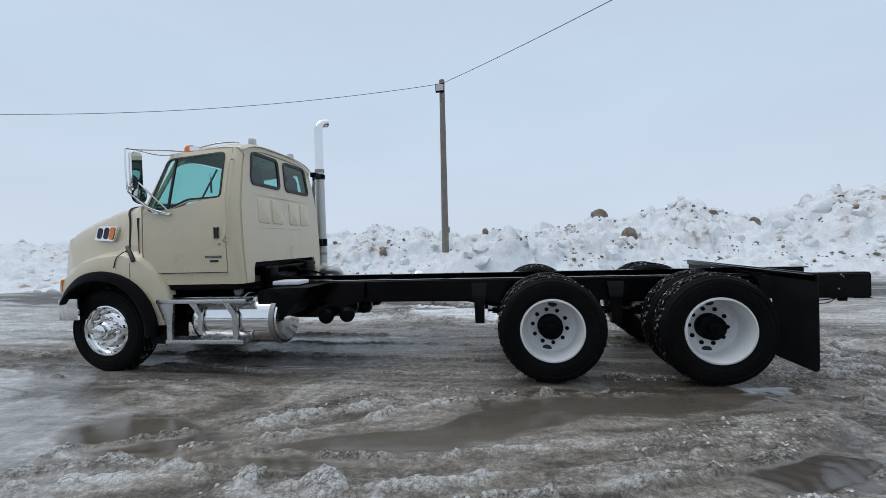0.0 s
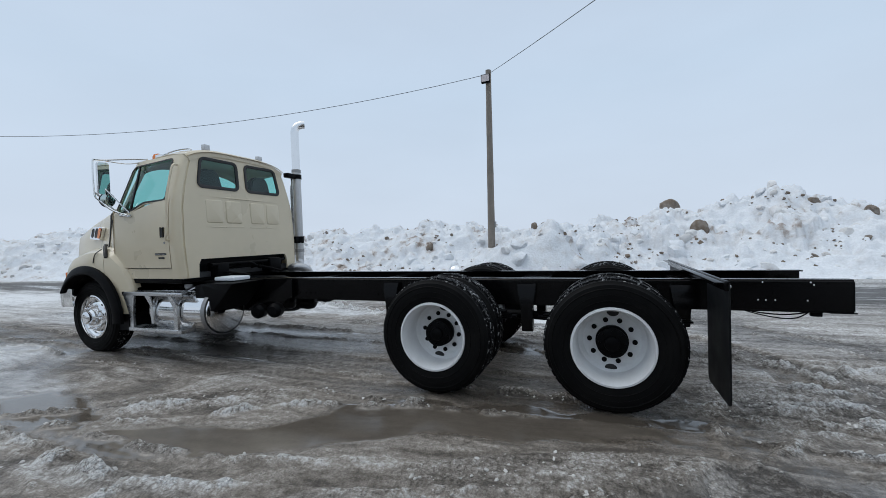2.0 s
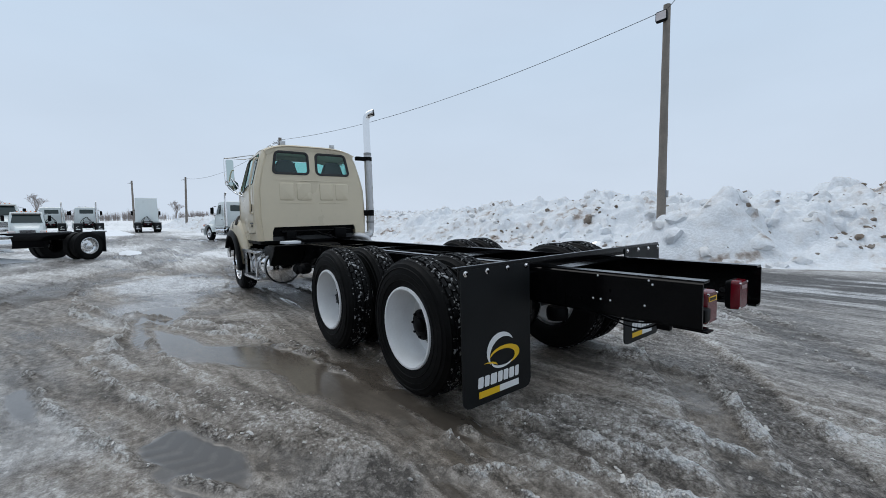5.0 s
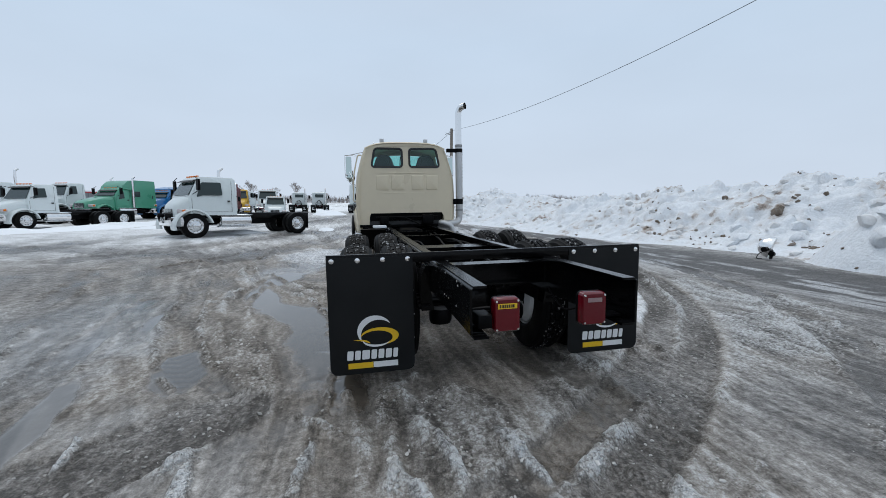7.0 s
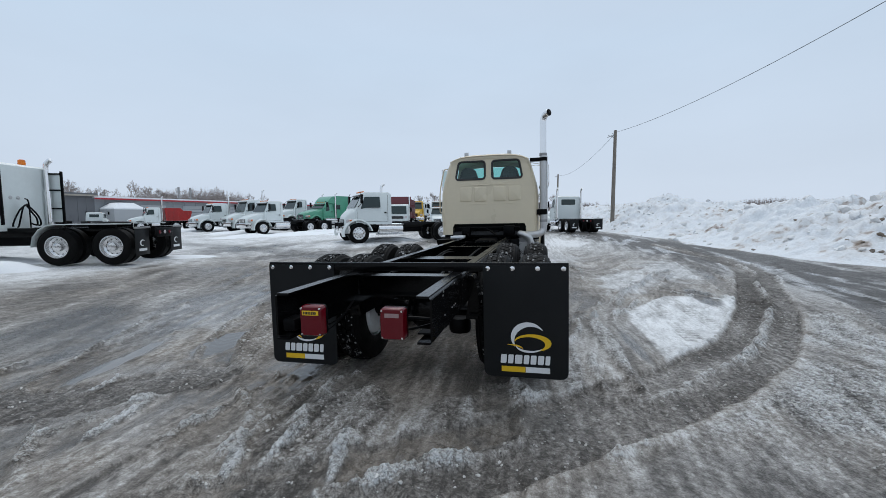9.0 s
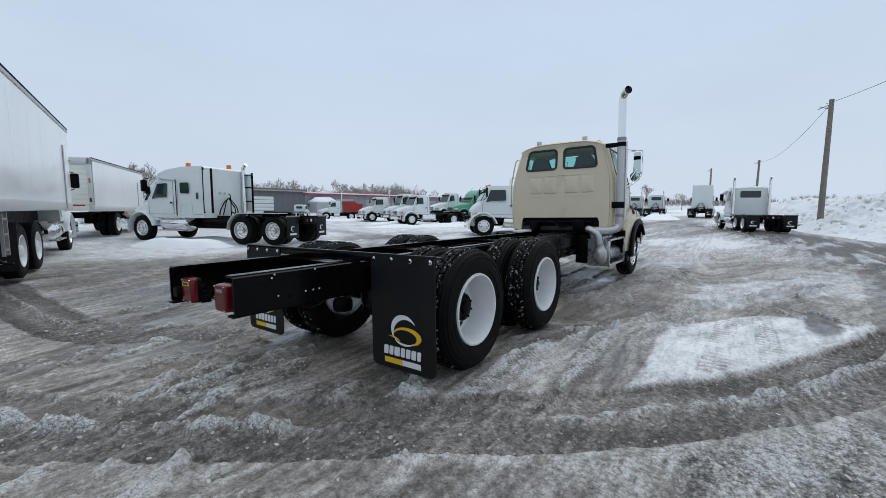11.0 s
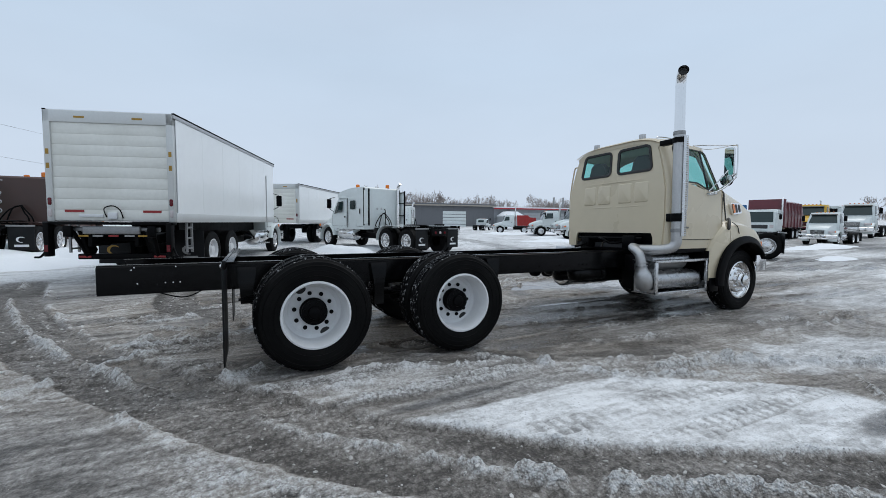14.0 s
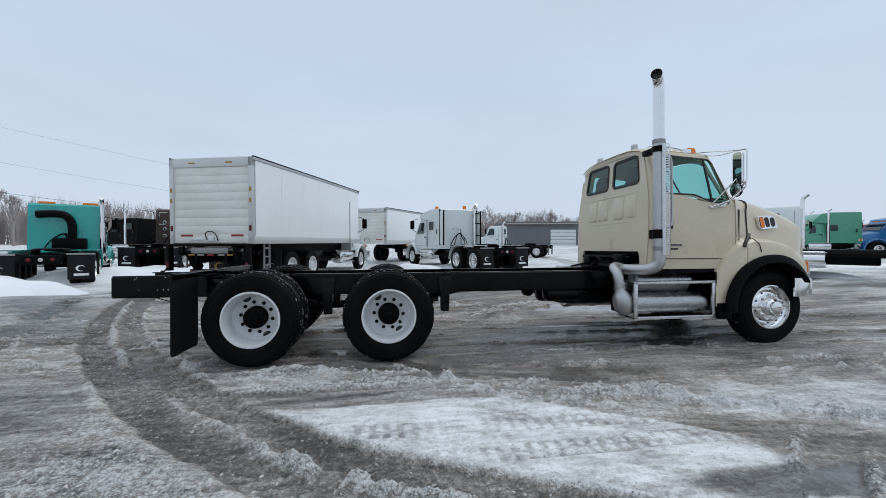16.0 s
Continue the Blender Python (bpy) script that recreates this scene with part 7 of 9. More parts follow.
for zz, xx in ((0.64, -2.05), (0.66, -1.80)):
    bm = B()
    lathe(bm, [(0, 0), (0.07, 0.0), (0.085, 0.03), (0.085, 0.12), (0.05, 0.16), (0, 0.16)], (xx, -0.52, zz - 0.02), (0.3, -1, 0), 16)
    part("valve", bm, SATIN, truck)

# dark works under and behind the cab
bm = B()
box(bm, -2.98, -2.90, -0.74, 0.74, 0.98, 1.27)
box(bm, -2.92, -2.72, -0.55, -0.38, 1.03, 1.20, 0.02)
box(bm, -2.92, -2.70, 0.30, 0.52, 1.03, 1.22, 0.02)
tube(bm, smooth([(-2.85, -0.3, 1.12), (-2.7, -0.1, 1.18), (-2.7, 0.1, 1.1), (-2.85, 0.3, 1.15)], 5), 0.018, 8)
tube(bm, smooth([(-2.85, -0.5, 1.1), (-2.6, -0.4, 1.06), (-2.4, -0.35, 1.03)], 5), 0.014, 8)
tube(bm, smooth([(-2.85, 0.1, 1.1), (-2.62, 0.05, 1.12), (-2.4, 0.2, 1.04)], 5), 0.014, 8)
tube(bm, [(-2.75, -0.62, 1.18), (-2.75, 0.62, 1.18)], 0.02, 8)
part("cab_suspension", bm, SATIN, truck)
bm = B()
box(bm, -3.95, -2.86, -0.94, 0.94, 0.98, 1.04, 0.01)
part("cab_floor", bm, SATIN, truck)
bm = B()
box(bm, -2.62, -2.30, -0.70, -0.45, 0.99, 1.035, 0.01)
part("deck_plate", bm, CLEANSNOW, truck, "thin snow lying on the tank end")


# ---- other trucks of the yard: forward is +x, the front axle stands over the origin ----
WINDOW = mat("dark_truck_window", (0.020, 0.036, 0.036), 0.04, var=0.1, scale=2)
GRILLE = mat("dark_grille", (0.02, 0.02, 0.022), 0.35, var=0.2)
far_mesh = {}


def far_wheel(parent, x, y, side, r=0.50, w=0.28, rim=None, dual=False, z=None):
    """A plainer wheel: tyre with a shoulder and a dished or domed disc."""
    rim = rim or ALU
    key = (round(r, 2), rim.name, dual)
    if key not in far_mesh:
        bm = B()
        lathe(bm, [(r * 0.58, 0.03), (r * 0.62, 0.008), (r * 0.80, 0.0), (r * 0.93, 0.012), (r, 0.04), (r, w - 0.03), (r * 0.9, w), (r * 0.58, w - 0.02)], (0, 0, 0), (0, 1, 0), 32)
        if dual:
            lathe(bm, [(r * 0.58, 0.34), (r * 0.80, 0.32), (r, 0.36), (r, 0.56), (r * 0.9, 0.60), (r * 0.5, 0.60)], (0, 0, 0), (0, 1, 0), 32)
        t = link("tyre", bm, RUBBER)
        bm = B()
        if dual:
            lathe(bm, [(r * 0.60, 0.010), (r * 0.57, 0.004), (r * 0.55, 0.02), (r * 0.52, 0.10), (r * 0.42, 0.13), (r * 0.24, 0.12), (r * 0.22, 0.02), (r * 0.12, 0.0), (0, 0.0)], (0, 0, 0), (0, 1, 0), 28)
        else:
            lathe(bm, [(r * 0.60, 0.010), (r * 0.57, 0.004), (r * 0.54, 0.03), (r * 0.47, 0.045), (r * 0.36, 0.012), (r * 0.24, 0.004), (r * 0.22, -0.04), (r * 0.14, -0.06), (0, -0.06)], (0, 0, 0), (0, 1, 0), 28)
        d = link("wheel", bm, rim)
        # black discs paint the dark of the disc's open holes
        bm = B()
        for k in range(10):
            a = 2 * math.pi * k / 10
            lathe(bm, [(0, -0.002), (0.022, -0.002), (0.022, 0.004)], (math.cos(a) * r * 0.415, 0.128 if dual else 0.024, math.sin(a) * r * 0.415), (0, 1, 0), 8)
        h = link("wheel_holes", bm, INK_DARK)
        far_mesh[key] = (t.data, d.data, h.data)
        for o in (t, d, h):
            bpy.data.objects.remove(o)
    t, d, h = far_mesh[key]
    o = new("wheel", d)
    o.parent = parent
    o.matrix_basis = Matrix.Translation((x, y, r if z is None else z)) @ Matrix.Rotation(math.pi if side > 0 else 0, 4, "Z")
    for nm, me in (("tyre", t), ("wheel_holes", h)):
        c = new(nm, me)
        c.parent = o
        if nm == "wheel_holes":
            c["kind"] = "stuff"
    return o


def stack_pipe(parent, x, y, z0, z1, r=0.07, material=None):
    bm = B()
    tube(bm, smooth([(x, y, z0), (x, y, (z0 + z1) / 2), (x, y, z1 - 0.25), (x - 0.05, y, z1 - 0.1), (x - 0.16, y, z1)], 5), r, 12)
    tube(bm, [(x, y, z0), (x, y, z0 + (z1 - z0) * 0.55)], r * 1.35, 12)
    return part("exhaust_pipe", bm, material or CHROME, parent, "chrome exhaust stack")


def semi(name, label, at, paint, wb=4.6, cowl=-0.35, cab=1.3, cab_h=2.72, slp=0.0, slp_h=2.9, tail=1.4, tandem=True, hood_h=1.62, nose=1.02, stacks=(), rim=None, rear_rim=None, tank=True, flaps=True, fifth=True, grille=True, ext=None, group="parked trucks", category="truck", beacon=False, rear_window=True, mirrors=True):
    T = thing(name, label, category, group, at=at)
    rim = rim or CHROME
    rear_rim = rear_rim or rim
    back = cowl - cab
    # frame
    end = -(wb + (0.7 if tandem else 0.0) + tail)
    for sd in (-1, 1):
        bm = B()
        box(bm, end, 0.85, sd * 0.42 - 0.03, sd * 0.42 + 0.03, 0.74, 1.0, 0.01)
        part("frame_rail", bm, BLACK, T)
    for cx in (end + 0.05, -wb + 0.9, -wb, -wb * 0.55):
        bm = B()
        box(bm, cx - 0.05, cx + 0.05, -0.40, 0.40, 0.80, 0.97)
        part("crossmember", bm, SATIN, T)
    bm = B()
    box(bm, -wb * 0.8, -0.2, -0.38, 0.38, 0.50, 0.95, 0.05)
    part("gearbox", bm, SATIN, T)
    # bonnet: sections from the nose to the cowl
    bm = B()
    secs = []
    for t in np.linspace(0, 1, 9):
        x = nose + 0.06 - (nose + 0.06 - cowl) * t
        w = 0.62 + 0.27 * t ** 0.8
        top = hood_h - 0.24 * (1 - t) ** 1.6 + 0.14 * t
        lo = 0.80
        if t == 0:
            w, top = w - 0.05, top - 0.10
        half = [(0, top), (w * 0.6, top - 0.015), (w * 0.88, top - 0.07), (w, top - 0.20), (w + 0.02, lo)]
        secs.append([(x, -y, z) for y, z in half[::-1]] + [(x, y, z) for y, z in half[1:]])
    loft(bm, secs)
    part("bonnet", bm, paint, T)
    for sd in (-1, 1):
        bm = B()
        rings = []
        for k in range(15):
            a = radians(-12 + 182 * k / 14)
            flat_ = 0.62 + 0.07 * max(0, math.cos(a)) - 0.03 * abs(math.sin(2 * a))
            rings.append([(math.cos(a) * rr * 1.02, sd * y, 0.50 + math.sin(a) * rr) for rr, y in ((flat_ - 0.015, 0.55), (flat_ + 0.05, 0.60), (flat_ + 0.085, 0.95), (flat_ + 0.06, 1.08), (flat_, 1.12), (flat_ - 0.02, 1.08))])
        loft(bm, rings)
        part("fender", bm, paint, T)
        bm = B()
        loft(bm, [[(nose - 0.02 + o, sd * (0.78 + a * s), 1.08 + b * s) for a, b in rounded(-0.14, 0.22, -0.09, 0.09, 0.04)] for o, s in ((-0.25, 1.0), (-0.02, 0.95), (0.015, 0.7))])
        part("head_lamp", bm, CLEAR, T)
        bm = B()
        loft(bm, [[(nose - 0.10 + o, sd * (0.99 + a * s), 1.09 + b * s) for a, b in rounded(-0.05, 0.05, -0.06, 0.06, 0.02)] for o, s in ((-0.1, 1.0), (0.0, 0.8))])
        part("turn_lamp", bm, AMBER, T)
        far_wheel(T, 0, sd * 1.06, sd, rim=rim)
        for ax in ((-wb + 0.68, -wb - 0.68) if tandem else (-wb,)):
            far_wheel(T, ax, sd * 1.12, sd, rim=rear_rim, dual=True)
    bm = B()
    rings = []
    for y in np.linspace(-1.15, 1.15, 13):
        bx = nose + 0.30 - 0.30 * (abs(y) / 1.15) ** 3
        rings.append([(bx - 0.05, y, 0.86), (bx, y, 0.83), (bx + 0.01, y, 0.68), (bx, y, 0.52), (bx - 0.05, y, 0.50), (bx - 0.09, y, 0.68)])
    loft(bm, rings)
    part("bumper", bm, CHROME, T, "chrome bumper")
    if grille:
        bm = B()
        box(bm, nose + 0.04, nose + 0.085, -0.42, 0.42, 0.90, hood_h - 0.38, 0.02)
        g = part("grille", bm, GRILLE, T)
        for k in range(6):
            bm = B()
            zz = 0.94 + (hood_h - 0.40 - 0.94) * k / 5.5
            box(bm, nose + 0.085, nose + 0.10, -0.40, 0.40, zz, zz + 0.02)
            part("grille_bar", bm, CHROME, g)
    # cab
    prof = [(cowl + 0.02, 0.92), (cowl + 0.02, hood_h + 0.10), (cowl - 0.36, cab_h - 0.10), (cowl - 0.46, cab_h - 0.02), (back + 0.10, cab_h), (back, cab_h - 0.06), (back, 0.92)]
    bm = B()
    rings = []
    for y, k in ((-1.0, 0.05), (-0.96, 0.0), (-0.6, -0.025), (0.6, -0.025), (0.96, 0.0), (1.0, 0.05)):
        ring = []
        for (x, z) in prof:
            zz = z - (k if z > hood_h + 0.3 else 0)
            yy = y * (1 - 0.11 * max(0, (z - 1.75)) / (cab_h - 1.75)) if z > 1.75 else y
            ring.append((x - (0.02 if abs(y) > 0.99 else 0), yy, zz))
        rings.append(ring)
    loft(bm, rings)
    bmesh.ops.bevel(bm, geom=[e for e in bm.edges if e.calc_face_angle(0) > 0.5], offset=0.05, segments=3, affect="EDGES")
    part("cab", bm, paint, T)
    wl = min(hood_h + 0.26, cab_h - 0.78)
    tum = lambda z: 1.0 - (0.11 * max(0, z - 1.75) / (cab_h - 1.75))
    for sd in (-1, 1):
        pts = round_poly([(back + 0.55, wl + 0.04), (cowl - 0.45, wl + 0.02), (cowl - 0.22, wl - 0.05), (cowl - 0.44, cab_h - 0.24), (back + 0.57, cab_h - 0.22)], 0.05)
        bm = B()
        slab(bm, pts, [], lambda a, b, d: Vector((a, sd * (tum(b) - 0.004 + d), b)), 0.012)
        part("side_window", bm, WINDOW, T, "dark side window")
        bm = B()
        for (x0, x1, z0, z1) in ((back + 0.18, back + 0.19, 1.05, cab_h - 0.15), (cowl - 0.06, cowl - 0.05, 1.05, hood_h + 0.05), (back + 0.19, cowl - 0.05, 1.05, 1.06)):
            box(bm, x0, x1, sd * 0.995, sd * 1.004, z0, z1)
        box(bm, back + 0.25, back + 0.36, sd * 1.0, sd * 1.02, 1.45, 1.52)
        part("door_seam", bm, GASKET, T)
        if mirrors:
            bm = B()
            loft(bm, [[(cowl - 0.22 + o, sd * 1.27 + a, 2.12 + b) for a, b in rounded(-0.10, 0.10, -0.22, 0.22, 0.04)] for o in (-0.03, 0.05)])
            tube(bm, [(cowl - 0.2, sd * 0.95, 2.45), (cowl - 0.2, sd * 1.25, 2.36)], 0.015, 6)
            tube(bm, [(cowl - 0.1, sd * 0.98, 1.75), (cowl - 0.2, sd * 1.25, 1.88)], 0.015, 6)
            part("mirror", bm, SATIN, T, "tall door mirror")
    bm = B()
    w0, w1 = 0.86, 0.74
    x0, z0, x1, z1 = cowl + 0.004, hood_h + 0.17, cowl - 0.335, cab_h - 0.20
    nv = Vector((z1 - z0, 0, -(x1 - x0))).normalized() * 0.03
    ring = [Vector((x0, -w0, z0)), Vector((x0, w0, z0)), Vector((x1, w1, z1)), Vector((x1, -w1, z1))]
    loft(bm, [[p + nv * 0.3 for p in ring], [p + nv for p in ring]])
    part("windscreen", bm, WINDOW, T, "dark windscreen")
    bm = B()
    loft(bm, [[(cowl - 0.30, y, cab_h - 0.165), (cowl - 0.16, y, cab_h - 0.215), (cowl - 0.16, y, cab_h - 0.195), (cowl - 0.32, y, cab_h - 0.12)] for y in (-0.80, 0.80)])
    part("sun_visor", bm, GASKET, T, "dark sun visor")
    for sd in (-1, 1):
        bm = B()
        box(bm, back + 0.02, cowl - 0.02, sd * 0.90, sd * 0.985, 0.80, 0.93, 0.01)
        part("cab_skirt", bm, paint if slp else SATIN, T)
    for y in (-0.5, -0.25, 0, 0.25, 0.5):
        bm = B()
        box(bm, cowl - 0.52, cowl - 0.42, y - 0.04, y + 0.04, cab_h - 0.02, cab_h + 0.05, 0.015)
        part("marker_lamp", bm, AMBER, T)
    rear = back
    if slp:
        rear = back - slp
        bm = B()
        side = [(back + 0.06, 0.92), (back + 0.06, cab_h - 0.12), (cowl - 0.48, cab_h - 0.03), (cowl - 0.56, cab_h + 0.14), (cowl - 0.95, slp_h - 0.10), (back - 0.25, slp_h), (rear + 0.05, slp_h), (rear, slp_h - 0.06), (rear, 0.92)]
        loft(bm, [[(x, y * (1.0 if z < cab_h - 0.3 else 0.94), z) for x, z in side] for y in (-1.03, 1.03)])
        bmesh.ops.bevel(bm, geom=[e for e in bm.edges if e.calc_face_angle(0) > 0.4], offset=0.08, segments=3, affect="EDGES")
        part("sleeper", bm, paint, T, "tall sleeper box")
        for sd in (-1, 1):
            bm = B()
            slab(bm, rounded(back - 0.62, back - 0.20, cab_h - 0.62, cab_h - 0.22, 0.06), [], lambda a, b, d: Vector((a, sd * (1.025 + d), b)), 0.012)
            part("sleeper_window", bm, WINDOW, T)
            seams = [(back - 0.02, back + 0.02, 1.03, 1.042, 1.0, cab_h - 0.1), (rear + 0.05, rear + 0.5, 1.028, 1.036, 1.05, 1.06)]
            if slp > 2.2:
                seams.append((back - 1.42, back - 1.36, 1.0, 1.04, 1.0, slp_h - 0.12))
            for x0_, x1_, y0_, y1_, z0_, z1_ in seams:
                bm = B()
                box(bm, x0_, x1_, sd * y0_, sd * y1_, z0_, z1_)
                part("sleeper_seam", bm, GASKET, T)
            bm = B()
            slab(bm, rounded(back - 0.75, back - 0.15, 1.02, 1.42, 0.05), [rounded(back - 0.735, back - 0.165, 1.035, 1.405, 0.045)], lambda a, b, d: Vector((a, sd * (1.027 + d), b)), 0.006)
            part("locker_door", bm, paint, T)
            bm = B()
            box(bm, rear + 0.25, rear + 0.33, sd * 1.03, sd * 1.045, 1.62, 1.85, 0.01)
            part("grab_handle", bm, GASKET, T)
    elif rear_window:
        bm = B()
        slab(bm, rounded(-0.55, 0.55, cab_h - 0.68, cab_h - 0.26, 0.06), [], lambda a, b, d: Vector((back + 0.004 - d, a, b)), 0.014)
        part("rear_window", bm, WINDOW, T)
    if ext:
        for sd in (-1, 1):
            bm = B()
            box(bm, rear - ext, rear, sd * 1.0 - 0.02, sd * 1.0 + 0.02, 1.15, (slp_h if slp else cab_h) - 0.15, 0.01)
            sf = part("side_fairing", bm, paint, T)
            bm = B()
            box(bm, rear - ext - 0.06, rear - ext, sd * 1.0 - 0.03, sd * 1.0 + 0.03, 1.1, slp_h - 0.1, 0.01)
            box(bm, rear - 0.03, rear + 0.01, sd * 1.0 - 0.03, sd * 1.0 + 0.035, 1.1, slp_h - 0.05, 0.01)
            part("fairing_edge", bm, SATIN, sf)
            for zz in (1.55, 2.12, slp_h - 0.2):
                bm = B()
                box(bm, rear - ext, rear - 0.01, sd * 0.975 - 0.03, sd * 0.975 + 0.03, zz, zz + 0.04, 0.008)
                part("fairing_bracket", bm, SATIN, sf)
        for y in (0.05, 0.28):
            bm = B()
            lathe(bm, [(0.05, 0), (0.055, 0.008), (0.03, 0.014), (0, 0.014)], (rear, y, 1.86), (-1, 0, 0), 14)
            part("wall_grommet", bm, DULLALU, T)
        bm = B()
        tube(bm, smooth([(rear - 0.22, -0.02, 1.0), (rear - 0.22, -0.02, 1.5), (rear - 0.20, -0.02, 1.78), (rear - 0.12, -0.02, 1.84)], 5), 0.018, 8)
        part("hose_stand", bm, SATIN, T)
    if beacon:
        for bx_, yy in ((back - 0.12, 0.55), (rear + 0.28, -0.5)):
            bm = B()
            box(bm, bx_ - 0.07, bx_ + 0.07, yy - 0.07, yy + 0.07, slp_h - 0.03, slp_h + 0.03, 0.01)
            part("beacon_base", bm, SATIN, T)
            bm = B()
            lathe(bm, [(0.085, 0.02), (0.09, 0.06), (0.085, 0.17), (0.05, 0.19), (0, 0.19)], (bx_, yy, slp_h), (0, 0, 1), 14)
            part("beacon", bm, AMBER, T, "amber roof beacon")
    for sx, sy, sz in stacks:
        stack_pipe(T, sx if sx is not None else rear - 0.12, sy, 0.95, sz)
    if tank:
        for sd in (-1, 1):
            bm = B()
            L_ = max(0.7, min(1.3, wb - 3.1))
            lathe(bm, [(0, 0), (0.22, 0.01), (0.27, 0.04), (0.28, 0.09), (0.28, L_ - 0.09), (0.27, L_ - 0.04), (0.22, L_ - 0.01), (0, L_)], (-0.95 - L_, sd * 0.80, 0.68), (1, 0, 0), 22)
            part("fuel_tank", bm, CHROME, T, "polished fuel tank")
            bm = B()
            box(bm, -0.95 - L_, -0.85, sd * 0.98 - 0.09, sd * 0.98 + 0.09, 0.42, 0.46, 0.005)
            box(bm, -0.95 - L_, -0.85, sd * 0.98 - 0.09, sd * 0.98 + 0.09, 0.90, 0.93, 0.005)
            part("step", bm, ALU, T)
    if fifth:
        bm = B()
        lathe(bm, [(0, 0.05), (0.42, 0.045), (0.46, 0.02), (0.44, 0.0), (0, 0.0)], (-wb, 0, 1.12), (0, 0, 1), 28)
        for sd in (-1, 1):
            box(bm, -wb - 0.35, -wb + 0.35, sd * 0.36 - 0.06, sd * 0.36 + 0.06, 1.0, 1.13, 0.02)
            box(bm, end, end + 0.9, sd * 0.42 - 0.05, sd * 0.42 + 0.05, 0.98, 1.02)
        part("fifth_wheel", bm, SATIN, T, "greasy black fifth wheel plate")
        for k in range(4):
            bm = B()
            w_ = (0.30, 0.46, -0.30, -0.20)[k]
            tube(bm, smooth([(rear - 0.16, 0.02 * k - 0.05, 1.68), (rear - 0.22, w_ * 0.55, 1.60 - 0.06 * k), (rear - 0.24, w_, 1.28), (rear - 0.22, w_ * 1.15, 1.08), (rear - 0.10, w_ * 0.8, 1.02 + 0.04 * k)], 6), 0.022, 6)
            part("air_line", bm, SATIN, T)
    if fifth and slp and rim is DISH:
        for sd in (-1, 1):
            bm = B()
            path_ = [(-wb + 0.68 + 0.60 * math.cos(radians(a)), 0.50 + 0.60 * math.sin(radians(a))) for a in (0, 25, 50, 75, 95)] + [(-wb - 0.68 - 0.2, 1.10)]
            loft(bm, [[(x, sd * 0.55, z), (x, sd * 1.15, z), (x, sd * 1.15, z + 0.02), (x, sd * 0.55, z + 0.02)] for x, z in path_])
            part("drive_fender", bm, paint, T)
    if flaps:
        for sd in (-1, 1):
            bm = B()
            box(bm, end + 0.12, end + 0.135, sd * 0.85 - 0.31, sd * 0.85 + 0.31, 0.25, 0.98, 0.004)
            f = part("mud_flap", bm, FLAP, T, "black mud flap")
            bm = B()
            n = 14
            vs = []
            for i in range(n + 1):
                a = radians(40 + 250 * i / n)
                w_ = 0.03 * (1 - abs(2 * i / n - 1)) + 0.008
                for rr in (0.10 - w_ * 0.8, 0.10 + w_ * 0.8):
                    vs.append(bm.verts.new((end + 0.117, sd * 0.85 - rr * math.cos(a), 0.58 + rr * 0.8 * math.sin(a))))
            for i in range(n):
                bm.faces.new((vs[2 * i], vs[2 * i + 1], vs[2 * i + 3], vs[2 * i + 2]))
            box(bm, end + 0.115, end + 0.119, sd * 0.85 - 0.17, sd * 0.85 + 0.17, 0.36, 0.43)
            part("emblem", bm, WHT, f)
            bm = B()
            box(bm, end + 0.08, end + 0.14, sd * 0.85 - 0.33, sd * 0.85 + 0.33, 0.98, 1.03, 0.008)
            part("flap_bar", bm, STEEL, T)
        bm = B()
        box(bm, end - 0.01, end + 0.04, -0.42, 0.42, 0.72, 0.98, 0.01)
        tl = part("tail_bar", bm, SATIN, T)
        for y in (-0.25, 0.0, 0.25):
            bm = B()
            lathe(bm, [(0.055, 0), (0.055, 0.01), (0, 0.02)], (end - 0.01, y, 0.86), (-1, 0, 0), 14)
            part("tail_lamp", bm, RED if y else CLEAR, tl)
    return T


def spot(x, y, heading, size=1.0):
    return pose(x, y, ground_z(x, y) - 0.02, 0, 0, heading) @ Matrix.Diagonal((size, size, size, 1))


DISH = mat("far_polished_rim", (0.70, 0.70, 0.70), 0.2, 0.9, var=0.1)
semi("sleeper_tractor", "white sleeper road tractor with polished tank and amber beacons", spot(-2.13, -11.49, -70.9), WHITEP, wb=5.52, cowl=-0.32, cab=1.50, cab_h=2.45, slp=1.30, slp_h=2.82, tail=0.75, hood_h=1.52, stacks=((-3.20, -0.85, 3.05),), ext=0.36, beacon=True, rim=DISH)
semi("chassis_truck", "white day-cab truck with long bare black chassis and polished wheels", spot(-13.13, -2.94, -51.0), WHITEP, wb=4.4, cowl=0.12, cab=1.75, cab_h=2.47, tail=0.65, tandem=False, hood_h=1.55, nose=0.52, stacks=((-1.62, -0.6, 2.98),), fifth=False, rim=DISH, rear_rim=DISH, flaps=True)
semi("day_cab_tractor", "white day-cab tractor with chrome-strapped tank in the snow", spot(-18.25, -12.45, -25.5, 0.87), WHITEP, wb=4.7, cowl=-0.20, cab=1.45, cab_h=2.55, tail=0.8, hood_h=1.55, rim=DISH)
semi("day_cab_tractor", "white day-cab tractor with tall roof fairing in the parked row", spot(-20.6, -15.9, -27, 0.88), WHITEP, wb=4.4, cowl=-0.20, cab=1.45, cab_h=2.7, tail=0.8, hood_h=1.5, stacks=((-1.85, 0.75, 3.6),), rim=DISH)
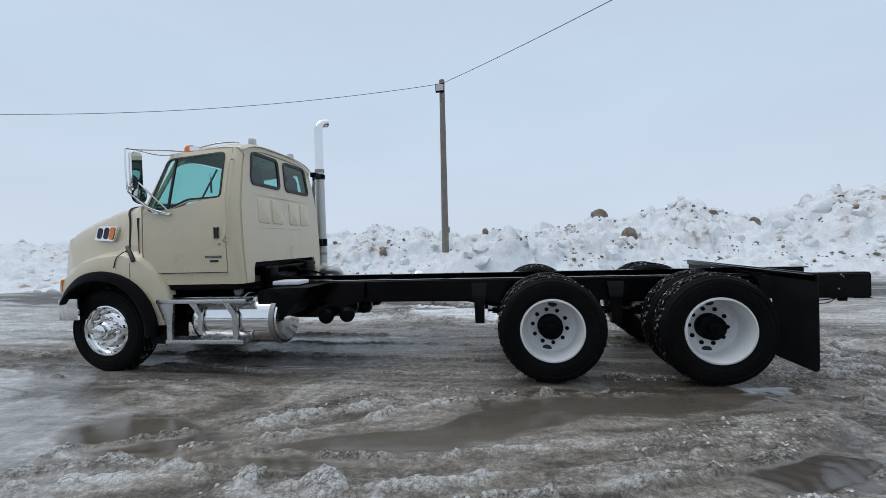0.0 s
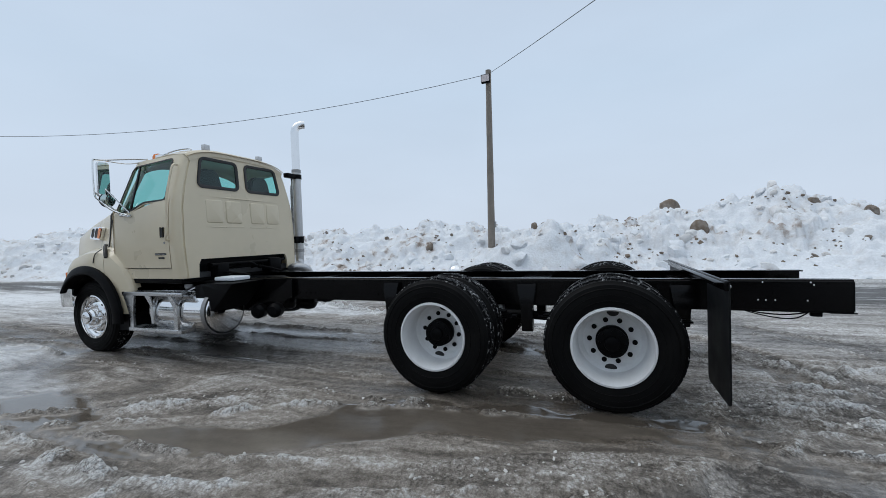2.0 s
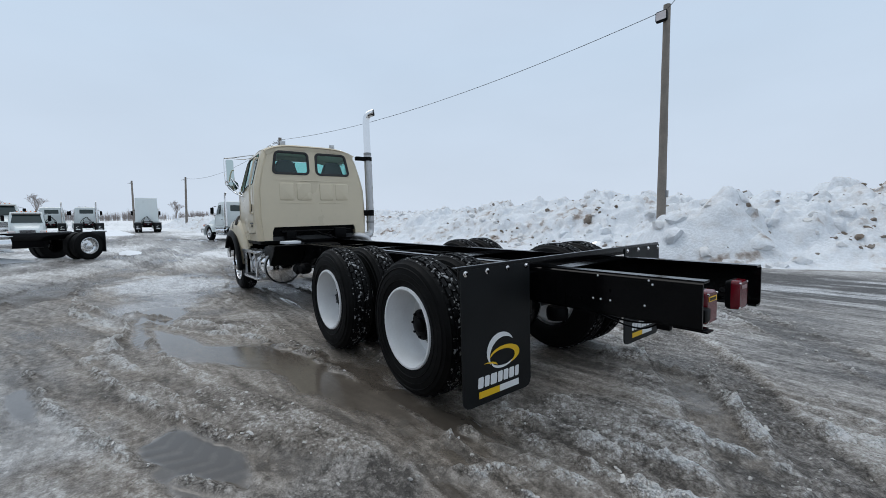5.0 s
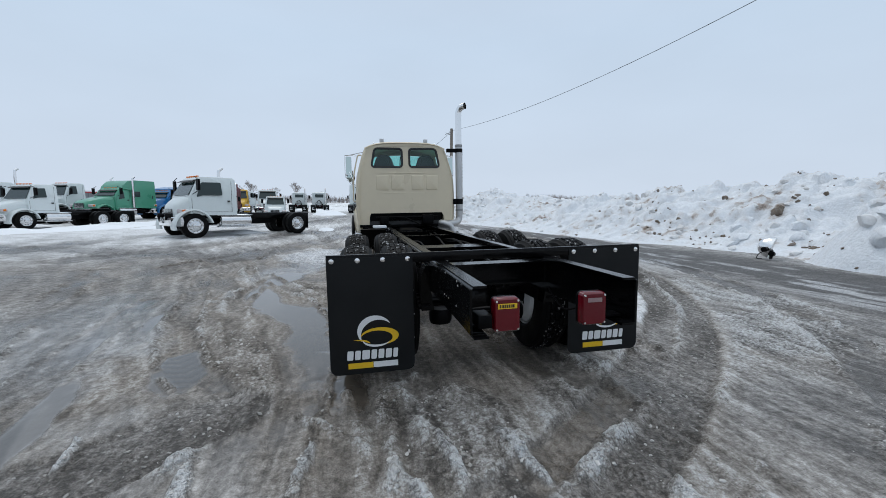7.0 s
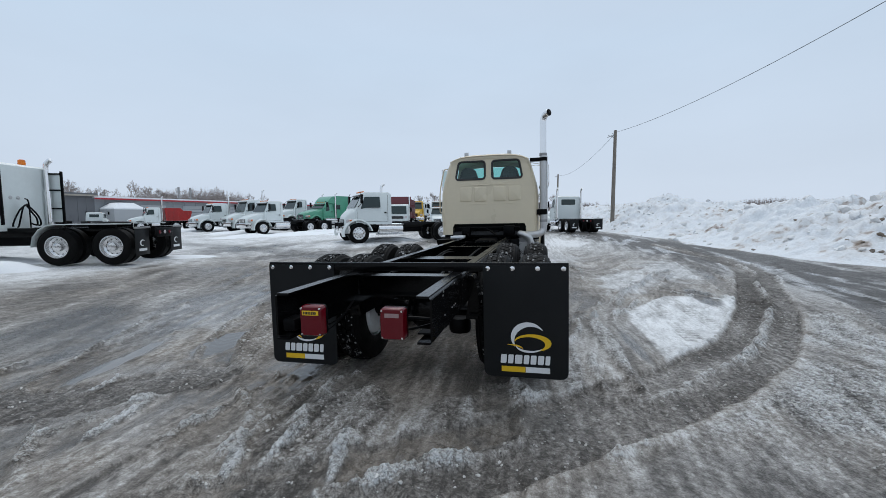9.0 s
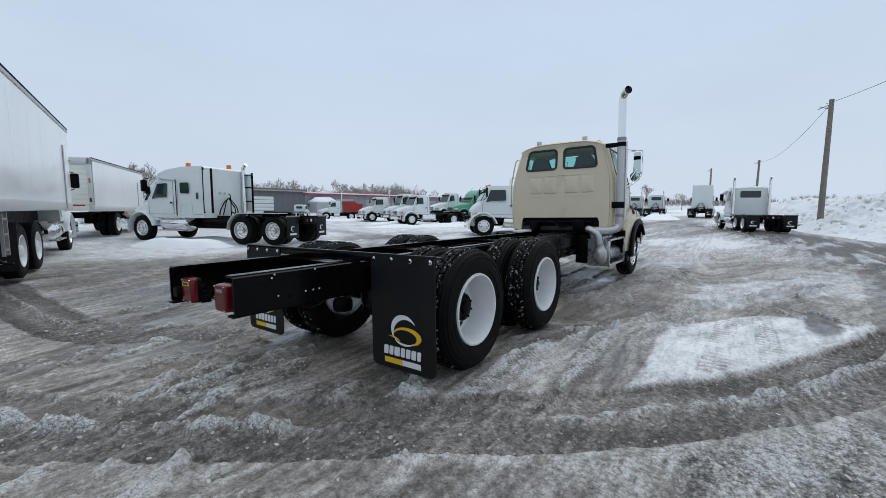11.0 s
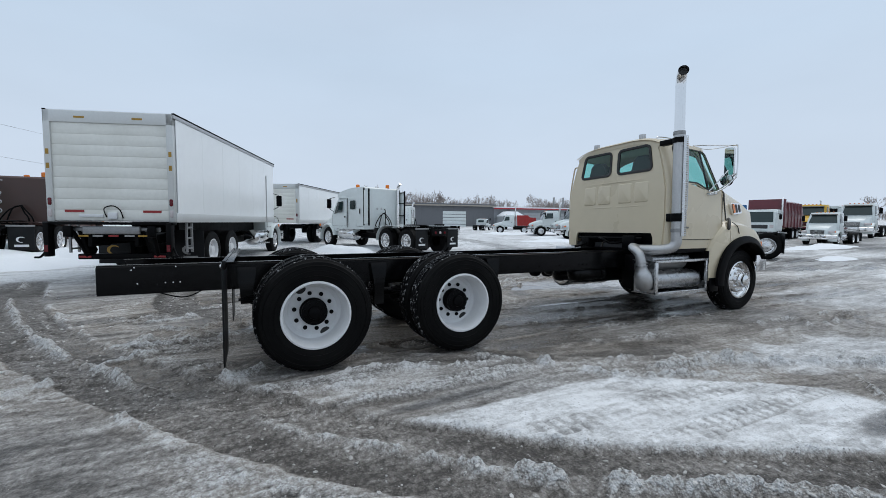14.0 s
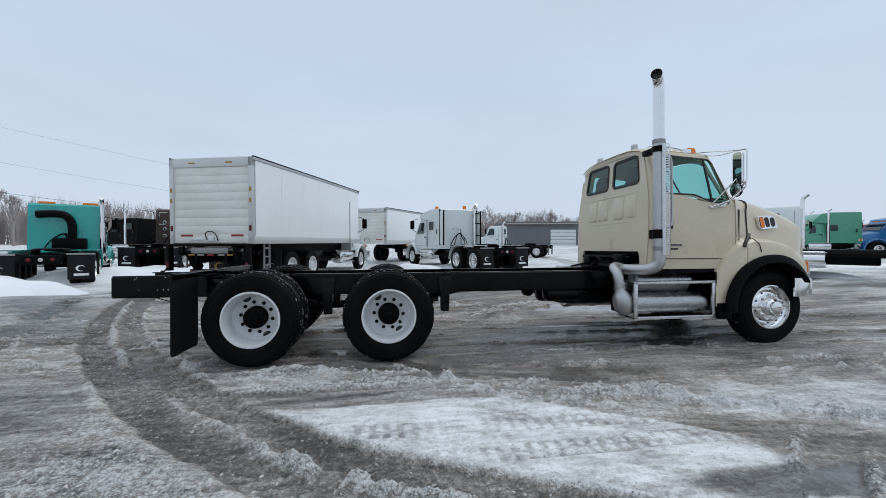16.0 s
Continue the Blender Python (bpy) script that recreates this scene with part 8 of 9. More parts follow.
semi("day_cab_tractor", "white day-cab tractor in the parked row", spot(-20.2, -18.5, -29, 0.83), WHITEP, wb=4.4, cowl=-0.15, cab=1.6, cab_h=2.55, tail=0.8, hood_h=1.5, stacks=((-1.9, 0.75, 3.3),), rim=DISH)
semi("green_sleeper_tractor", "green sleeper road tractor with chrome stacks", spot(-27.4, -14.0, -25), GREENP, wb=5.4, cowl=-0.75, cab=1.2, cab_h=2.35, slp=1.9, slp_h=2.95, tail=1.0, hood_h=1.62, nose=0.9, stacks=((-2.05, 1.0, 3.2), (-2.05, -1.0, 3.2)))
semi("blue_sleeper_tractor", "bright blue sleeper road tractor", spot(-31.6, -12.0, -25), BLUEP, wb=5.0, cowl=-0.2, cab=1.3, cab_h=2.3, slp=1.8, slp_h=2.65, tail=1.0, hood_h=1.55)
semi("white_tractor", "white road tractor seen nose-on with a wide dark grille", spot(-27.3, -2.1, 8, 0.72), WHITEP, wb=4.5, cowl=-0.15, cab=1.4, cab_h=2.62, tail=1.0, hood_h=1.60, rim=DISH)
wt_ = semi("twin_stack_tractor", "white day-cab tractor with twin chrome stacks and black chassis", spot(-27.2, 7.5, 196, 0.92), WHITEP, wb=4.3, cowl=-0.9, cab=1.35, cab_h=2.75, tail=1.0, hood_h=1.60, stacks=((-2.4, 0.95, 3.35), (-2.4, -0.95, 3.35)), rim=DISH, fifth=False)
semi("far_sleeper_tractor", "white high-roof tractor parked with its back to the yard", spot(-53.6, 3.9, 180), WHITEP, wb=4.3, cab=1.3, slp=1.6, slp_h=3.7, tail=0.6, rim=DISH)
for fx, fy, hd in ((-57.5, -4.3, 184), (-55.0, -1.4, 186)):
    semi("far_tractor", "white day-cab tractor far across the yard", spot(fx, fy, hd), WHITEP, wb=4.0, cab=1.5, tail=0.6, stacks=((-1.9, -0.8, 3.3),), rim=DISH)
semi("far_tractor", "white tractor with a rusty coupling far across the yard", spot(-50.0, -9.3, 160), WHITEP, wb=4.2, cab=1.5, tail=0.6, stacks=((-1.9, 0.8, 3.3),), rim=DISH)
semi("far_tractor", "white tractor seen nose-on behind the parked row", spot(-40.5, -5.3, 10), WHITEP, wb=4.2, cab=1.4, tail=0.6, rim=DISH)
semi("yellow_truck", "yellow truck half hidden behind the parked row", spot(-40.5, -8.2, 12), YELP, wb=4.2, cab=1.4, tail=0.6, rim=DISH)
semi("far_tractor", "white tractor at the far end of the parked row", spot(-30.5, -18.5, -25), WHITEP, wb=4.2, cab=1.4, tail=0.6, rim=DISH)
semi("medium_truck", "small white crew-cab truck beside the workshop", spot(-23.5, -33.0, -140, 0.62), WHITEP, wb=3.2, cab=1.9, cab_h=2.2, hood_h=1.4, tail=0.6, tandem=False, tank=False, fifth=False)
semi("white_flatbed_truck", "white truck with empty rack behind the parked sleeper tractor", spot(-7.2, -19.3, -33, 0.88), WHITEP, wb=4.0, cab=1.4, cab_h=2.6, tail=1.0, stacks=((-1.9, 0.8, 2.9),), rim=DISH)
semi("white_high_roof_tractor", "white tractor with tall roof fairing behind the sleeper tractor", spot(-4.6, -22.6, -33, 0.9), WHITEP, wb=4.6, cab=1.4, cab_h=2.6, slp=0.8, slp_h=3.3, tail=1.0, rim=DISH)

# red tipper
rd = semi("dump_truck", "white-cabbed dump truck with a battered red tipping body", spot(-20.1, -24.4, -36, 0.72), WHITEP, wb=3.9, cowl=-0.3, cab=1.5, cab_h=2.5, tail=0.5, hood_h=1.45, stacks=((-2.0, 0.8, 3.7),), fifth=False, rim=WHT, flaps=False)
bm = B()
loft(bm, [[(x, y, z) for x, z in ((-2.3, 1.05), (-4.5, 1.05), (-4.75, 1.9), (-4.75, 2.15), (-3.9, 2.15), (-3.7, 2.45), (-2.2, 2.45))] for y in (-1.15, 1.15)])
bmesh.ops.bevel(bm, geom=bm.edges[:], offset=0.03, segments=2, affect="EDGES")
tb = part("tipping_body", bm, REDP, rd, "battered red tipping body")
for k in range(5):
    bm = B()
    box(bm, -2.6 - 0.45 * k, -2.52 - 0.45 * k, -1.2, 1.2, 1.08, 2.1, 0.01)
    part("body_rib", bm, REDP, tb)

# refuse truck: cab-over with a maroon body, seen nose-on
gt = thing("refuse_truck", "white cab-over refuse truck with a glossy maroon body", "truck", "parked trucks", at=spot(-30.3, -6.6, 12, 0.84))
bm = B()
loft(bm, [[(x, y, z) for x, z in ((1.15, 0.75), (1.2, 1.45), (1.05, 2.45), (0.9, 2.55), (-0.55, 2.55), (-0.55, 0.75))] for y in (-1.2, 1.2)])
bmesh.ops.bevel(bm, geom=bm.edges[:], offset=0.07, segments=3, affect="EDGES")
part("cab", bm, WHITEP, gt)
bm = B()
loft(bm, [[(1.212, -1.0, 1.52), (1.212, 1.0, 1.52), (1.085, 0.95, 2.36), (1.085, -0.95, 2.36)], [(1.225, -1.0, 1.52), (1.225, 1.0, 1.52), (1.098, 0.95, 2.36), (1.098, -0.95, 2.36)]])
part("windscreen", bm, WINDOW, gt)
bm = B()
box(bm, 1.16, 1.215, -0.65, 0.65, 1.0, 1.30, 0.03)
part("grille", bm, GRILLE, gt)
for sd in (-1, 1):
    bm = B()
    box(bm, 1.15, 1.215, sd * 0.9 - 0.13, sd * 0.9 + 0.13, 1.05, 1.3, 0.03)
    part("head_lamp", bm, CLEAR, gt)
    bm = B()
    tube(bm, [(0.9, sd * 1.2, 2.2), (1.2, sd * 1.45, 2.2), (1.2, sd * 1.45, 1.7)], 0.02, 6)
    box(bm, 1.16, 1.22, sd * 1.45 - 0.1, sd * 1.45 + 0.1, 1.75, 2.15, 0.02)
    part("mirror", bm, SATIN, gt)
    far_wheel(gt, 0.1, sd * 1.15, sd, rim=WHT)
    for ax in (-4.2, -5.55):
        far_wheel(gt, ax, sd * 1.15, sd, rim=WHT, dual=True)
bm = B()
loft(bm, [[(x, y, z) for y, z in ((-1.22, 1.1), (1.22, 1.1), (1.25, 2.2), (1.1, 3.2), (0.8, 3.35), (-0.8, 3.35), (-1.1, 3.2), (-1.25, 2.2))] for x in (-0.8, -1.2, -4.6, -6.8)])
part("refuse_body", bm, MAROON, gt, "rounded maroon refuse body")
bm = B()
box(bm, -0.95, -0.75, -1.28, 1.28, 1.1, 3.45, 0.03)
for k in range(5):
    box(bm, -2.0 - k, -1.9 - k, -1.28, 1.28, 1.1, 3.2, 0.02)
part("body_frame", bm, MAROON, gt)
bm = B()
box(bm, -7.0, 1.0, -0.45, 0.45, 0.72, 1.05, 0.02)
part("frame_rail", bm, BLACK, gt)
stack_pipe(gt, -0.65, 1.1, 1.2, 3.5)


# ---- van trucks ----
def van_body(T, rear, front, width, z0, z1, dirty=True):
    """Aluminium-framed van body with a roll-up door at the back; rear and front are places along x."""
    hw = width / 2
    bm = B()
    box(bm, rear + 0.06, front, -hw + 0.012, hw - 0.012, z0 + 0.02, z1 - 0.02)
    vb = part("van_body", bm, PANEL, T, "smooth white van body panels")
    for sd in (-1, 1):
        n = 6
        for k in range(n):
            a = rear + 0.12 + (front - rear - 0.2) * k / n
            b = rear + 0.12 + (front - rear - 0.2) * (k + 1) / n
            bm = B()
            box(bm, a + 0.002, b - 0.002, sd * hw - 0.014, sd * hw - 0.004, z0 + 0.20, z1 - 0.08)
            part("side_panel", bm, PANEL, vb)
        bm = B()
        box(bm, rear + 0.05, front + 0.02, sd * hw - 0.02, sd * hw + 0.006, z0, z0 + 0.20, 0.004)
        part("lower_rail", bm, PALEFRAME, T, "pale grey lower rail")
        bm = B()
        box(bm, rear + 0.02, front + 0.02, sd * hw - 0.03, sd * hw + 0.012, z1 - 0.085, z1, 0.01)
        part("top_rail", bm, DULLALU, T, "dull aluminium top rail with dark cap")
        bm = B()
        box(bm, rear + 0.02, front + 0.02, sd * hw - 0.04, sd * hw + 0.016, z1, z1 + 0.03, 0.008)
        part("top_cap", bm, SATIN, T)
        # reflective dashes
        k = 0
        x = rear + 0.35
        while x < front - 0.2:
            bm = B()
            box(bm, x, x + 0.14, sd * hw - 0.003, sd * hw + 0.0015, z0 + 0.205, z0 + 0.245)
            part("reflector", bm, DRED, vb)
            bm = B()
            box(bm, x + 0.14, x + 0.28, sd * hw - 0.003, sd * hw + 0.0015, z0 + 0.205, z0 + 0.245)
            part("reflector", bm, WHT, vb)
            x += 0.62
        # side door near the front
        bm = B()
        a, b = front - 1.15, front - 0.35
        for (x0, x1, q0, q1) in ((a, a + 0.03, z0 + 0.22, z1 - 0.45), (b - 0.03, b, z0 + 0.22, z1 - 0.45), (a, b, z1 - 0.48, z1 - 0.45)):
            box(bm, x0, x1, sd * hw - 0.004, sd * hw + 0.012, q0, q1)
        tube(bm, [(a + 0.06, sd * (hw + 0.03), z0 + 0.05), (a + 0.06, sd * (hw + 0.03), z1 - 0.55)], 0.016, 8)
        for q in (z0 + 0.5, z0 + 1.0, z1 - 0.8):
            box(bm, a + 0.02, a + 0.13, sd * hw, sd * hw + 0.04, q, q + 0.03)
            box(bm, b - 0.10, b - 0.02, sd * hw, sd * hw + 0.02, q, q + 0.05)
        part("side_door", bm, DULLALU, T, "grey-framed side door")
    bm = B()
    box(bm, rear + 0.04, front, -hw + 0.02, hw - 0.02, z1 - 0.005, z1 + 0.02)
    part("van_roof", bm, CLEANSNOW, T)
    # rear frame
    bm = B()
    fw = 0.13
    for sd in (-1, 1):
        box(bm, rear, rear + 0.10, sd * hw - (fw if sd > 0 else 0), sd * hw + (fw if sd < 0 else 0), z0, z1, 0.012)
    box(bm, rear, rear + 0.10, -hw, hw, z1 - 0.24, z1, 0.012)
    part("rear_frame", bm, PALEFRAME, T, "pale grey rear door frame")
    n = 9
    for k in range(n):
        a = z0 + 0.03 + (z1 - 0.27 - z0) * k / n
        b = z0 + 0.03 + (z1 - 0.27 - z0) * (k + 1) / n
        bm = B()
        box(bm, rear + 0.03, rear + 0.06, -hw + fw, hw - fw, a + 0.001, b - 0.001, 0.003)
        part("roll_door_slat", bm, DOORW, T, "dirty white roll-up door slat")
    bm = B()
    tube(bm, smooth([(rear + 0.02, 0.12, z0 + 0.1), (rear - 0.02, 0.14, z0 + 0.28), (rear - 0.02, -0.02, z0 + 0.34), (rear - 0.02, -0.16, z0 + 0.26), (rear + 0.02, -0.20, z0 + 0.08)], 5), 0.012, 6)
    part("door_cable", bm, SATIN, T)
    bm = B()
    box(bm, rear + 0.01, rear + 0.035, 0.18, 0.65, z0 + 0.10, z0 + 0.16, 0.01)
    box(bm, rear - 0.02, rear + 0.03, -0.10, 0.08, z0 + 0.06, z0 + 0.20, 0.015)
    part("door_latch", bm, WHT, T)
    for y0, c in ((-0.95, DRED), (0.55, DRED)):
        bm = B()
        box(bm, rear + 0.02, rear + 0.031, y0, y0 + 0.36, z0 + 0.20, z0 + 0.25)
        part("door_reflector", bm, c, T)
    for sd in (-1, 1):
        for q, c in ((0.42, RED), (0.18, CLEAR)):
            bm = B()
            loft(bm, [[(rear - o, sd * (hw - 0.065) + a * s, z0 + q + b * s) for a, b in rounded(-0.035, 0.035, -0.08, 0.08, 0.03)] for o, s in ((-0.01, 1), (0.012, 0.95), (0.02, 0.7))])
            part("tail_lamp", bm, c, T)
        for q in (z1 - 0.9, z0 + 1.1):
            bm = B()
            box(bm, rear - 0.004, rear + 0.002, sd * (hw - 0.06) - 0.03, sd * (hw - 0.06) + 0.03, q, q + 0.11)
            part("amber_marker", bm, OCHRE, T)
    for y in (-0.55, 0.55):
        bm = B()
        box(bm, rear - 0.004, rear + 0.002, y - 0.10, y + 0.10, z1 - 0.15, z1 - 0.11)
        part("amber_marker", bm, OCHRE, T)


bx = semi("box_truck", "white van-body truck with dirty roll-up door and folded tail lift", spot(2.44, -9.20, -107.6), WHITEP, wb=5.6, cowl=0.1, cab=1.2, cab_h=2.5, tail=1.6, hood_h=1.5, nose=0.95, fifth=False, flaps=False, rim=DISH, rear_rim=WHT, tank=True)
van_body(bx, -8.50, -0.78, 2.46, 1.24, 3.53)
# tail lift
bm = B()
box(bm, -8.62, -8.44, -1.24, 1.24, 1.18, 1.24, 0.01)
for sd in (-1, 1):
    box(bm, -8.66, -8.50, sd * 1.16 - 0.05, sd * 1.16 + 0.05, 0.52, 1.22, 0.012)
    slab(bm, [(-8.5, 1.05), (-8.3, 1.05), (-8.0, 0.62), (-8.1, 0.5), (-8.25, 0.55)], [], lambda a, b, d: Vector((a, sd * 0.62 + d, b)), 0.06)
    tube(bm, [(-8.5, sd * 0.78, 1.06), (-8.15, sd * 0.70, 0.45)], 0.045, 10)
    box(bm, -8.62, -8.54, sd * 0.80 - 0.08, sd * 0.80 + 0.08, 0.92, 1.16, 0.02)
    box(bm, -8.5, -7.9, sd * 0.45 - 0.04, sd * 0.45 + 0.04, 0.72, 1.0, 0.01)
tl_ = part("tail_lift", bm, SATIN, bx, "black folded tail lift frame")
bm = B()
box(bm, -8.56, -8.48, -0.55, 0.55, 0.98, 1.15, 0.02)
tube(bm, [(-8.46, -0.9, 1.08), (-8.46, 0.9, 1.08)], 0.05, 10)
part("lift_drum", bm, STEEL, tl_)
for k, (y, c) in enumerate(((-0.62, OCHRE), (-0.36, GRIMEW), (-0.05, DRED), (0.25, GRIMEW), (0.52, OCHRE))):
    bm = B()
    box(bm, -8.565, -8.555, y - 0.09, y + 0.10, 0.93, 0.965)
    part("lift_reflector", bm, c, tl_)
bm = B()
box(bm, -8.2, -8.05, -0.9, 0.9, 0.42, 0.54, 0.02)
part("rear_bumper", bm, SATIN, tl_)
for y in (-0.75, 0.75):
    bm = B()
    box(bm, -8.215, -8.20, y - 0.12, y + 0.12, 0.46, 0.50)
    part("bumper_reflector", bm, DRED, tl_)
for sd in (-1, 1):
    bm = B()
    box(bm, -8.67, -8.655, sd * 1.16 - 0.035, sd * 1.16 + 0.035, 0.62, 0.76)
    part("lift_lamp", bm, RED, tl_)
    bm = B()
    tube(bm, smooth([(-8.55, sd * 1.2, 0.7), (-8.6, sd * 1.3, 0.52), (-8.6, sd * 1.42, 0.50)], 4), 0.022, 8)
    part("lift_foot", bm, SATIN, tl_)
    bm = B()
    box(bm, -7.08, -7.06, sd * 0.85 - 0.35, sd * 0.85 + 0.35, 0.22, 1.05, 0.004)
    f_ = part("mud_flap", bm, FLAP, bx, "black mud flap with a pale emblem")
    bm = B()
    vs = []
    for i in range(15):
        a = radians(40 + 250 * i / 14)
        w_ = 0.03 * (1 - abs(2 * i / 14 - 1)) + 0.008
        for rr in (0.13 - w_, 0.13 + w_):
            vs.append(bm.verts.new((-7.084, sd * 0.85 - rr * math.cos(a), 0.55 + rr * 0.8 * math.sin(a))))
    for i in range(14):
        bm.faces.new((vs[2 * i], vs[2 * i + 1], vs[2 * i + 3], vs[2 * i + 2]))
    box(bm, -7.086, -7.082, sd * 0.85 - 0.2, sd * 0.85 + 0.2, 0.34, 0.40)
    part("emblem", bm, OCHRE if sd > 0 else GRIMEW, f_)
    bm = B()
    for q in (0.62, 0.86, 1.1):
        box(bm, -7.95, -7.70, sd * 1.20 - 0.02, sd * 1.20 + 0.02, q, q + 0.04, 0.005)
    box(bm, -7.97, -7.93, sd * 1.20 - 0.02, sd * 1.20 + 0.02, 0.55, 1.22)
    box(bm, -7.72, -7.68, sd * 1.20 - 0.02, sd * 1.20 + 0.02, 0.55, 1.22)
    part("side_step", bm, STEEL, bx)
    bm = B()
    box(bm, -6.9, -1.0, sd * 0.5 - 0.04, sd * 0.5 + 0.04, 0.95, 1.24)
    part("subframe", bm, SATIN, bx)

b2 = semi("box_truck", "second white van-body truck parked further down the row", spot(-2.52, -18.58, -120), WHITEP, wb=4.6, cowl=0.1, cab=1.2, cab_h=2.5, tail=0.8, hood_h=1.5, fifth=False, flaps=False, tandem=False, rim=DISH, rear_rim=WHT)
van_body(b2, -7.60, -0.75, 2.4, 1.05, 2.98)

# ---- teal tractor, brown van and black tractor beyond the box truck ----
semi("teal_sleeper_tractor", "bright teal sleeper tractor with black air intake pipe", spot(13.5, -9.3, -63, 1.0) @ Matrix.Translation((0, 0, -0.14)), TEALP, wb=6.0, cowl=-0.6, cab=1.25, cab_h=2.5, slp=1.5, slp_h=2.75, tail=0.9, hood_h=1.6, stacks=((-3.45, -1.05, 3.0),), rim=DISH)
tt = bpy.data.objects["teal_sleeper_tractor"]
bm = B()
tube(bm, smooth([(-3.45, 0.75, 2.35), (-3.52, 0.2, 2.38), (-3.55, -0.05, 2.3), (-3.55, -0.2, 2.0), (-3.55, -0.2, 1.3)], 6), 0.13, 12)
part("intake_pipe", bm, SATIN, tt, "fat black air intake pipe")
bm = B()
box(bm, -3.95, -3.40, -0.62, 0.30, 1.02, 1.50, 0.06)
part("intake_box", bm, SATIN, tt, "black box at the foot of the intake pipe")
for yy in (-0.7, 0.5):
    bm = B()
    box(bm, -3.30, -3.05, yy - 0.22, yy + 0.22, 2.74, 2.83, 0.02)
    part("roof_lamp", bm, AMBER, tt, "amber roof lamp bar")
for zz in (1.2, 1.55, 1.9, 2.25):
    bm = B()
    tube(bm, smooth([(-2.9, -1.03, zz), (-2.9, -1.12, zz + 0.02), (-2.5, -1.12, zz + 0.02), (-2.5, -1.03, zz)], 4), 0.018, 6)
    part("side_rung", bm, CHROME, tt, "chrome rung on the sleeper side")
bb = semi("brown_sleeper_tractor", "dark brown sleeper tractor with amber beacons and white corner markings", spot(9.35, -12.4, -92), BROWNP, wb=4.2, cowl=0.0, cab=1.3, cab_h=2.3, slp=1.8, slp_h=2.68, tail=0.6, hood_h=1.4, rim=DISH, beacon=True)
for k in range(3):
    bm = B()
    lathe(bm, [(0.07, 0), (0.08, 0.01), (0.05, 0.02)], (-3.105, 0.62, 1.5 + 0.3 * k), (-1, 0, 0), 14)
    part("grommet", bm, DULLALU, bb)
bm = B()
box(bm, -3.112, -3.102, 0.50, 0.86, 2.515, 2.54)
box(bm, -3.112, -3.102, 0.838, 0.86, 2.36, 2.54)
box(bm, -3.112, -3.102, 0.58, 0.86, 2.0, 2.022)
part("corner_marking", bm, WHT, bb)
semi("black_tractor", "black road tractor parked far behind in the snow", spot(18.4, -20.2, -20), SATIN, wb=4.6, cowl=-0.6, cab=1.3, cab_h=2.5, slp=1.0, slp_h=2.6, stacks=((-2.0, 1.0, 3.2), (-2.0, -1.0, 3.2)), rim=DISH)


# ---- snow drifts round the parked trucks ----
def drift(x, y, rx, ry, h, turn, seed):
    bm = B()
    n, m_ = 40, 12
    rings = []
    c, s = math.cos(radians(turn)), math.sin(radians(turn))
    for i in range(m_ + 1):
        t = i / m_
        ring = []
        for k in range(n):
            a = 2 * math.pi * k / n
            w = 1 + 0.25 * noise.noise(Vector((math.cos(a) * 1.3, math.sin(a) * 1.3, seed)))
            u, v = math.cos(a) * rx * (1 - t) * w, math.sin(a) * ry * (1 - t) * w
            px, py = x + u * c - v * s, y + u * s + v * c
            z = ground_z(px, py) - 0.05 + h * (math.sin(min(1, t * 1.4) * math.pi / 2)) * (0.75 + 0.6 * noise.noise(Vector((px * 0.7, py * 0.7, seed)))) + 0.04 * noise.noise(Vector((px * 3, py * 3, seed)))
            ring.append((px, py, z))
        rings.append(ring)
    loft(bm, rings)
    return tagged(link("snow_drift", bm, CLEANSNOW, angle=80), "low drift of settled white snow between parked trucks", "snow drift", kind="stuff")


for i, a in enumerate(((-3.5, -8.0, 3.4, 0.9, 0.22, -59), (-1.2, -7.6, 2.0, 0.8, 0.35, -59), (-5.2, -5.6, 1.7, 0.7, 0.18, -40), (-14.2, -2.2, 2.6, 0.7, 0.25, -57), (-17.0, -9.8, 5.0, 1.2, 0.28, -25), (-19.0, -14.0, 3.0, 1.0, 0.25, -27), (-19.5, -20.5, 4.0, 1.2, 0.25, -40), (-22.5, -9.0, 3.0, 1.0, 0.30, -25), (-21.0, -6.0, 4.0, 1.2, 0.2, -20), (9.6, -5.2, 3.6, 1.8, 0.45, 10), (9.0, -10.5, 2.2, 2.6, 0.55, 20), (13.5, -3.2, 3.5, 1.2, 0.35, 0), (11.2, -1.9, 3.4, 1.1, 0.50, -14), (8.2, -6.4, 2.6, 1.2, 0.50, -10), (-28.0, -24.0, 8.0, 2.0, 0.35, 20), (-24.5, -1.0, 4.0, 1.0, 0.2, 0), (-45, 0.5, 6, 2.0, 0.5, 10), (-17.5, 2.3, 1.4, 0.5, 0.15, 0))):
    drift(*a, i * 3.7)


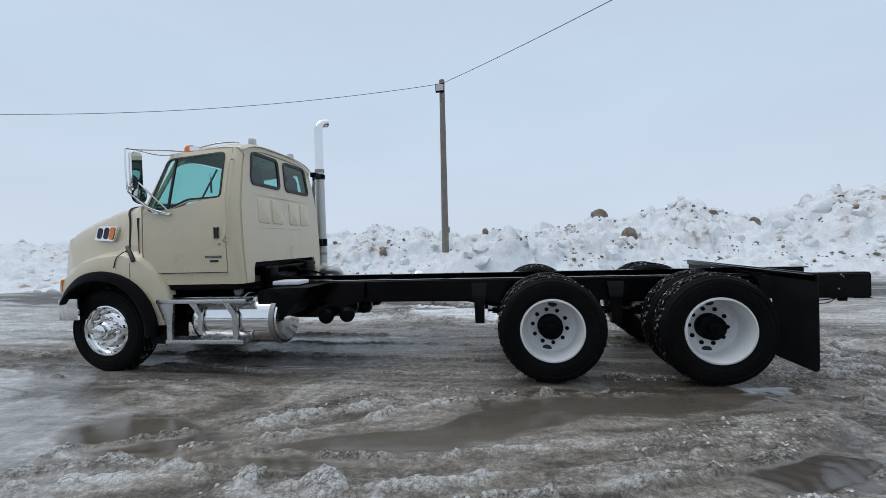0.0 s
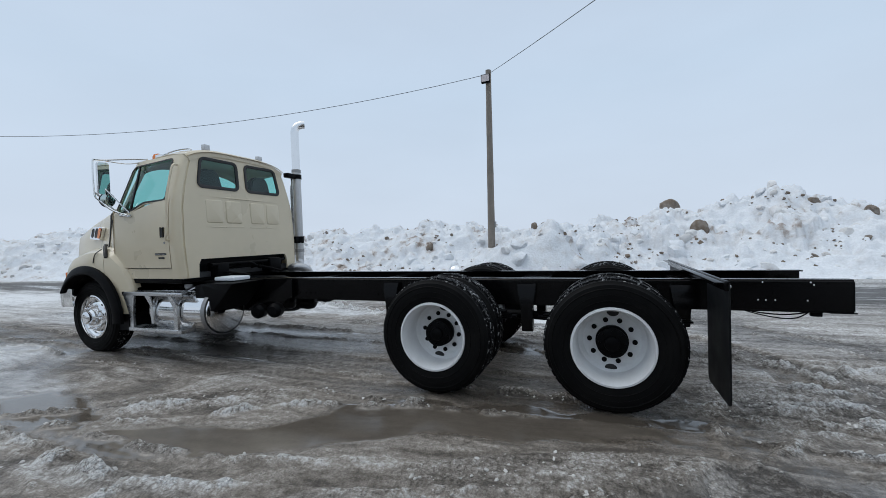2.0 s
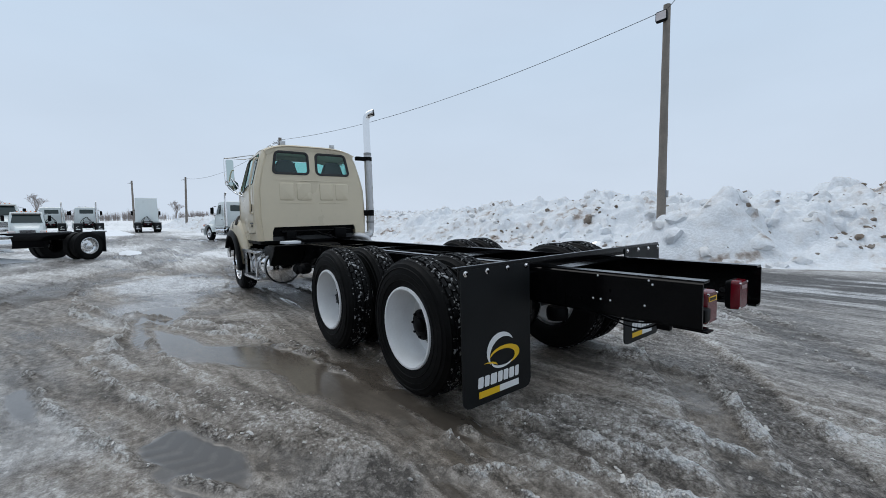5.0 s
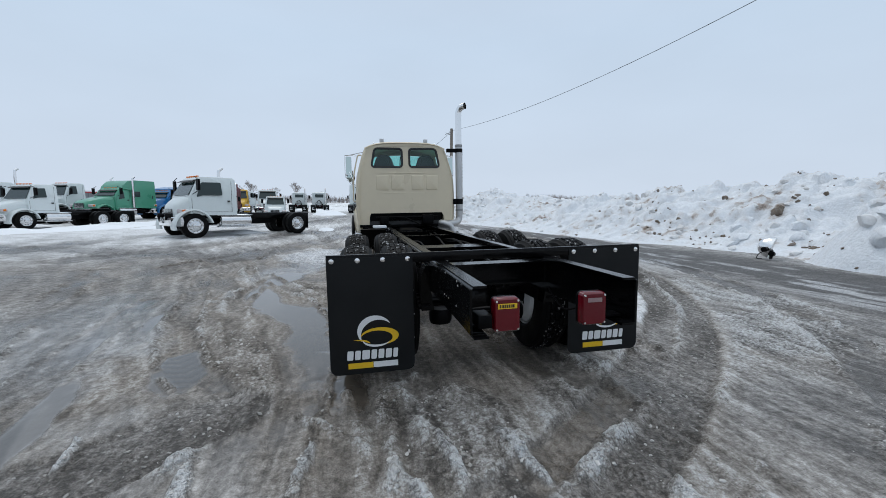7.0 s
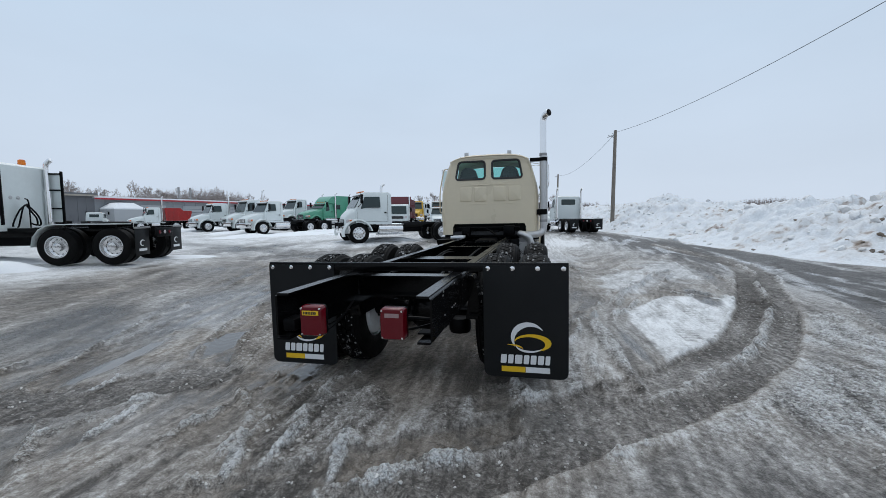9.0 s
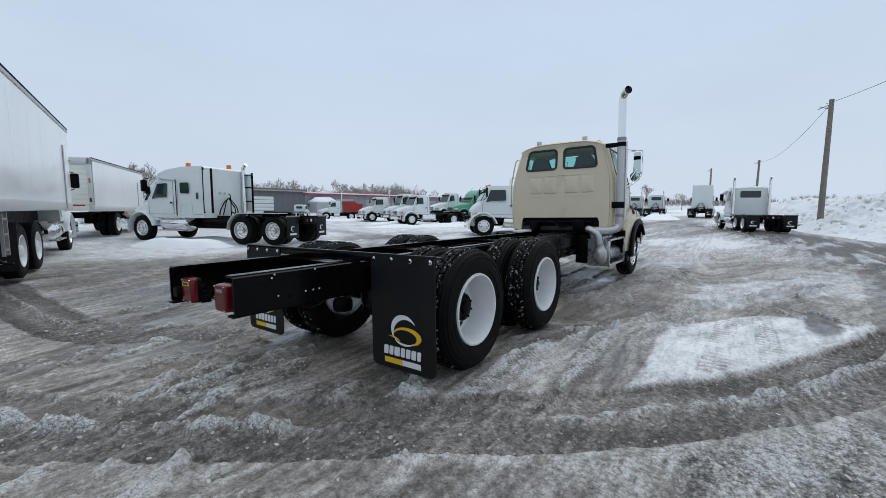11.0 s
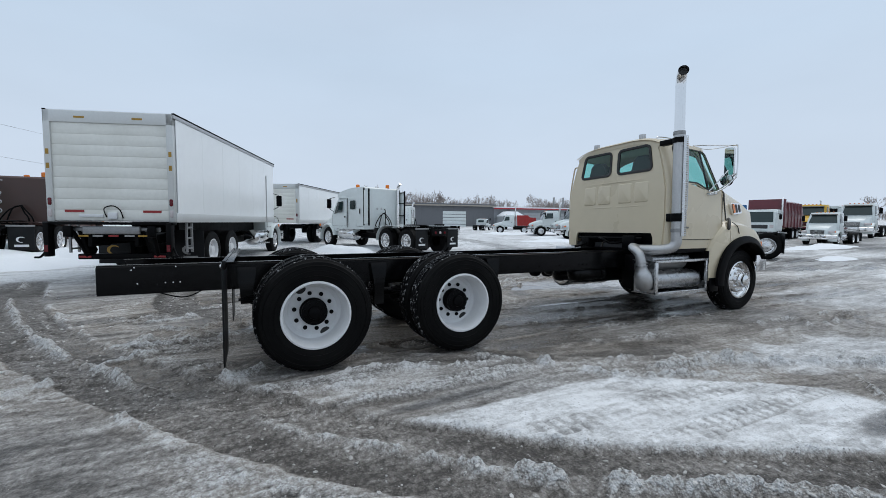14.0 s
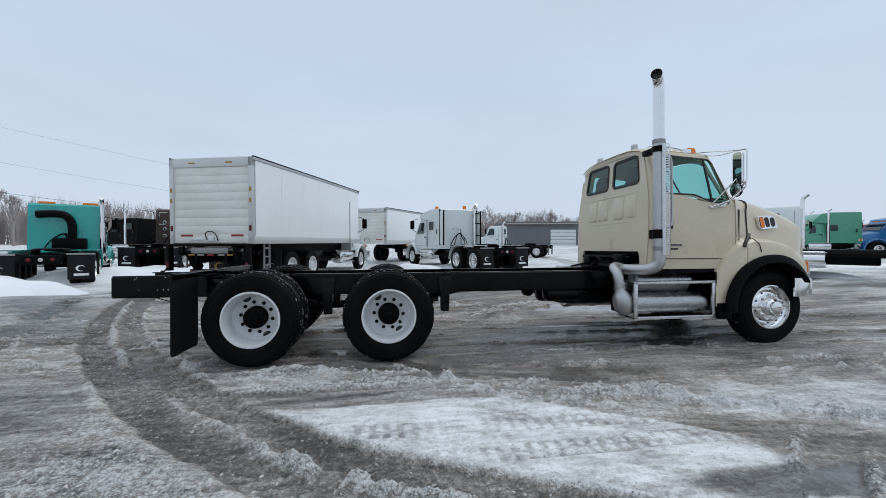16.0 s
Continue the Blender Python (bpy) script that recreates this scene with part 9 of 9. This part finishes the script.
# ---- poles and wires ----
def pole(x, y, top, lean, label, lamp=False, r=0.13, bracket=False):
    z0 = ground_z(x, y)
    P = thing("utility_pole", label, "utility pole", "poles along the bank", at=pose(x, y, z0))
    bm = B()
    n = 12
    pts = [(lean[0] * t, lean[1] * t, (top - z0) * t - 0.2 * (1 - t)) for t in [k / n for k in range(n + 1)]]
    tube(bm, pts, r, 14, radii=[r * (1.12 - 0.34 * k / n) + 0.004 * math.sin(k * 2.3) for k in range(n + 1)])
    part("shaft", bm, WOODP, P, "weathered grey wooden shaft")
    tx, ty, tz = lean[0], lean[1], top - z0
    if lamp:
        bm = B()
        loft(bm, [[(tx - 0.06 + a, ty - 0.30 + o, tz - 0.42 + b - o * 0.5) for a, b in rounded(-0.19 + i, 0.19 - i, -0.16 + i, 0.16 - i, 0.03)] for o, i in ((0.0, 0.0), (0.08, 0.0), (0.13, 0.06))])
        hd = part("flood_lamp", bm, SATIN, P, "square dark flood lamp")
        bm = B()
        bm.faces.new([bm.verts.new((tx - 0.06 + a, ty - 0.303, tz - 0.42 + b)) for a, b in rounded(-0.165, 0.165, -0.135, 0.135, 0.02)])
        part("lamp_glass", bm, CLEAR, hd)
        bm = B()
        tube(bm, [(tx, ty - 0.08, tz - 0.35), (tx - 0.05, ty - 0.25, tz - 0.38)], 0.025, 8)
        box(bm, tx + 0.1, tx + 0.17, ty - 0.06, ty + 0.06, 1.95, 2.2, 0.01)
        part("lamp_arm", bm, STEEL, P)
    if bracket:
        bm = B()
        tube(bm, [(tx, ty, tz - 0.25), (tx + 0.1, ty - 0.55, tz - 0.5)], 0.025, 6)
        tube(bm, [(tx, ty, tz - 0.55), (tx + 0.1, ty - 0.5, tz - 0.35)], 0.02, 6)
        part("bracket", bm, STEEL, P)
    bm = B()
    for k in range(3):
        tube(bm, [(tx, ty - r, tz - 0.2 - 0.12 * k), (tx, ty - r - 0.08, tz - 0.2 - 0.12 * k)], 0.018, 6)
    part("insulator", bm, STEEL, P)
    return Vector((x + tx, y + ty, top))


P1 = pole(-2.52, 17.55, 8.72, (0.05, 0.02), "weathered wooden pole with a flood lamp behind the snow bank", lamp=True, r=0.145)
P2 = pole(-26.9, 11.35, 7.55, (0.25, 0.0), "weathered wooden pole with cable bracket beside the snow bank", r=0.14, bracket=True)
P3 = pole(-66.0, 9.0, 8.2, (1.0, 0.1), "far leaning wooden pole at the yard's edge", r=0.15, bracket=True)
pole(-78.0, 3.0, 8.5, (0.1, 0.0), "far wooden pole with a lamp arm", r=0.15, bracket=True)


def wire(a, b, sag, label, r=0.012):
    a, b = Vector(a), Vector(b)
    bm = B()
    tube(bm, [a.lerp(b, t) - Vector((0, 0, sag * 4 * t * (1 - t))) for t in [k / 30 for k in range(31)]], r, 5)
    return tagged(link("overhead_cable", bm, WIRE), label, "cable", group="overhead cables")


wire(P1 - Vector((0, 0, 0.15)), P2 - Vector((0, 0, 0.15)), 0.75, "black overhead cable sagging between two poles", 0.011)
wire(P2 - Vector((0, 0, 0.2)), P3 - Vector((0, 0, 0.2)), 0.9, "black overhead cable to the far pole")
wire(P1 - Vector((0, 0, 0.15)), (29.9, -20.5, 8.5), 1.5, "black overhead cable running on from the lamp pole", 0.011)
wire((60, -42, 9.3), (14, -42, 3.4), 0.15, "black overhead cable beyond the brown truck", 0.016)
wire((60, -42, 13.6), (10, -42, 5.2), 0.4, "thin overhead cable beyond the brown truck", 0.009)
wire((60, -42, 18.2), (10, -42, 7.4), 0.2, "thin overhead cable beyond the brown truck", 0.009)

# concrete block by the pole and the fallen dome at the bank's foot
bm = B()
box(bm, -0.75, 0.75, -0.30, 0.30, -0.05, 0.32, 0.04)
cb = tagged(link("concrete_block", bm, CONC), "weathered brown concrete block by the pole", "concrete block")
cb.matrix_basis = spot(-28.1, 10.75, 68)
dome = thing("metal_dome", "polished metal dome lying on its side by the snow bank", "metal dome", at=pose(-3.0, 14.35, 0.36, 0, 0, 0))
bm = B()
lathe(bm, [(0.27, 0.0), (0.278, 0.015), (0.27, 0.05), (0.25, 0.13), (0.20, 0.22), (0.12, 0.29), (0, 0.31)], (0, 0, 0), (-0.75, -0.5, 0.28), 40)
lathe(bm, [(0.27, 0.0), (0.25, 0.015), (0.1, 0.02), (0, 0.02)], (0, 0, 0), (-0.75, -0.5, 0.28), 40)
part("shell", bm, CHROME, dome)
bm = B()
slab(bm, [(-0.09, -0.13), (0.07, -0.13), (0.12, 0.08), (-0.02, 0.10)], [], lambda a, b, d: Vector((0.13 + a * 0.7, -0.24 - a * 0.7 + d, -0.12 + b)), 0.10)
for x, z in ((0.04, -0.03), (0.24, -0.12)):
    lathe(bm, [(0, 0), (0.055, 0), (0.065, 0.03), (0.065, 0.10), (0, 0.11)], (x, -0.26, z), (0.3, -1, 0.1), 14)
part("motor", bm, SATIN, dome, "black motor with a cable")
bm = B()
tube(bm, smooth([(0.04, -0.30, -0.06), (-0.06, -0.36, -0.16), (-0.05, -0.40, -0.26), (0.06, -0.38, -0.26)], 5), 0.011, 6)
part("cable", bm, SATIN, dome)


# ---- workshop building ----
def workshop():
    b0, b1 = Vector((-84.0, -41.5, 0)), Vector((-19.0, -51.2, 0))
    d = (b1 - b0).normalized()
    H = thing("workshop", "long low grey metal-clad workshop with snowy roof", "building", at=pose(b0.x, b0.y, 0.55, 0, 0, math.degrees(math.atan2(d.y, d.x))))
    L2 = (b1 - b0).length
    L1 = L2 - 16.0
    for nm, a, b, h, m_, rm in (("side_wall", 0.0, L1, 3.35, WALLG, CLEANSNOW), ("front_wall", L1, L2, 3.7, WALLD, WALLD)):
        bm = B()
        box(bm, a, b, -0.15, -0.01, 0, h)
        w = part(nm, bm, m_, H)
        k = a
        while k < b - 0.1:
            bm = B()
            box(bm, k, min(k + 0.9, b) - 0.02, -0.008, 0.0 if int((k - a) / 0.9) % 2 else 0.03, 0, h)
            part("cladding_panel", bm, m_, w)
            k += 0.9
        bm = B()
        loft(bm, [[(x, 0.5, h), (x, 0.5, h + 0.22), (x, -7, h + 0.45), (x, -14, h + 0.3), (x, -14, h)] for x in (a - 0.2, b + 0.2)])
        part("roof", bm, rm, H, "snow-covered low roof" if rm is CLEANSNOW else "dark roof edge")
        bm = B()
        box(bm, a - 0.2, b + 0.2, 0.50, 0.56, h - 0.18, h + 0.02)
        part("fascia", bm, REDTRIM if rm is CLEANSNOW else CONC, w, "red roof trim" if rm is CLEANSNOW else "pale trim")
    for k, (x, w_, h) in enumerate(((L1 + 5.0, 4.0, 2.7), (L1 - 9, 3.4, 2.6), (L1 - 15, 3.4, 2.6), (L1 - 21, 3.4, 2.6), (L1 - 29, 3.4, 2.6), (L1 - 36, 3.4, 2.6))):
        for q in range(5):
            bm = B()
            box(bm, x, x + w_, 0.04, 0.075, 0.05 + h * q / 5, h * (q + 1) / 5 - 0.02, 0.01)
            part("roller_door_panel", bm, WHITEP if k == 0 else PALE, H)
    bm = B()
    ring = ((L1 - 4.2, 0.1), (L1 - 0.5, 0.1), (L1 - 0.5, 3), (L1 - 4.2, 3))
    loft(bm, [[(x, y, 0) for x, y in ring], [(x, y, 1.9) for x, y in ring]])
    lean_to = part("lean_to", bm, PALE, H, "pale lean-to")
    bm = B()
    loft(bm, [[(x, y, 1.9) for x, y in ring], [(x, y, 2.05) for x, y in ring], [(L1 - 3.2, 0.5, 2.75), (L1 - 1.5, 0.5, 2.75), (L1 - 1.5, 2.4, 2.75), (L1 - 3.2, 2.4, 2.75)]])
    part("snow_cap", bm, CLEANSNOW, lean_to, "heap of snow on its roof")
    for x in (L1 - 14.0, L1 - 16.0):
        bm = B()
        tube(bm, [(x, -4, 3.3), (x, -4, 5.2)], 0.12, 10)
        tube(bm, [(x, -4, 4.6), (x, -4, 5.7)], 0.17, 10)
        part("chimney", bm, STEEL, H, "steel flue")
    bm = B()
    box(bm, 0.0, L2, -14.2, -14.0, 0, 3.3)
    box(bm, -0.1, 0.1, -14, 0, 0, 3.3)
    box(bm, L2 - 0.1, L2 + 0.1, -14, 0, 0, 3.6)
    part("end_wall", bm, WALLD, H)
    return H


PALE = mat("pale_grey_door", (0.36, 0.375, 0.39), 0.5, var=0.06, scale=1)
workshop()

# ---- bare trees ----
def bare_tree(height, seed, spread=1.0):
    r_ = random.Random(seed)
    T = thing("bare_tree", "leafless grey-brown tree at the edge of the yard", "tree", "bare trees round the yard")
    bt, bc = B(), B()

    def limb(p, d, length, r, depth):
        q = p + d * length * 0.5 + Vector((r_.uniform(-1, 1), r_.uniform(-1, 1), 0)) * length * 0.07
        e = p + d * length
        tube(bt if depth < 2 else bc, [p, q, e], r, 5 if depth < 2 else 3, caps=False, radii=[r, r * 0.8, r * 0.6])
        if depth > 5:
            return
        for k in range(r_.choice((2, 3, 3)) if depth < 4 else 3):
            u, v = frame_of(d)
            a = r_.uniform(0, 2 * math.pi)
            tilt = r_.uniform(0.25, 0.62) * spread
            nd = (d * math.cos(tilt) + (u * math.cos(a) + v * math.sin(a)) * math.sin(tilt) + Vector((0, 0, 0.10))).normalized()
            limb(p + d * length * r_.uniform(0.55, 1.0), nd, length * r_.uniform(0.55, 0.78), max(r * 0.58, 0.016), depth + 1)
    limb(Vector((0, 0, -0.3)), Vector((0.03, 0.02, 1)).normalized(), height * 0.30, height * 0.018, 0)
    part("trunk", bt, HAZED_BARK, T)
    part("crown", bc, HAZED_BARK, T)["kind"] = "stuff"
    return T


protos = [bare_tree(9.0, 5), bare_tree(8.0, 9, 1.15), bare_tree(7.0, 14, 1.3), bare_tree(10.0, 23, 0.95)]
rt = random.Random(8)
used = [False] * len(protos)


def plant(x, y, s):
    i = rt.randrange(len(protos))
    m = pose(x, y, ground_z(x, y) - 0.1, 0, 0, rt.uniform(0, 360))
    if used[i]:
        o = copy_thing(protos[i], m)
    else:
        o, used[i] = protos[i], True
        o.matrix_basis = m
    o.scale = (s, s, s)


for k in range(44):
    t = k / 43
    plant(-12 - 100 * t + rt.uniform(-3, 3), -70 - 12 * t + rt.uniform(-6, 6), rt.uniform(0.95, 1.4) * (1.0 if k % 7 else 0.7))
for x, y, s in ((-23, -78, 1.4), (-28, -82, 1.3), (-34, -80, 1.3), (-58, -88, 1.3), (-70, -85, 1.4), (-76, -84, 1.3), (-88, -80, 1.2), (-95, 6, 0.9), (-88, 5.5, 0.8), (-84, 9.2, 0.8), (-108, -12, 1.1), (-112, -18, 1.2), (-104, -22, 1.1), (-120, -30, 1.1), (-116, -5, 1.0), (6, -80, 1.1), (12, -78, 1.2), (18, -72, 1.1), (26, -66, 1.2), (34, -60, 1.2), (40, -56, 1.1), (46, -48, 1.2), (-2, -86, 1.1), (-8, -86, 1.2), (30, -72, 1.2), (50, -42, 1.1), (38, -68, 1.2)):
    plant(x, y, s)

# far woods along the horizon: many thin trunks and twigs
def far_woods(name, a, b, n, hmin, hmax, zoff, seed):
    r_ = random.Random(seed)
    vs, fs = [], []
    for i in range(n):
        t = r_.random()
        x, y = a[0] + (b[0] - a[0]) * t + r_.uniform(-8, 8), a[1] + (b[1] - a[1]) * t + r_.uniform(-8, 8)
        z = ground_z(x, y) + zoff - 0.5
        h = r_.uniform(hmin, hmax) * (0.55 + 0.75 * abs(noise.noise(Vector((t * 9 + seed, 0.3, 0)))))
        for k in range(13):
            up = 0.0 if k == 0 else r_.uniform(0.12, 0.6)
            lean_ = 0.05 if k == 0 else r_.uniform(0.12, 0.42) * (1 - up)
            a_ = r_.uniform(0, 2 * math.pi)
            dx, dy = math.cos(a_) * lean_ * h, math.sin(a_) * lean_ * h
            w = h * (0.014 if k == 0 else 0.007)
            zz = z + up * h
            o = len(vs)
            vs += [(x - w, y, zz), (x + w, y + w, zz), (x, y - w, zz), (x + dx, y + dy, min(zz + h * r_.uniform(0.35, 0.6) if k else z + h, z + h * 1.02))]
            fs += [(o, o + 1, o + 3), (o + 1, o + 2, o + 3), (o + 2, o, o + 3)]
    me = bpy.data.meshes.new(name)
    me.from_pydata(vs, [], fs)
    me.materials.append(HAZED_BARK)
    return tagged(new(name, me), "distant bare woods along the horizon", "woods", kind="stuff")


far_woods("far_woods", (-420, 40), (-330, 330), 1500, 6, 11, 0.0, 1)
far_woods("far_woods", (-330, 420), (200, 480), 900, 4, 8, 1.8, 2)
far_woods("far_woods", (-430, -260), (-430, 30), 1300, 7, 12, 0.0, 3)
far_woods("far_woods", (-5, -118), (80, -34), 1500, 7, 11, -0.5, 4)
far_woods("far_woods", (-150, -130), (0, -120), 1500, 8, 13, -0.5, 5)
